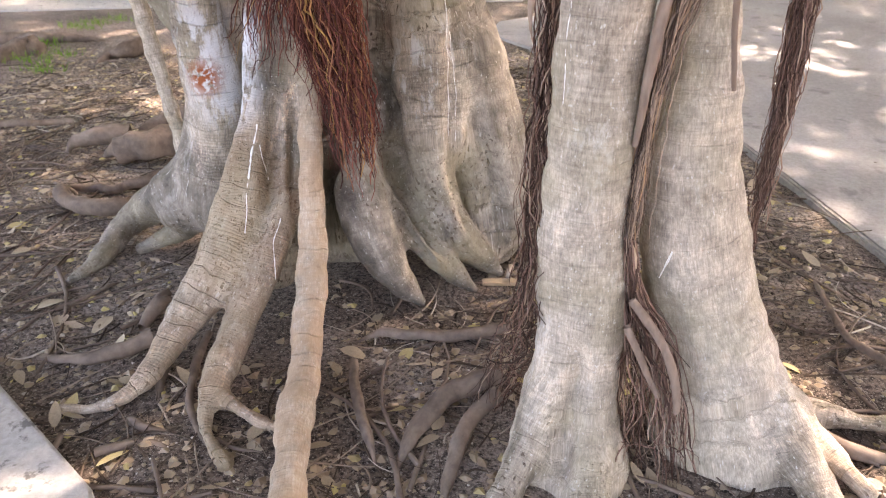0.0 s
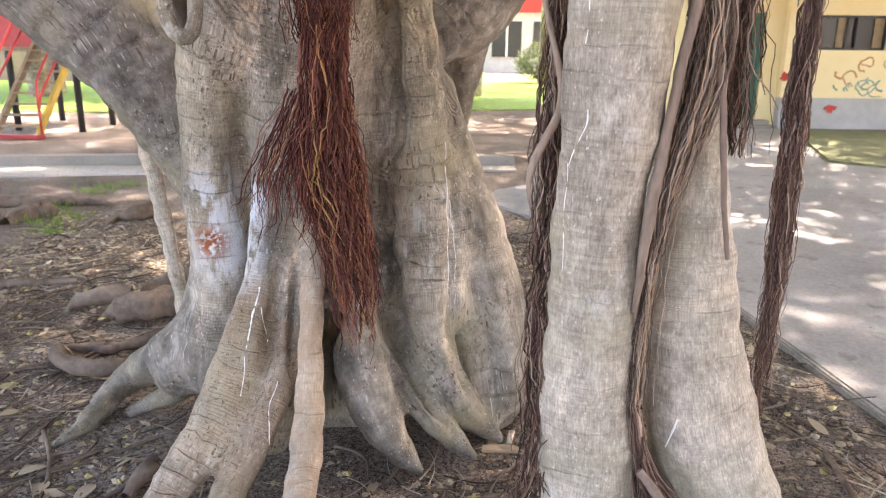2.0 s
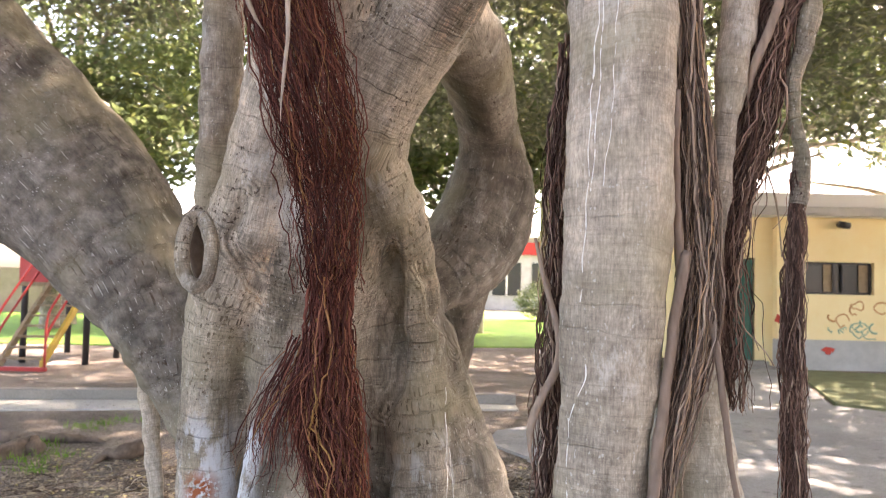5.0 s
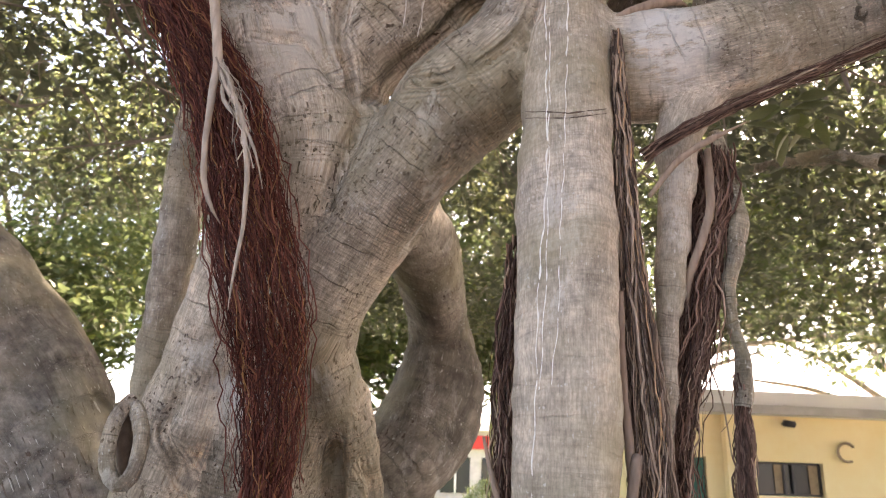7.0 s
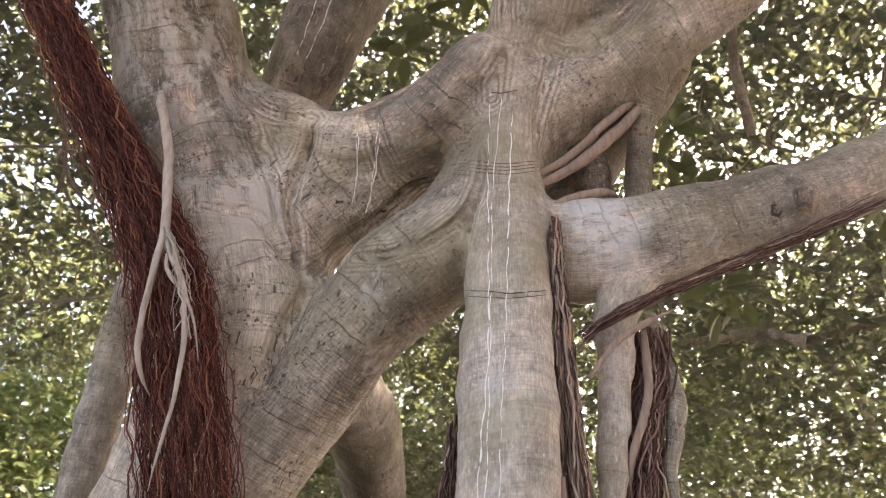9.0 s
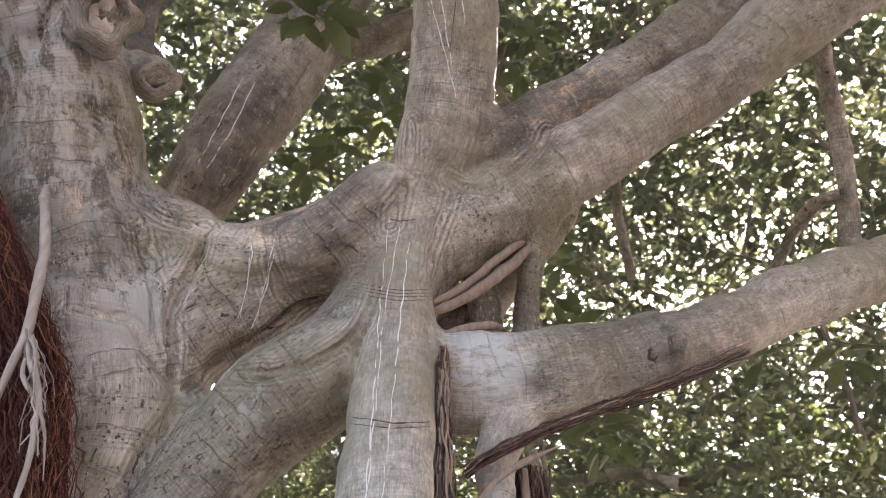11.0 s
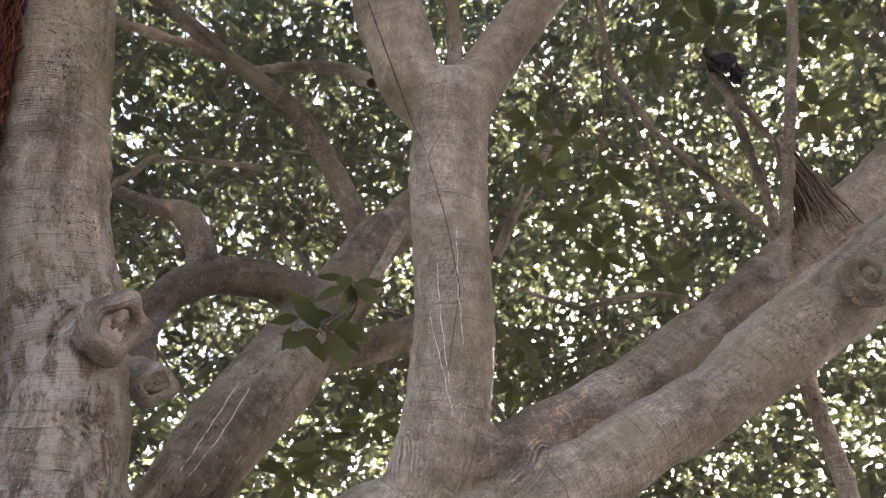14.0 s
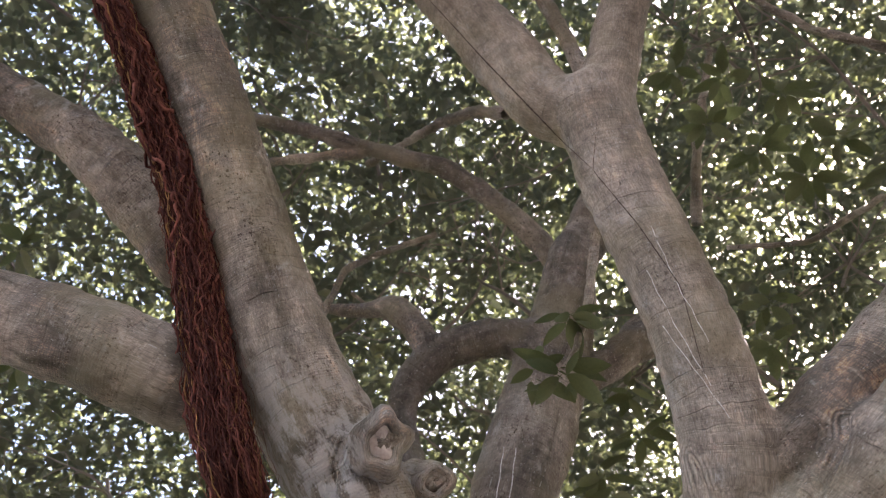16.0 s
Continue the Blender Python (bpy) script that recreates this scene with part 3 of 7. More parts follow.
limb(0.06, 0.0, 0.0, (-0.89, 1.85, 4.23, 0.102), (-0.78, 1.78, 4.14, 0.090))  # knot1
limb(0.03, 0.0, 0.0, (-0.66, 2.09, 4.23, 0.086), (-0.60, 2.05, 4.19, 0.075))  # knot2
limb(0.03, 0.0, 0.0, (0.81, 2.10, 3.60, 0.059), (0.88, 2.14, 3.43, 0.062), (0.90, 2.19, 3.26, 0.064))  # smallA
limb(0.03, 0.0, 0.0, (1.08, 1.89, 3.76, 0.060), (1.02, 2.01, 3.56, 0.047), (1.01, 2.07, 3.36, 0.043), (1.00, 2.07, 3.18, 0.047))  # smallB
limb(0.03, 0.0, 0.0, (1.20, 1.88, 3.92, 0.053), (1.17, 2.02, 3.80, 0.068), (0.92, 2.30, 3.56, 0.114), (0.83, 2.33, 3.37, 0.129))  # smallC
limb(0.03, 0.0, 0.0, (2.47, 1.80, 3.70, 0.042), (2.55, 1.75, 3.98, 0.045), (2.39, 1.52, 4.16, 0.042), (2.33, 1.39, 4.44, 0.040), (2.28, 1.28, 4.73, 0.036), (2.19, 0.96, 5.15, 0.036), (2.15, 0.49, 5.63, 0.035), (2.17, 0.02, 6.23, 0.034), (2.15, -0.55, 6.95, 0.032), (2.10, -1.25, 7.75, 0.030))  # thinR
limb(0.03, 0.0, 0.8, (0.94, 1.95, 2.90, 0.075), (0.79, 1.92, 2.69, 0.079), (0.80, 1.92, 2.50, 0.040), (0.79, 1.92, 2.48, 0.040), (0.73, 1.90, 2.12, 0.037), (0.70, 1.90, 1.88, 0.030), (0.69, 1.90, 1.73, 0.033))  # stemH
limb(0.02, 0.0, 0.8, (0.26, 1.95, 1.24, 0.024), (0.29, 1.97, 1.34, 0.031), (0.30, 1.98, 1.68, 0.034), (0.30, 1.98, 1.72, 0.034), (0.30, 1.98, 1.94, 0.035), (0.32, 2.00, 2.27, 0.023))  # stemJ
limb(0.03, 0.0, -0.4, (-0.90, 2.80, 3.14, 0.071), (-0.94, 2.90, 2.95, 0.077), (-0.95, 2.95, 2.53, 0.085), (-0.96, 3.00, 2.18, 0.079), (-1.00, 3.05, 2.14, 0.082), (-1.01, 3.10, 1.80, 0.073))  # stemZ
limb(0.06, 0.0, -0.5, (-0.00, 2.51, 5.57, 0.141), (-0.14, 2.36, 5.67, 0.140), (-0.40, 2.33, 5.67, 0.125), (-0.73, 2.34, 5.50, 0.112), (-0.88, 2.41, 5.30, 0.095), (-0.87, 2.46, 5.02, 0.072), (-0.76, 2.44, 4.67, 0.061))  # archT
limb(0.04, 0.0, 0.0, (-0.73, 2.32, 5.52, 0.086), (-0.86, 2.23, 5.78, 0.093), (-0.97, 2.18, 5.90, 0.077), (-1.23, 2.29, 6.01, 0.050), (-1.55, 2.31, 6.14, 0.032))  # archStub
limb(0.05, 0.0, -0.3, (0.16, 2.61, 5.50, 0.092), (0.42, 2.59, 5.73, 0.112), (0.68, 2.58, 5.94, 0.117), (0.58, 2.74, 6.08, 0.142), (0.78, 2.75, 6.28, 0.148))  # horR
limb(0.04, 0.0, -0.4, (0.19, 2.42, 6.44, 0.080), (0.05, 2.23, 6.66, 0.088), (-0.27, 2.00, 6.98, 0.079), (-0.68, 1.76, 7.25, 0.074), (-1.22, 1.64, 7.42, 0.065), (-1.77, 1.46, 7.56, 0.058), (-2.31, 1.30, 7.63, 0.052), (-3.16, 1.18, 7.72, 0.045))  # branchU
limb(0.02, 0.0, 0.0, (-1.36, 1.63, 7.40, 0.045), (-1.79, 1.66, 7.49, 0.041), (-2.23, 1.69, 7.55, 0.037))  # branchU2
limb(0.08, 0.0, 0.0, (-1.50, 1.84, 4.48, 0.159), (-1.77, 1.64, 4.47, 0.233), (-2.18, 1.47, 4.58, 0.225), (-2.58, 1.34, 4.62, 0.218), (-3.24, 1.12, 4.67, 0.214), (-4.55, 0.85, 4.77, 0.193))  # limbW
limb(0.05, 0.0, 0.0, (-1.88, 1.40, 5.20, 0.181), (-2.16, 1.10, 5.41, 0.179), (-2.52, 0.83, 5.65, 0.153), (-2.95, 0.56, 5.79, 0.129), (-3.93, -0.05, 5.97, 0.110))  # limbW2
limb(0.07, 0.0, 0.0, (-0.70, 2.38, 3.86, 0.092), (-0.39, 2.28, 3.60, 0.142), (-0.16, 2.23, 3.45, 0.141), (0.03, 2.20, 3.42, 0.150), (0.21, 2.11, 3.48, 0.164), (0.37, 1.97, 3.65, 0.173))  # saddle
limb(0.02, 0.0, 0.0, (-0.67, 1.73, 4.09, 0.027), (-0.68, 1.77, 4.06, 0.027), (-0.71, 1.80, 4.03, 0.027), (-0.75, 1.78, 4.03, 0.027), (-0.78, 1.74, 4.05, 0.027), (-0.77, 1.70, 4.08, 0.027), (-0.74, 1.68, 4.11, 0.027), (-0.70, 1.69, 4.11, 0.027), (-0.67, 1.73, 4.09, 0.027))  # ringA
limb(0.02, 0.0, 0.0, (-0.52, 2.01, 4.17, 0.026), (-0.52, 2.04, 4.13, 0.025), (-0.56, 2.06, 4.11, 0.025), (-0.60, 2.05, 4.11, 0.025), (-0.63, 2.02, 4.13, 0.025), (-0.62, 1.99, 4.16, 0.025), (-0.59, 1.97, 4.18, 0.025), (-0.55, 1.98, 4.19, 0.025), (-0.52, 2.01, 4.17, 0.026))  # ringB
limb(0.02, 0.0, 0.0, (1.42, 1.69, 3.09, 0.015), (1.42, 1.71, 3.07, 0.015), (1.40, 1.73, 3.06, 0.015), (1.39, 1.73, 3.07, 0.015), (1.38, 1.72, 3.10, 0.015), (1.38, 1.69, 3.13, 0.015), (1.39, 1.68, 3.13, 0.015), (1.41, 1.67, 3.12, 0.015), (1.42, 1.69, 3.09, 0.015))  # ringF
limb(0.02, 0.0, 0.0, (2.14, 0.67, 4.47, 0.028), (2.15, 0.71, 4.45, 0.028), (2.13, 0.74, 4.46, 0.028), (2.09, 0.75, 4.48, 0.028), (2.07, 0.73, 4.51, 0.028), (2.06, 0.69, 4.52, 0.028), (2.09, 0.66, 4.51, 0.028), (2.12, 0.65, 4.49, 0.028), (2.14, 0.67, 4.47, 0.028))  # ringP
limb(0.05, 0.0, 0.0, (1.40, 1.84, 3.17, 0.080), (1.40, 1.76, 3.10, 0.066))  # stubF
limb(0.05, 0.0, 0.0, (2.18, 0.78, 4.66, 0.110), (2.13, 0.72, 4.53, 0.081))  # stubP
limb(0.08, 0.0, -0.3, (-0.31, 2.90, 1.87, 0.122), (-0.28, 3.00, 1.60, 0.128), (-0.25, 3.00, 1.23, 0.142))  # fillM
limb(0.06, 0.0, -0.25, (-0.53, 2.82, 1.09, 0.202), (-0.55, 2.78, 1.18, 0.186), (-0.56, 2.74, 0.96, 0.178), (-0.60, 2.70, 0.73, 0.165), (-0.63, 2.64, 0.52, 0.146), (-0.65, 2.56, 0.32, 0.116), (-0.66, 2.50, 0.15, 0.077))  # plate
limb(0.06, 0.0, 0.0, (-0.24, 2.50, 3.31, 0.115), (-0.09, 2.48, 3.24, 0.114), (0.04, 2.42, 3.24, 0.099), (0.17, 2.35, 3.27, 0.089))  # web


def limb_grain(q, frame_u, frame_v, places):
    """The place across and along a limb for some places near it."""
    best = np.full(len(places), 9.0)
    along = np.zeros((len(places), 3), np.float32)
    far = np.r_[0, np.cumsum(np.linalg.norm(np.diff(q[:, :3], axis=0), axis=1))]
    for i in range(len(q) - 1):
        a, ab = q[i, :3], q[i + 1, :3] - q[i, :3]
        rel = places - a
        h = np.clip((rel @ ab) / (ab @ ab + 1e-9), 0, 1)
        off = rel - h[:, None] * ab
        d = np.sqrt(np.einsum("ij,ij->i", off, off)) - (q[i, 3] + h * (q[i + 1, 3] - q[i, 3]))
        m = d < best
        best[m] = d[m]
        along[m] = np.stack([off @ frame_u[i], off @ frame_v[i], far[i] + h * (far[i + 1] - far[i])], 1)[m]
    return along


def fused_wood(limbs, h=0.0168, block=22):
    """One skin over all limbs, blended where they meet."""
    far_off = 0.22
    prepared = []
    for n, (blend, warm, q) in enumerate(limbs):
        _, u, v = frames_along(q[:, :3])
        prepared.append((blend, q.astype(np.float32), u.astype(np.float32), v.astype(np.float32), n * 2.4))
    lo = np.min([q[:, :3].min(0) - q[:, 3].max() for _, _, q in limbs], 0) - 0.05
    hi = np.max([q[:, :3].max(0) + q[:, 3].max() for _, _, q in limbs], 0) + 0.05
    lo[2] = max(lo[2], -0.12)
    spots = np.concatenate([q for _, q, *_ in prepared])
    of = np.repeat(np.arange(len(prepared)), [len(q) for _, q, *_ in prepared])
    first_of = np.searchsorted(of, np.arange(len(prepared)))
    margin = spots[:, 3] * 1.1 + 0.08 + np.array([p[0] for p in prepared], np.float32)[of]
    size = block * h
    counts = np.ceil((hi - lo) / size).astype(int)
    line = np.arange(-1, block + 1)
    local = np.stack(np.meshgrid(line, line, line, indexing="ij"), -1).reshape(-1, 3)
    half = 0.5 * size * math.sqrt(3) + h
    keys_all, verts_all, owner_all, quads_all = [], [], [], []
    corner = np.array(list(np.ndindex(2, 2, 2)))
    edges = [(a, b) for a in range(8) for b in range(8) if a < b and np.abs(corner[a] - corner[b]).sum() == 1]
    big = np.int64(1 << 20)
    for cell in np.ndindex(*counts):
        origin = np.array(cell) * block
        centre = lo + (origin + block / 2) * h
        g = None
        gap = spots[:, :3] - centre.astype(np.float32)
        hits_all = np.nonzero(np.einsum("ij,ij->i", gap, gap) < (half + margin) ** 2)[0]
        for n in np.unique(of[hits_all]):
            blend, q, u, v, seed = prepared[n]
            hit = hits_all[of[hits_all] == n] - first_of[n]
            a, b = max(hit[0] - 1, 0), min(hit[-1] + 2, len(q))
            if g is None:
                places = (lo + (origin + local) * h - centre).astype(np.float32)
                square, middle = (places * places).sum(1), centre.astype(np.float32)
                g = np.full(len(places), far_off, np.float32)
                own = np.full(len(places), -1, np.int16)
            if b - a < 2:
                continue
            d = limb_field_only(q, u, v, seed, a, b, places, square, middle)
            w = np.maximum(blend - np.abs(g - d), 0) / blend
            own[d < g] = n
            g = np.minimum(g, d) - w * w * blend * 0.25
        if g is None or g.min() > 0 or g.max() < 0:
            continue
        m = block + 2
        g3, o3 = g.reshape(m, m, m), own.reshape(m, m, m)
        s3 = g3 < 0
        total = sum(s3[i:i + m - 1, j:j + m - 1, k:k + m - 1].astype(np.uint8) for i, j, k in corner)
        act = np.argwhere((total > 0) & (total < 8))
        if not len(act):
            continue
        gs = [g3[tuple((act + c).T)] for c in corner]
        spot, hits = np.zeros((len(act), 3)), np.zeros(len(act))
        for a, b in edges:
            cut = (gs[a] < 0) != (gs[b] < 0)
            t = np.where(cut, gs[a] / np.where(cut, gs[a] - gs[b], 1), 0)
            spot += cut[:, None] * (corner[a] + t[:, None] * (corner[b] - corner[a]))
            hits += cut
        cell_at = act - 1 + origin + 2
        keys_all.append((cell_at[:, 0] * big + cell_at[:, 1]) * big + cell_at[:, 2])
        verts_all.append(lo + (origin + act - 1 + spot / hits[:, None]) * h)
        near = np.argmin(np.stack(gs, 1), 1)
        owner_all.append(o3[tuple((act + corner[near]).T)])
        for axis in range(3):
            step = np.zeros(3, int)
            step[axis] = 1
            lower = s3[1:m - 1, 1:m - 1, 1:m - 1]
            upper = s3[1 + step[0]:m - 1 + step[0], 1 + step[1]:m - 1 + step[1], 1 + step[2]:m - 1 + step[2]]
            cross = lower != upper
            e = np.argwhere(cross)
            if not len(e):
                continue
            flip = lower[tuple(e.T)]
            b1, b2 = np.zeros(3, int), np.zeros(3, int)
            b1[(axis + 1) % 3], b2[(axis + 2) % 3] = 1, 1
            e = e + origin + 2
            four = [e, e - b1, e - b1 - b2, e - b2]
            ks = np.stack([(c[:, 0] * big + c[:, 1]) * big + c[:, 2] for c in four], 1)
            ks[~flip] = ks[~flip][:, ::-1]
            quads_all.append(ks)
    keys, first = np.unique(np.concatenate(keys_all), return_index=True)
    verts = np.concatenate(verts_all)[first]
    owner = np.concatenate(owner_all)[first]
    quads = np.concatenate(quads_all)
    at = np.searchsorted(keys, quads).clip(0, len(keys) - 1)
    good = (keys[at] == quads).all(1)
    return verts, at[good], owner


def limb_field_only(q, u, v, seed, a, b, places, square, centre):
    """The distance alone, for a stretch of a limb; the places are given from the centre."""
    p = q[a:b - 1, :3] - centre
    ab = q[a + 1:b, :3] - q[a:b - 1, :3]
    ab2 = (ab * ab).sum(1) + np.float32(1e-9)
    along = places @ ab.T - (p * ab).sum(1)
    h = np.clip(along / ab2, 0, 1)
    d = square[:, None] - 2 * (places @ p.T) + (p * p).sum(1) - 2 * h * along + h * h * ab2
    d = np.sqrt(np.maximum(d, 1e-10)) - (q[a:b - 1, 3] + h * (q[a + 1:b, 3] - q[a:b - 1, 3]))
    k = d.argmin(1)
    row = np.arange(len(k))
    best, h = d[row, k], h[row, k]
    off = places - p[k] - h[:, None] * ab[k]
    d2 = np.einsum("ij,ij->i", off, off) + np.float32(1e-8)
    x, y = np.einsum("ij,ij->i", off, u[a + k]), np.einsum("ij,ij->i", off, v[a + k])
    s = (np.r_[0, np.cumsum(np.sqrt(((q[1:, :3] - q[:-1, :3]) ** 2).sum(1)))][a + k] + h * np.sqrt(ab2[k])).astype(np.float32)
    f2, f3 = np.float32(seed) + 0.45 * s, np.float32(1.7 * seed) - 0.6 * s
    xx, yy = x * x, y * y
    two = ((xx - yy) * np.cos(f2) - 2 * x * y * np.sin(f2)) / d2
    three = (x * (xx - 3 * yy) * np.cos(f3) - y * (3 * xx - yy) * np.sin(f3)) / (d2 * np.sqrt(d2))
    radius = q[a + k, 3] + h * (q[a + k + 1, 3] - q[a + k, 3])
    return best - radius * (0.05 * two + 0.035 * three)


def lumps(p, waves, seed):
    """Smooth random hills over places: a sum of sines in random directions."""
    rng = np.random.RandomState(seed)
    out = np.zeros(len(p))
    for length, size in waves:
        for _ in range(5):
            k = rng.normal(size=3)
            k *= 2 * np.pi / length / np.linalg.norm(k)
            out += size / 2.2 * np.sin(p @ k + rng.uniform(0, 6.28))
    return out


def vertex_normals(verts, quads):
    a, b = verts[quads[:, 2]] - verts[quads[:, 0]], verts[quads[:, 3]] - verts[quads[:, 1]]
    fn = np.cross(a, b)
    out = np.zeros_like(verts)
    for i in range(quads.shape[1]):
        np.add.at(out, quads[:, i], fn)
    return out / (np.linalg.norm(out, axis=1, keepdims=True) + 1e-12)


GROOVES = []  # hollows pressed into the wood: depth, half width, path
FOLDS = []  # creases that the bark gathers along


def groove(depth, wide, *points):
    GROOVES.append((depth, wide, smooth_path([(*p, 0.0) for p in points], 0.012, 6)[:, :3]))


def crease(depth, wide, *points):
    groove(depth, wide, *points)
    FOLDS.append(GROOVES[-1][2])


def reach_of(places, path, most):
    """How far places lie from a path, and how far along it, from 0 to 1; only those nearer than most."""
    near = np.nonzero(((places > path.min(0) - most) & (places < path.max(0) + most)).all(1))[0]
    best, along = np.full(len(near), 9.0), np.zeros(len(near))
    for k, p in enumerate(path):
        d = np.linalg.norm(places[near] - p, axis=1)
        m = d < best
        best[m], along[m] = d[m], k / (len(path) - 1)
    return near, best, along


# between the columns of the trunk and its buttresses
groove(0.050, 0.028, (-0.78, 2.74, 1.27), (-0.78, 2.77, 1.15), (-0.78, 2.80, 1.02), (-0.75, 2.68, 0.89), (-0.74, 2.60, 0.76), (-0.80, 2.60, 0.60))
groove(0.045, 0.022, (-0.67, 2.67, 1.24), (-0.65, 2.62, 1.10), (-0.67, 2.60, 0.99), (-0.70, 2.58, 0.86))
groove(0.070, 0.026, (-0.61, 2.56, 0.87), (-0.62, 2.53, 0.70), (-0.63, 2.46, 0.55), (-0.65, 2.38, 0.44), (-0.68, 2.30, 0.30))
groove(0.055, 0.020, (-0.55, 2.56, 0.84), (-0.55, 2.51, 0.62), (-0.55, 2.45, 0.47), (-0.56, 2.47, 0.30), (-0.56, 2.45, 0.15))
groove(0.220, 0.050, (-0.43, 2.64, 1.00), (-0.43, 2.65, 0.85), (-0.44, 2.66, 0.70), (-0.45, 2.66, 0.55), (-0.46, 2.75, 0.38), (-0.46, 2.74, 0.22), (-0.45, 2.77, 0.05))
groove(0.100, 0.034, (-0.28, 2.87, 1.12), (-0.24, 2.83, 0.89), (-0.21, 2.74, 0.72), (-0.21, 2.73, 0.59), (-0.17, 2.67, 0.46), (-0.10, 2.61, 0.34), (-0.03, 2.57, 0.22), (0.05, 2.58, 0.10))
groove(0.045, 0.030, (-0.20, 2.60, 0.44), (-0.16, 2.57, 0.33), (-0.10, 2.54, 0.23), (-0.03, 2.54, 0.14))
groove(0.030, 0.035, (0.03, 2.86, 1.10), (0.03, 2.78, 0.85), (0.04, 2.72, 0.60), (0.06, 2.68, 0.40), (0.11, 2.66, 0.25), (0.17, 2.70, 0.14))
groove(0.050, 0.050, (0.13, 2.81, 0.75), (0.18, 2.79, 0.48), (0.21, 2.79, 0.33), (0.23, 2.78, 0.18))
crease(0.085, 0.026, (-0.20, 2.62, 1.86), (-0.21, 2.79, 1.65), (-0.21, 2.85, 1.48), (-0.18, 2.83, 1.38), (-0.19, 2.83, 1.25), (-0.24, 2.87, 1.13))
crease(0.045, 0.030, (-0.70, 2.47, 1.96), (-0.75, 2.50, 1.85), (-0.79, 2.52, 1.79), (-0.74, 2.52, 1.73), (-0.69, 2.56, 1.66), (-0.66, 2.60, 1.56))
crease(0.045, 0.030, (-0.11, 2.73, 1.73), (-0.06, 2.83, 1.65), (-0.04, 2.86, 1.52), (0.00, 3.03, 1.47), (0.04, 3.00, 1.38))
groove(0.070, 0.032, (0.375, 1.60, 0.40), (0.365, 1.57, 0.30), (0.350, 1.54, 0.20), (0.330, 1.51, 0.11), (0.310, 1.47, 0.03))
groove(0.030, 0.030, (0.60, 1.70, 0.55), (0.66, 1.66, 0.38), (0.72, 1.62, 0.20), (0.74, 1.58, 0.05))
groove(0.020, 0.060, (-0.56, 2.50, 1.60), (-0.60, 2.55, 1.40), (-0.60, 2.58, 1.20))
# where the great limbs part
crease(0.030, 0.020, (-0.56, 2.18, 3.70), (-0.50, 2.16, 3.61), (-0.41, 2.14, 3.52), (-0.31, 2.12, 3.49), (-0.22, 2.09, 3.48))
crease(0.068, 0.023, (-0.23, 2.11, 3.50), (-0.22, 2.11, 3.40), (-0.26, 2.14, 3.30), (-0.26, 2.16, 3.13), (-0.22, 2.20, 3.02), (-0.19, 2.21, 2.91), (-0.15, 2.23, 2.86))
crease(0.038, 0.020, (-0.19, 2.22, 2.88), (-0.11, 2.33, 3.02), (0.01, 2.31, 3.14), (0.09, 2.26, 3.22), (0.17, 2.21, 3.31), (0.27, 2.20, 3.36))
crease(0.042, 0.022, (-0.15, 2.23, 2.90), (-0.18, 2.20, 2.78), (-0.22, 2.19, 2.66), (-0.25, 2.21, 2.55), (-0.27, 2.22, 2.46))
crease(0.033, 0.020, (-0.02, 2.08, 2.90), (0.09, 2.00, 2.87), (0.21, 1.95, 2.90), (0.31, 1.92, 2.98), (0.36, 1.90, 3.06))
crease(0.039, 0.022, (-0.56, 2.12, 3.06), (-0.44, 2.13, 3.07), (-0.37, 2.14, 3.08), (-0.32, 2.15, 3.02), (-0.26, 2.17, 2.95), (-0.20, 2.21, 2.90))
crease(0.027, 0.016, (-0.45, 2.18, 3.48), (-0.40, 2.19, 3.38), (-0.33, 2.15, 3.21), (-0.29, 2.15, 3.07), (-0.24, 2.18, 2.96))
crease(0.024, 0.018, (-0.01, 2.06, 3.52), (0.02, 2.06, 3.36), (0.08, 2.14, 3.28), (0.13, 2.20, 3.28))
crease(0.045, 0.020, (0.33, 2.00, 2.78), (0.32, 1.94, 2.87), (0.33, 1.91, 2.99), (0.36, 1.89, 3.10), (0.38, 1.88, 3.26))
crease(0.033, 0.018, (-0.80, 1.95, 3.90), (-0.74, 1.99, 3.80), (-0.63, 2.06, 3.79), (-0.59, 2.12, 3.72))
crease(0.033, 0.020, (-0.95, 1.88, 3.90), (-0.94, 1.82, 4.03), (-0.89, 1.74, 4.15), (-0.84, 1.76, 4.30))
crease(0.045, 0.020, (0.62, 1.86, 3.77), (0.70, 1.84, 3.73), (0.77, 1.81, 3.72), (0.87, 1.75, 3.83), (0.97, 1.69, 3.95), (1.02, 1.71, 4.05))
crease(0.030, 0.020, (0.65, 1.86, 3.76), (0.60, 1.84, 3.55), (0.57, 1.85, 3.39), (0.55, 1.85, 3.21))
crease(0.022, 0.016, (0.45, 1.79, 3.97), (0.46, 1.86, 3.82), (0.42, 1.84, 3.62), (0.40, 1.84, 3.46))

fig = base("fig_tree", -0.4, 2.9, 0.0, "huge old fig tree with grey bark, buttresses and aerial roots", "tree")
verts, quads, owner = fused_wood(WOOD_LIMBS)
normal = vertex_normals(verts, quads)
verts = verts + normal * lumps(verts, ((0.30, 0.006), (0.12, 0.0035), (0.055, 0.0016)), 3)[:, None]
pressed = np.zeros(len(verts))
for depth, wide, path in GROOVES:
    near, gap, along = reach_of(verts, path, 3 * wide)
    pressed[near] = np.maximum(pressed[near], depth * np.exp(-(gap / wide) ** 2) * np.minimum(1.0, 5.0 * np.minimum(along + 0.04, 1.04 - along)))
fold_at = np.full(len(verts), 1.0)
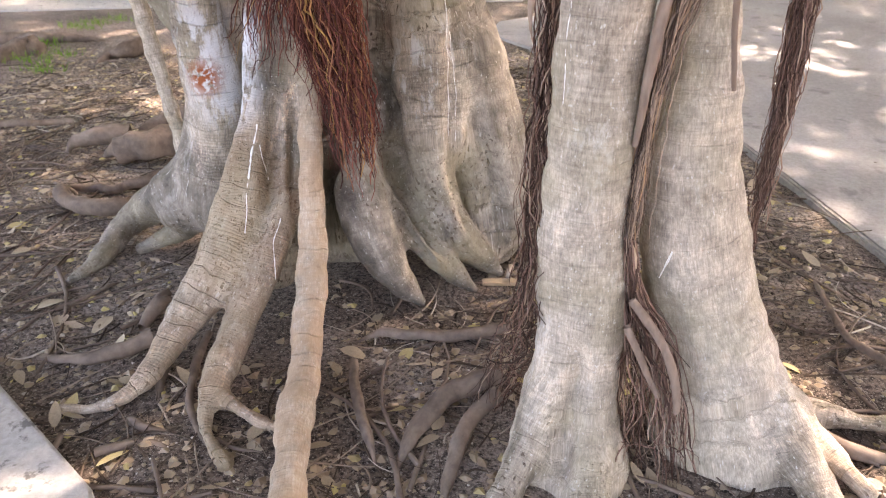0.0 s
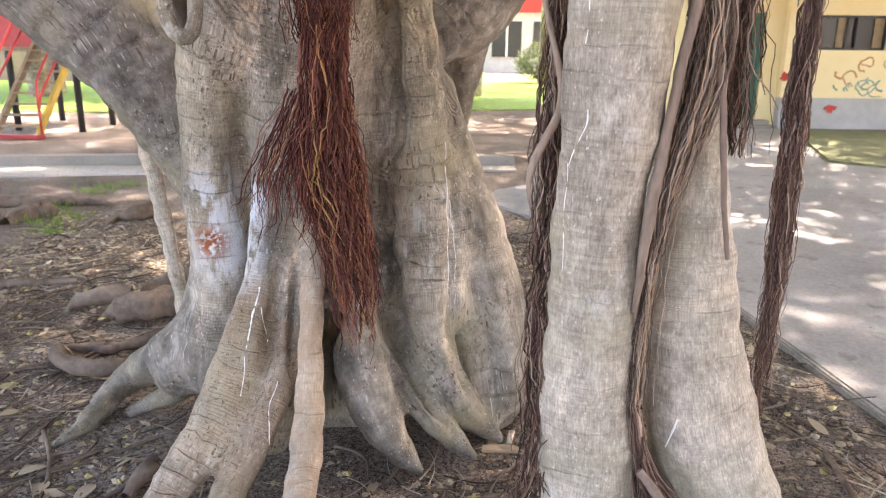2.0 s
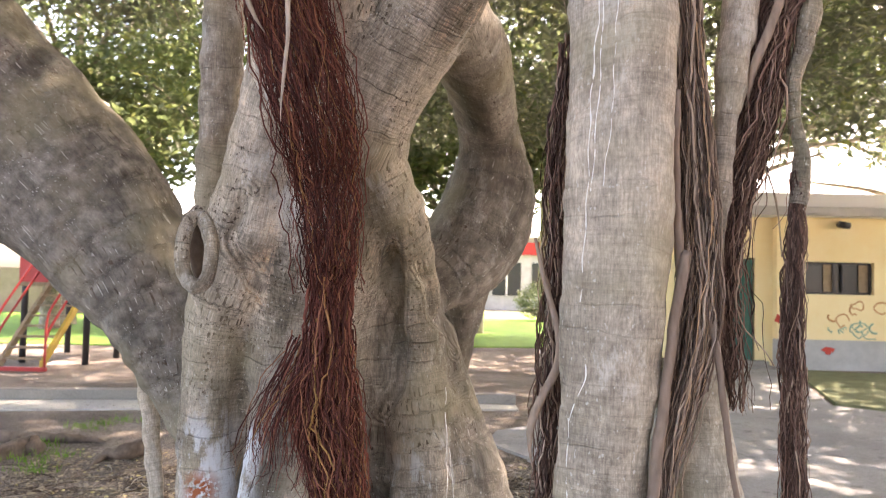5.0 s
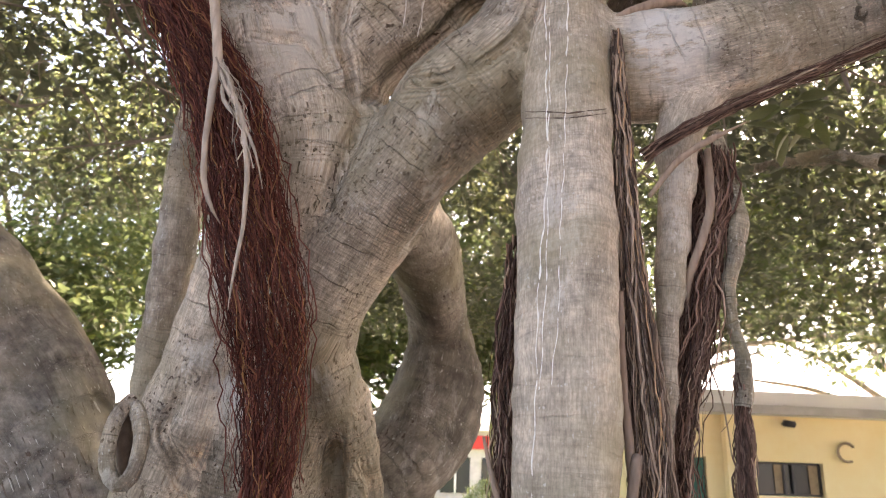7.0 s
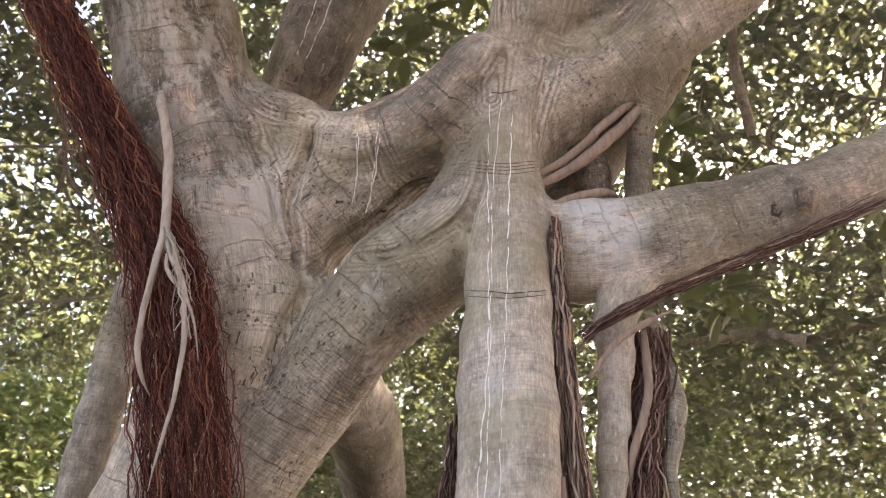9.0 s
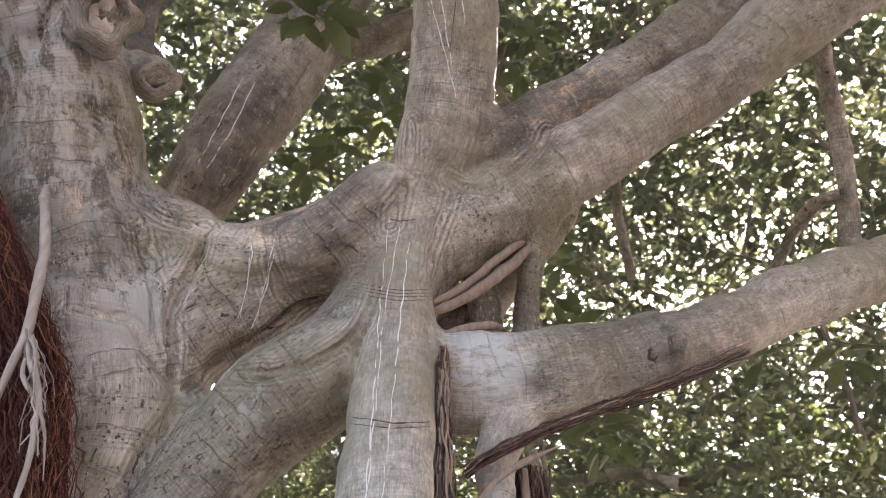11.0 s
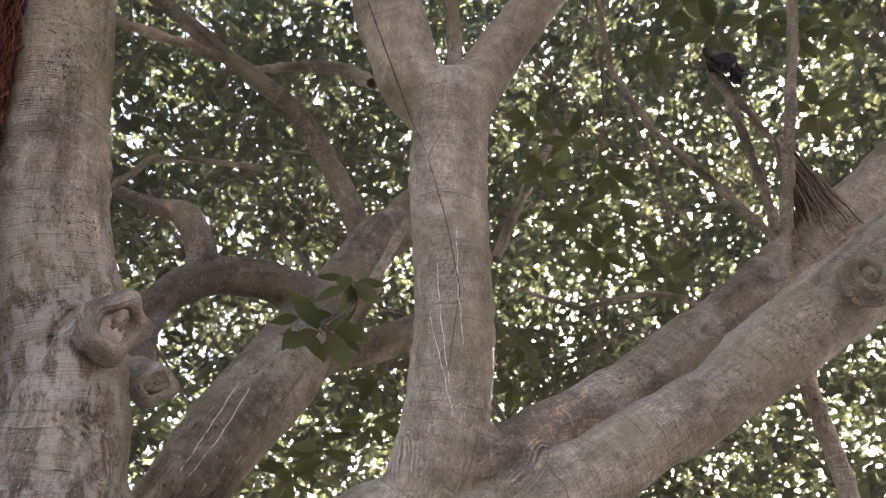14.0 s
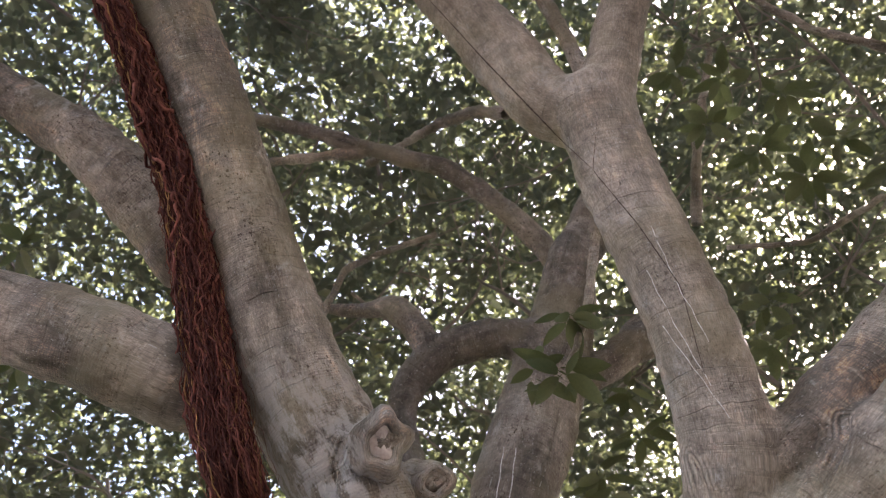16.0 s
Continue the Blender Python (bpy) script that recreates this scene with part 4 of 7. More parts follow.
for path in FOLDS:
    near, gap, along = reach_of(verts, path, 0.16)
    fold_at[near] = np.minimum(fold_at[near], gap)
verts = verts - normal * pressed[:, None]
warm_at = np.array([warm for _, warm, _ in WOOD_LIMBS])[owner]
for _ in range(8):
    warm_at[quads[:, 0]] = warm_at[quads].mean(1)
    warm_at[quads[:, 2]] = warm_at[quads].mean(1)
warm_at *= np.clip((1.05 - verts[:, 2]) / 0.35, 0, 1)
# each face takes its grain from one limb
face_owner = owner[quads[:, 0]]
grain = np.zeros((len(quads), 4, 3), np.float32)
for n, (blend, warm, q) in enumerate(WOOD_LIMBS):
    mine = np.nonzero(face_owner == n)[0]
    if len(mine):
        _, u, v = frames_along(q[:, :3])
        used, back = np.unique(quads[mine], return_inverse=True)
        grain[mine] = limb_grain(q, u, v, verts[used])[back].reshape(-1, 4, 3) + n * 3.7
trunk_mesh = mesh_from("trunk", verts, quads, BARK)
layer = trunk_mesh.attributes.new("grain", "FLOAT_VECTOR", "CORNER")
layer.data.foreach_set("vector", grain.ravel())
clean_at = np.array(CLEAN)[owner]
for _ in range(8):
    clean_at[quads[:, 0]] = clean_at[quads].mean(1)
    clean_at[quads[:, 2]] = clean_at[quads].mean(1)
layer = trunk_mesh.attributes.new("clean", "FLOAT", "POINT")
layer.data.foreach_set("value", np.maximum(clean_at, 0.0).astype(np.float32))
# dark tone per point, with the shade of base and back limbs put into it
layer = trunk_mesh.attributes.new("old_shaded", "FLOAT", "POINT")
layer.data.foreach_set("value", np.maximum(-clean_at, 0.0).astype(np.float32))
layer = trunk_mesh.attributes.new("fold", "FLOAT", "POINT")
layer.data.foreach_set("value", fold_at.astype(np.float32))
layer = trunk_mesh.attributes.new("warm", "FLOAT", "POINT")
layer.data.foreach_set("value", warm_at.astype(np.float32))
put("trunk", trunk_mesh, fig, "smooth grey trunks, limbs and buttresses grown into one another")


# ---------------------------------------------------------------- aerial roots
def bundle(name, points, material, count, thick, wander, seed, label, loose=0.15, twist=0.6, stray=0.0, first=0.55, fray=False, curl=1.0, step=0.03):
    """Many thin roots that run along one path, weave through one another and end at different heights."""
    rng = np.random.RandomState(seed)
    q = smooth_path(points, step, 6)
    _, u, v = frames_along(q[:, :3])
    n = len(q)
    paths = []
    for _ in range(count):
        a0, a1 = rng.uniform(0, 6.28), rng.normal(0, twist)
        rad = math.sqrt(rng.uniform(0.03, 1.0)) * (1 + loose * abs(rng.normal()))
        start = int(n * max(rng.uniform(0, 0.05), rng.uniform(-0.5, first)))
        stop = int(n * (rng.triangular(0.35, 0.8, 1.0) if fray else min(1, rng.uniform(0.5, 1.35))))
        if stop - start < 5:
            continue
        i = np.arange(start, stop)
        f = (i - start) * step
        w, ph = rng.uniform(3, 9, 3), rng.uniform(0, 6.28, 3)
        ang = a0 + a1 * i / n + wander * (np.sin(w[0] * f + ph[0]) + 0.4 * np.sin(3.1 * w[1] * f + ph[1]))
        away = stray * max(0.0, rng.normal(0, 1)) * np.linspace(0, 1, len(i)) ** 2
        rr = q[i, 3] * np.clip(rad + 0.3 * wander * np.sin(w[2] * f + ph[2]), 0.03, 1.7) + away
        c = q[i, :3] + (rr * np.cos(ang))[:, None] * u[i] + (rr * np.sin(ang))[:, None] * v[i]
        c = c + curl * thick * np.stack([1.5 * np.sin(rng.uniform(22, 50) * f + rng.uniform(0, 6)) + 0.9 * np.sin(rng.uniform(60, 100) * f + rng.uniform(0, 6)) for _ in range(3)], 1)
        r = thick * rng.choice((0.5, 0.7, 0.9, 1.2, 1.6, 2.3)) * np.linspace(1.15, 0.5, len(i))
        paths.append(np.c_[c, r])
    return put(name, tubes(name, paths, material, 3), fig, label, kind="stuff")


def solid_root(name, points, material, label="", sides=8, passes=4, rough=0.07, sink=0.0, taper=False):
    q = smooth_path(points, 0.03, passes)
    end = max(3, len(q) // 4)
    if taper:
        q[:4, 3] *= np.linspace(0.7, 1, 4)
        q[-5:, 3] *= np.linspace(1, 0.2, 5)
    if sink:
        q[-end:, 3] *= np.linspace(1, 0.25, end)
        q[-end:, 2] -= sink * np.linspace(0, 1, end) ** 2
    v, f = tube_arrays(q, sides, rough, len(points))
    v = v + 0.25 * q[:, 3].max() * np.stack([lumps(v, ((0.14, 1.0),), s) for s in (1, 2, 3)], 1) * 0.5
    me = mesh_from(name, v, f, material)
    layer = me.attributes.new("fold", "FLOAT", "POINT")
    layer.data.foreach_set("value", np.ones(len(v), np.float32))
    layer = me.attributes.new("grain", "FLOAT_VECTOR", "POINT")
    layer.data.foreach_set("vector", np.c_[(v - np.repeat(q[:, :3], sides, 0))[:, :2], np.repeat(np.arange(len(q)) * 0.03, sides)].astype(np.float32).ravel())
    return put(name, me, fig, label)


red_rope = [(-2.37, -0.44, 6.21, 0.069), (-2.13, 0.10, 5.66, 0.070), (-2.01, 0.37, 5.51, 0.081), (-1.91, 0.63, 5.34, 0.091), (-1.79, 0.88, 5.16, 0.095), (-1.70, 1.10, 4.94, 0.098), (-1.62, 1.33, 4.69, 0.094), (-1.56, 1.51, 4.48, 0.102), (-1.45, 1.70, 4.20, 0.106), (-1.31, 1.85, 3.93, 0.099), (-1.31, 1.98, 3.96, 0.059), (-1.20, 2.00, 3.76, 0.062), (-0.95, 2.02, 3.35, 0.070), (-0.74, 2.04, 3.04, 0.081), (-0.58, 2.06, 2.77, 0.106), (-0.47, 2.08, 2.38, 0.112), (-0.39, 2.10, 2.11, 0.116), (-0.40, 2.20, 2.08, 0.108), (-0.38, 2.30, 1.87, 0.088), (-0.39, 2.40, 1.63, 0.066)]
red_skirt = [(-0.38, 2.38, 1.71, 0.060), (-0.39, 2.40, 1.52, 0.060), (-0.40, 2.42, 1.34, 0.085), (-0.40, 2.44, 1.22, 0.108), (-0.37, 2.45, 1.06, 0.090), (-0.33, 2.45, 0.86, 0.074), (-0.31, 2.44, 0.72, 0.062), (-0.31, 2.43, 0.65, 0.056), (-0.30, 2.42, 0.57, 0.045), (-0.29, 2.41, 0.47, 0.026)]
red_left = [(-0.43, 2.42, 1.44, 0.076), (-0.48, 2.44, 1.28, 0.100), (-0.53, 2.44, 1.14, 0.109), (-0.51, 2.50, 1.07, 0.119), (-0.54, 2.50, 0.96, 0.109), (-0.57, 2.48, 0.87, 0.079)]
strand_right = [(0.92, 1.90, 1.97, 0.008), (0.92, 1.90, 1.87, 0.014), (0.92, 1.90, 1.79, 0.022), (0.91, 1.90, 1.66, 0.021), (0.91, 1.90, 1.50, 0.028), (0.91, 1.90, 1.33, 0.023), (0.91, 1.90, 1.18, 0.025), (0.91, 1.89, 1.02, 0.022), (0.91, 1.88, 1.02, 0.016), (0.90, 1.87, 0.89, 0.017), (0.89, 1.86, 0.76, 0.017), (0.89, 1.85, 0.59, 0.012), (0.90, 1.85, 0.49, 0.008)]
left_bundle = [(0.32, 1.98, 2.36, 0.013), (0.30, 1.97, 2.12, 0.022), (0.28, 1.96, 1.96, 0.025), (0.29, 1.94, 1.72, 0.037), (0.29, 1.93, 1.51, 0.039), (0.28, 1.92, 1.49, 0.042), (0.28, 1.90, 1.23, 0.039), (0.27, 1.87, 1.02, 0.040), (0.27, 1.84, 1.03, 0.037), (0.26, 1.81, 0.82, 0.037), (0.26, 1.78, 0.62, 0.038), (0.25, 1.76, 0.43, 0.056), (0.22, 1.95, 0.12, 0.076), (0.14, 1.81, 0.04, 0.062)]
mid_bundle = [(0.60, 1.84, 2.98, 0.012), (0.60, 1.82, 2.62, 0.022), (0.60, 1.80, 2.22, 0.030), (0.62, 1.79, 1.92, 0.040), (0.615, 1.77, 1.66, 0.048), (0.60, 1.75, 1.53, 0.050), (0.56, 1.73, 1.39, 0.038), (0.52, 1.70, 1.27, 0.025), (0.49, 1.67, 1.06, 0.012), (0.48, 1.66, 0.74, 0.008)]
mid_low = [(0.48, 1.66, 0.74, 0.012), (0.51, 1.67, 0.56, 0.025), (0.57, 1.68, 0.40, 0.080), (0.61, 1.66, 0.22, 0.086), (0.62, 1.63, 0.05, 0.093), (0.60, 1.52, 0.02, 0.098)]
right_dark = [(0.93, 1.96, 2.66, 0.052), (0.92, 1.96, 2.46, 0.052), (0.91, 1.96, 2.42, 0.046), (0.88, 1.95, 2.43, 0.054), (0.84, 1.95, 2.17, 0.054), (0.78, 1.95, 1.95, 0.044), (0.73, 1.93, 1.79, 0.034), (0.72, 1.92, 1.60, 0.028), (0.74, 1.92, 1.50, 0.020), (0.74, 1.92, 1.34, 0.012)]
fringe_f = [(0.66, 1.82, 2.56, 0.015), (0.74, 1.80, 2.62, 0.015), (0.89, 1.80, 2.71, 0.014), (1.12, 1.79, 2.83, 0.012), (1.40, 1.76, 2.96, 0.011), (1.71, 1.72, 3.12, 0.009)]
dry_fan = [(2.18, 0.48, 5.85, 0.026), (2.34, 0.66, 5.61, 0.096), (2.48, 0.84, 5.35, 0.163)]
tassel = [(-0.57, 1.90, 2.82, 0.010), (-0.52, 1.88, 2.72, 0.023), (-0.47, 1.87, 2.61, 0.032), (-0.44, 1.87, 2.48, 0.028)]
bundle("aerial_root_beard", red_rope, RED, 640, 0.0020, 0.28, 11, "long beard of thin reddish-brown aerial roots", 0.14, 0.5, 0.03, curl=2.6, step=0.04)
bundle("aerial_root_rope", red_rope[:11], RED, 60, 0.0055, 0.30, 21, "thick reddish-brown roots plaited down the limb", 0.10, 0.7, 0.02, 0.4, curl=1.6)
bundle("aerial_root_skirt", red_skirt, RED, 470, 0.0018, 0.30, 12, "frayed reddish-brown skirt of aerial roots", 0.16, 0.6, 0.035, 0.5, True, curl=2.6)
bundle("aerial_root_fan", red_left, RED, 190, 0.0014, 0.30, 13, "thin red roots spread over the buttress", 0.35, 0.5, 0.05, 0.4, True, curl=2.2)
bundle("aerial_root_tuft", strand_right, DARK, 320, 0.0014, 0.8, 14, "hanging tuft of brown wiry aerial roots", 0.05, 1.2, 0.010, 0.6, True, curl=2.4)
bundle("aerial_root_curtain", left_bundle, DARK, 90, 0.0016, 1.0, 15, "dark thin roots woven round a slender stem", 0.15, 1.4, 0.02, curl=2.2)
bundle("aerial_root_sheaf", mid_bundle, PALE, 240, 0.0018, 0.26, 16, "long brown roots running down between the stems", 0.10, 0.5, 0.012, curl=1.2)
bundle("aerial_root_tangle", mid_low, DARK, 150, 0.0018, 0.5, 17, "tangle of dark roots at the foot of the stems", 0.2, 0.7, 0.05)
bundle("aerial_root_curtain", right_dark, DARK, 400, 0.0017, 0.4, 18, "thick brown curtain of hanging roots", 0.2, 0.8, 0.04, curl=2.2)
bundle("rootlet_fringe", fringe_f, DARK, 120, 0.0015, 0.5, 19, "dark rootlets clinging under the limb", 0.2, 0.8, 0.015, curl=1.3)
bundle("dry_frond_tuft", dry_fan, STRAW, 170, 0.0042, 0.05, 20, "dry straw-coloured tuft hanging from a limb", 0.1, 0.1, 0.05, 0.1, curl=0.5)
bundle("aerial_root_tassel", tassel, TWIG, 16, 0.0026, 0.5, 24, "pale wiry rootlets branching from a bare root", 0.3, 0.8, 0.02, 0.3, curl=2.0)

rope_right = [(0.93, 1.95, 2.72, 0.018), (0.97, 1.94, 2.56, 0.024), (0.98, 1.93, 2.42, 0.030), (0.91, 1.92, 2.20, 0.021), (0.92, 1.91, 2.07, 0.017), (0.94, 1.91, 2.08, 0.020), (0.94, 1.90, 1.91, 0.024), (0.92, 1.90, 1.88, 0.024)]
twig_a = [(-0.77, 2.08, 3.50, 0.017), (-0.71, 1.95, 3.33, 0.015), (-0.64, 1.93, 3.15, 0.017), (-0.58, 1.90, 2.84, 0.014), (-0.58, 1.90, 2.63, 0.010), (-0.58, 1.92, 2.48, 0.009), (-0.55, 1.95, 2.37, 0.009), (-0.53, 2.00, 2.35, 0.006)]
twig_b = [(-0.57, 1.90, 2.80, 0.011), (-0.48, 1.86, 2.64, 0.008), (-0.44, 1.86, 2.47, 0.008), (-0.44, 1.88, 2.32, 0.006), (-0.46, 1.92, 2.18, 0.005), (-0.47, 1.95, 2.09, 0.004)]
coil_a = [(0.58, 1.92, 3.16, 0.017), (0.73, 1.90, 3.26, 0.020), (0.91, 1.92, 3.47, 0.021), (1.07, 1.98, 3.69, 0.020)]
coil_b = [(0.59, 1.92, 3.21, 0.016), (0.72, 1.90, 3.31, 0.016), (0.89, 1.92, 3.53, 0.017), (1.06, 1.98, 3.72, 0.018)]
coil_c = [(0.58, 1.90, 3.03, 0.015), (0.69, 1.86, 3.09, 0.017), (0.81, 1.86, 3.13, 0.015), (0.87, 1.92, 3.14, 0.014)]
brace = [(0.67, 1.82, 2.44, 0.009), (0.74, 1.80, 2.54, 0.010), (0.83, 1.80, 2.61, 0.010), (0.95, 1.78, 2.67, 0.008)]
side_root = [(0.23, 1.90, 1.78, 0.006), (0.25, 1.88, 1.68, 0.007), (0.29, 1.86, 1.53, 0.009), (0.30, 1.86, 1.47, 0.010), (0.24, 1.82, 1.37, 0.012), (0.20, 1.80, 1.30, 0.011), (0.21, 1.80, 1.25, 0.009), (0.22, 1.80, 1.20, 0.006)]
long_root = [(0.55, 1.74, 2.14, 0.011), (0.55, 1.74, 1.87, 0.011), (0.56, 1.72, 1.64, 0.012), (0.57, 1.71, 1.77, 0.012), (0.54, 1.70, 1.61, 0.013), (0.50, 1.68, 1.35, 0.013), (0.48, 1.66, 1.25, 0.015), (0.47, 1.65, 1.11, 0.012), (0.46, 1.65, 0.99, 0.008)]
right_root = [(0.62, 1.78, 1.61, 0.010), (0.62, 1.74, 1.63, 0.011), (0.65, 1.72, 1.48, 0.009), (0.67, 1.72, 1.30, 0.008), (0.68, 1.73, 1.24, 0.007), (0.71, 1.74, 1.10, 0.006)]
low_root_a = [(0.49, 1.60, 0.50, 0.011), (0.54, 1.58, 0.40, 0.011), (0.60, 1.58, 0.28, 0.008)]
low_root_b = [(0.50, 1.62, 0.57, 0.012), (0.57, 1.58, 0.49, 0.013), (0.63, 1.56, 0.38, 0.014), (0.65, 1.56, 0.24, 0.011)]
surf_a = [(-1.08, 2.20, 0.03, 0.038), (-1.19, 2.12, 0.02, 0.031), (-1.32, 2.09, 0.01, 0.020), (-1.49, 2.13, 0.00, 0.012)]
surf_b = [(0.25, 2.28, 0.03, 0.021), (0.03, 2.23, 0.02, 0.025), (-0.22, 2.26, 0.02, 0.019), (-0.35, 2.23, 0.01, 0.011)]
surf_c = [(-0.32, 2.09, 0.01, 0.016), (-0.29, 1.89, 0.02, 0.019), (-0.22, 1.66, 0.02, 0.017), (-0.20, 1.61, -0.00, 0.012)]
surf_d = [(0.20, 1.96, 0.06, 0.035), (0.03, 1.89, 0.05, 0.034), (-0.08, 1.74, 0.03, 0.029), (-0.14, 1.58, 0.00, 0.020)]
surf_e = [(0.18, 1.85, 0.06, 0.026), (0.08, 1.76, 0.04, 0.025), (0.03, 1.59, 0.02, 0.023), (-0.00, 1.43, 0.00, 0.016)]
surf_f = [(-1.55, 4.17, 0.12, 0.096), (-1.74, 4.02, 0.11, 0.089), (-2.00, 4.06, 0.06, 0.074)]
surf_g = [(-1.65, 4.61, 0.12, 0.056), (-1.85, 4.61, 0.08, 0.045), (-1.97, 4.42, 0.03, 0.029)]
surf_h = [(-1.96, 4.33, 0.08, 0.060), (-2.15, 4.28, 0.08, 0.056), (-2.29, 4.26, 0.05, 0.042), (-2.33, 4.21, 0.00, 0.028)]
surf_i = [(-1.58, 3.31, 0.05, 0.040), (-1.80, 3.29, 0.05, 0.048), (-1.97, 3.41, 0.05, 0.041), (-2.12, 3.68, 0.03, 0.028)]
surf_j = [(-1.45, 3.81, 0.08, 0.038), (-1.62, 3.66, 0.04, 0.034), (-1.79, 3.59, 0.02, 0.027), (-2.14, 3.67, 0.00, 0.019)]
surf_k = [(-1.05, 2.09, 0.01, 0.020), (-0.96, 1.96, 0.01, 0.017), (-0.95, 1.88, 0.00, 0.011)]
surf_l = [(-1.00, 1.78, 0.01, 0.016), (-0.93, 1.73, 0.01, 0.016), (-0.83, 1.73, 0.00, 0.012)]
surf_m = [(-1.14, 2.27, 0.03, 0.019), (-1.12, 2.38, 0.05, 0.035), (-1.08, 2.43, 0.08, 0.031)]
surf_n = [(-4.53, 7.12, 0.05, 0.069), (-3.95, 7.22, 0.04, 0.052), (-3.30, 7.32, 0.00, 0.029)]
surf_o = [(-2.71, 6.86, 0.08, 0.088), (-2.85, 6.60, 0.08, 0.074), (-3.05, 6.57, 0.03, 0.048), (-3.08, 6.36, 0.00, 0.026)]
surf_p = [(-3.98, 6.40, 0.00, 0.046), (-3.95, 6.66, 0.02, 0.107), (-3.85, 6.83, 0.04, 0.110), (-3.70, 6.65, 0.00, 0.075)]
surf_q = [(1.58, 2.08, 0.02, 0.018), (1.52, 2.24, 0.01, 0.015), (1.61, 2.76, 0.00, 0.012)]
surf_r = [(1.13, 1.70, 0.05, 0.026), (1.22, 1.63, 0.03, 0.024), (1.39, 1.61, 0.00, 0.017)]
surf_s = [(-2.54, 4.79, 0.00, 0.023), (-2.76, 4.69, 0.02, 0.027), (-3.36, 4.66, 0.02, 0.027)]
branch_a = [(2.53, 1.05, 5.79, 0.033), (2.29, 0.99, 6.31, 0.029), (1.84, 0.88, 6.76, 0.028), (1.47, 0.65, 7.14, 0.025), (1.17, 0.17, 7.48, 0.021)]
branch_b = [(2.52, 1.01, 5.87, 0.034), (2.40, 0.73, 6.42, 0.033), (2.24, 0.48, 6.88, 0.031), (2.13, 0.30, 7.38, 0.025)]
branch_c = [(2.62, 0.67, 6.31, 0.025), (2.35, 0.49, 6.83, 0.027), (2.14, 0.34, 7.16, 0.024)]
branch_d = [(2.33, 1.37, 5.04, 0.026), (2.28, 1.45, 5.29, 0.024), (2.20, 1.55, 5.68, 0.024), (2.01, 1.72, 5.96, 0.022), (1.75, 2.13, 6.23, 0.020), (1.32, 2.29, 6.54, 0.017)]
branch_e = [(1.25, 2.36, 7.10, 0.046), (1.32, 2.00, 7.46, 0.043), (1.41, 1.73, 7.75, 0.039), (1.60, 1.27, 8.25, 0.031)]
branch_f = [(-1.50, 2.27, 5.82, 0.025), (-1.37, 2.11, 6.31, 0.027), (-1.22, 2.19, 6.65, 0.025), (-0.81, 2.33, 7.22, 0.023)]
branch_g = [(-1.49, 2.24, 5.84, 0.021), (-1.63, 2.07, 6.13, 0.022), (-1.79, 1.88, 6.40, 0.019)]
branch_h = [(2.44, 1.62, 4.04, 0.034), (2.45, 1.79, 4.15, 0.033), (2.46, 2.05, 4.08, 0.031), (2.50, 2.26, 4.03, 0.029), (2.59, 2.71, 3.99, 0.025)]
branch_i = [(-0.15, 1.36, 7.21, 0.052), (-0.39, 1.41, 7.50, 0.055), (-0.74, 1.58, 7.83, 0.044), (-1.50, 2.05, 8.30, 0.032)]
branch_j = [(7.43, 8.25, 6.21, 0.064), (6.73, 9.43, 6.34, 0.061), (5.48, 10.61, 6.78, 0.048)]
branch_k = [(3.91, 5.18, 4.27, 0.074), (3.74, 5.79, 4.61, 0.062), (3.47, 6.50, 4.77, 0.046)]
branch_l = [(3.31, 4.50, 5.90, 0.045), (3.07, 4.19, 6.37, 0.044), (2.95, 3.80, 7.05, 0.039)]
twig_leafy = [(0.30, 1.63, 5.58, 0.029), (0.20, 1.75, 5.09, 0.024), (0.11, 1.84, 4.81, 0.019), (0.03, 1.84, 4.63, 0.013)]
ring_root = [(-0.83, 2.37, 1.88, 0.024), (-0.85, 2.33, 1.84, 0.024), (-0.86, 2.31, 1.76, 0.024), (-0.85, 2.30, 1.69, 0.023), (-0.84, 2.30, 1.64, 0.025), (-0.80, 2.30, 1.61, 0.027), (-0.77, 2.30, 1.63, 0.025), (-0.76, 2.31, 1.70, 0.023), (-0.77, 2.33, 1.78, 0.024), (-0.79, 2.35, 1.84, 0.024), (-0.83, 2.37, 1.88, 0.024), (-0.85, 2.33, 1.84, 0.024)]
twig_c = [(-0.55, 1.89, 2.74, 0.008), (-0.54, 1.87, 2.67, 0.007), (-0.49, 1.86, 2.63, 0.006), (-0.43, 1.86, 2.54, 0.004), (-0.40, 1.88, 2.42, 0.004)]
inner_root = [(0.88, 1.89, 2.63, 0.013), (0.87, 1.88, 2.43, 0.013), (0.82, 1.88, 2.30, 0.012), (0.79, 1.90, 2.21, 0.011), (0.79, 1.92, 2.10, 0.008)]
loop_hollow = [(-0.85, 2.41, 1.85, 0.015), (-0.84, 2.38, 1.81, 0.022), (-0.83, 2.37, 1.73, 0.026), (-0.82, 2.37, 1.67, 0.024), (-0.83, 2.40, 1.63, 0.015)]
solid_root("aerial_root", rope_right, BARK)
for path in (twig_a, twig_b, twig_c):
    solid_root("aerial_root", path, TWIG, "bare pale knobbly aerial root", 9, 2, 0.16, taper=True)
for path in (coil_a, coil_b, coil_c, brace, side_root, inner_root):
    solid_root("aerial_root", path, TAN, "bare tan aerial root", 9, 3, 0.10, taper=True)
for path in (long_root, right_root, low_root_a, low_root_b):
    solid_root("aerial_root", path, PALE, "bare brown aerial root")
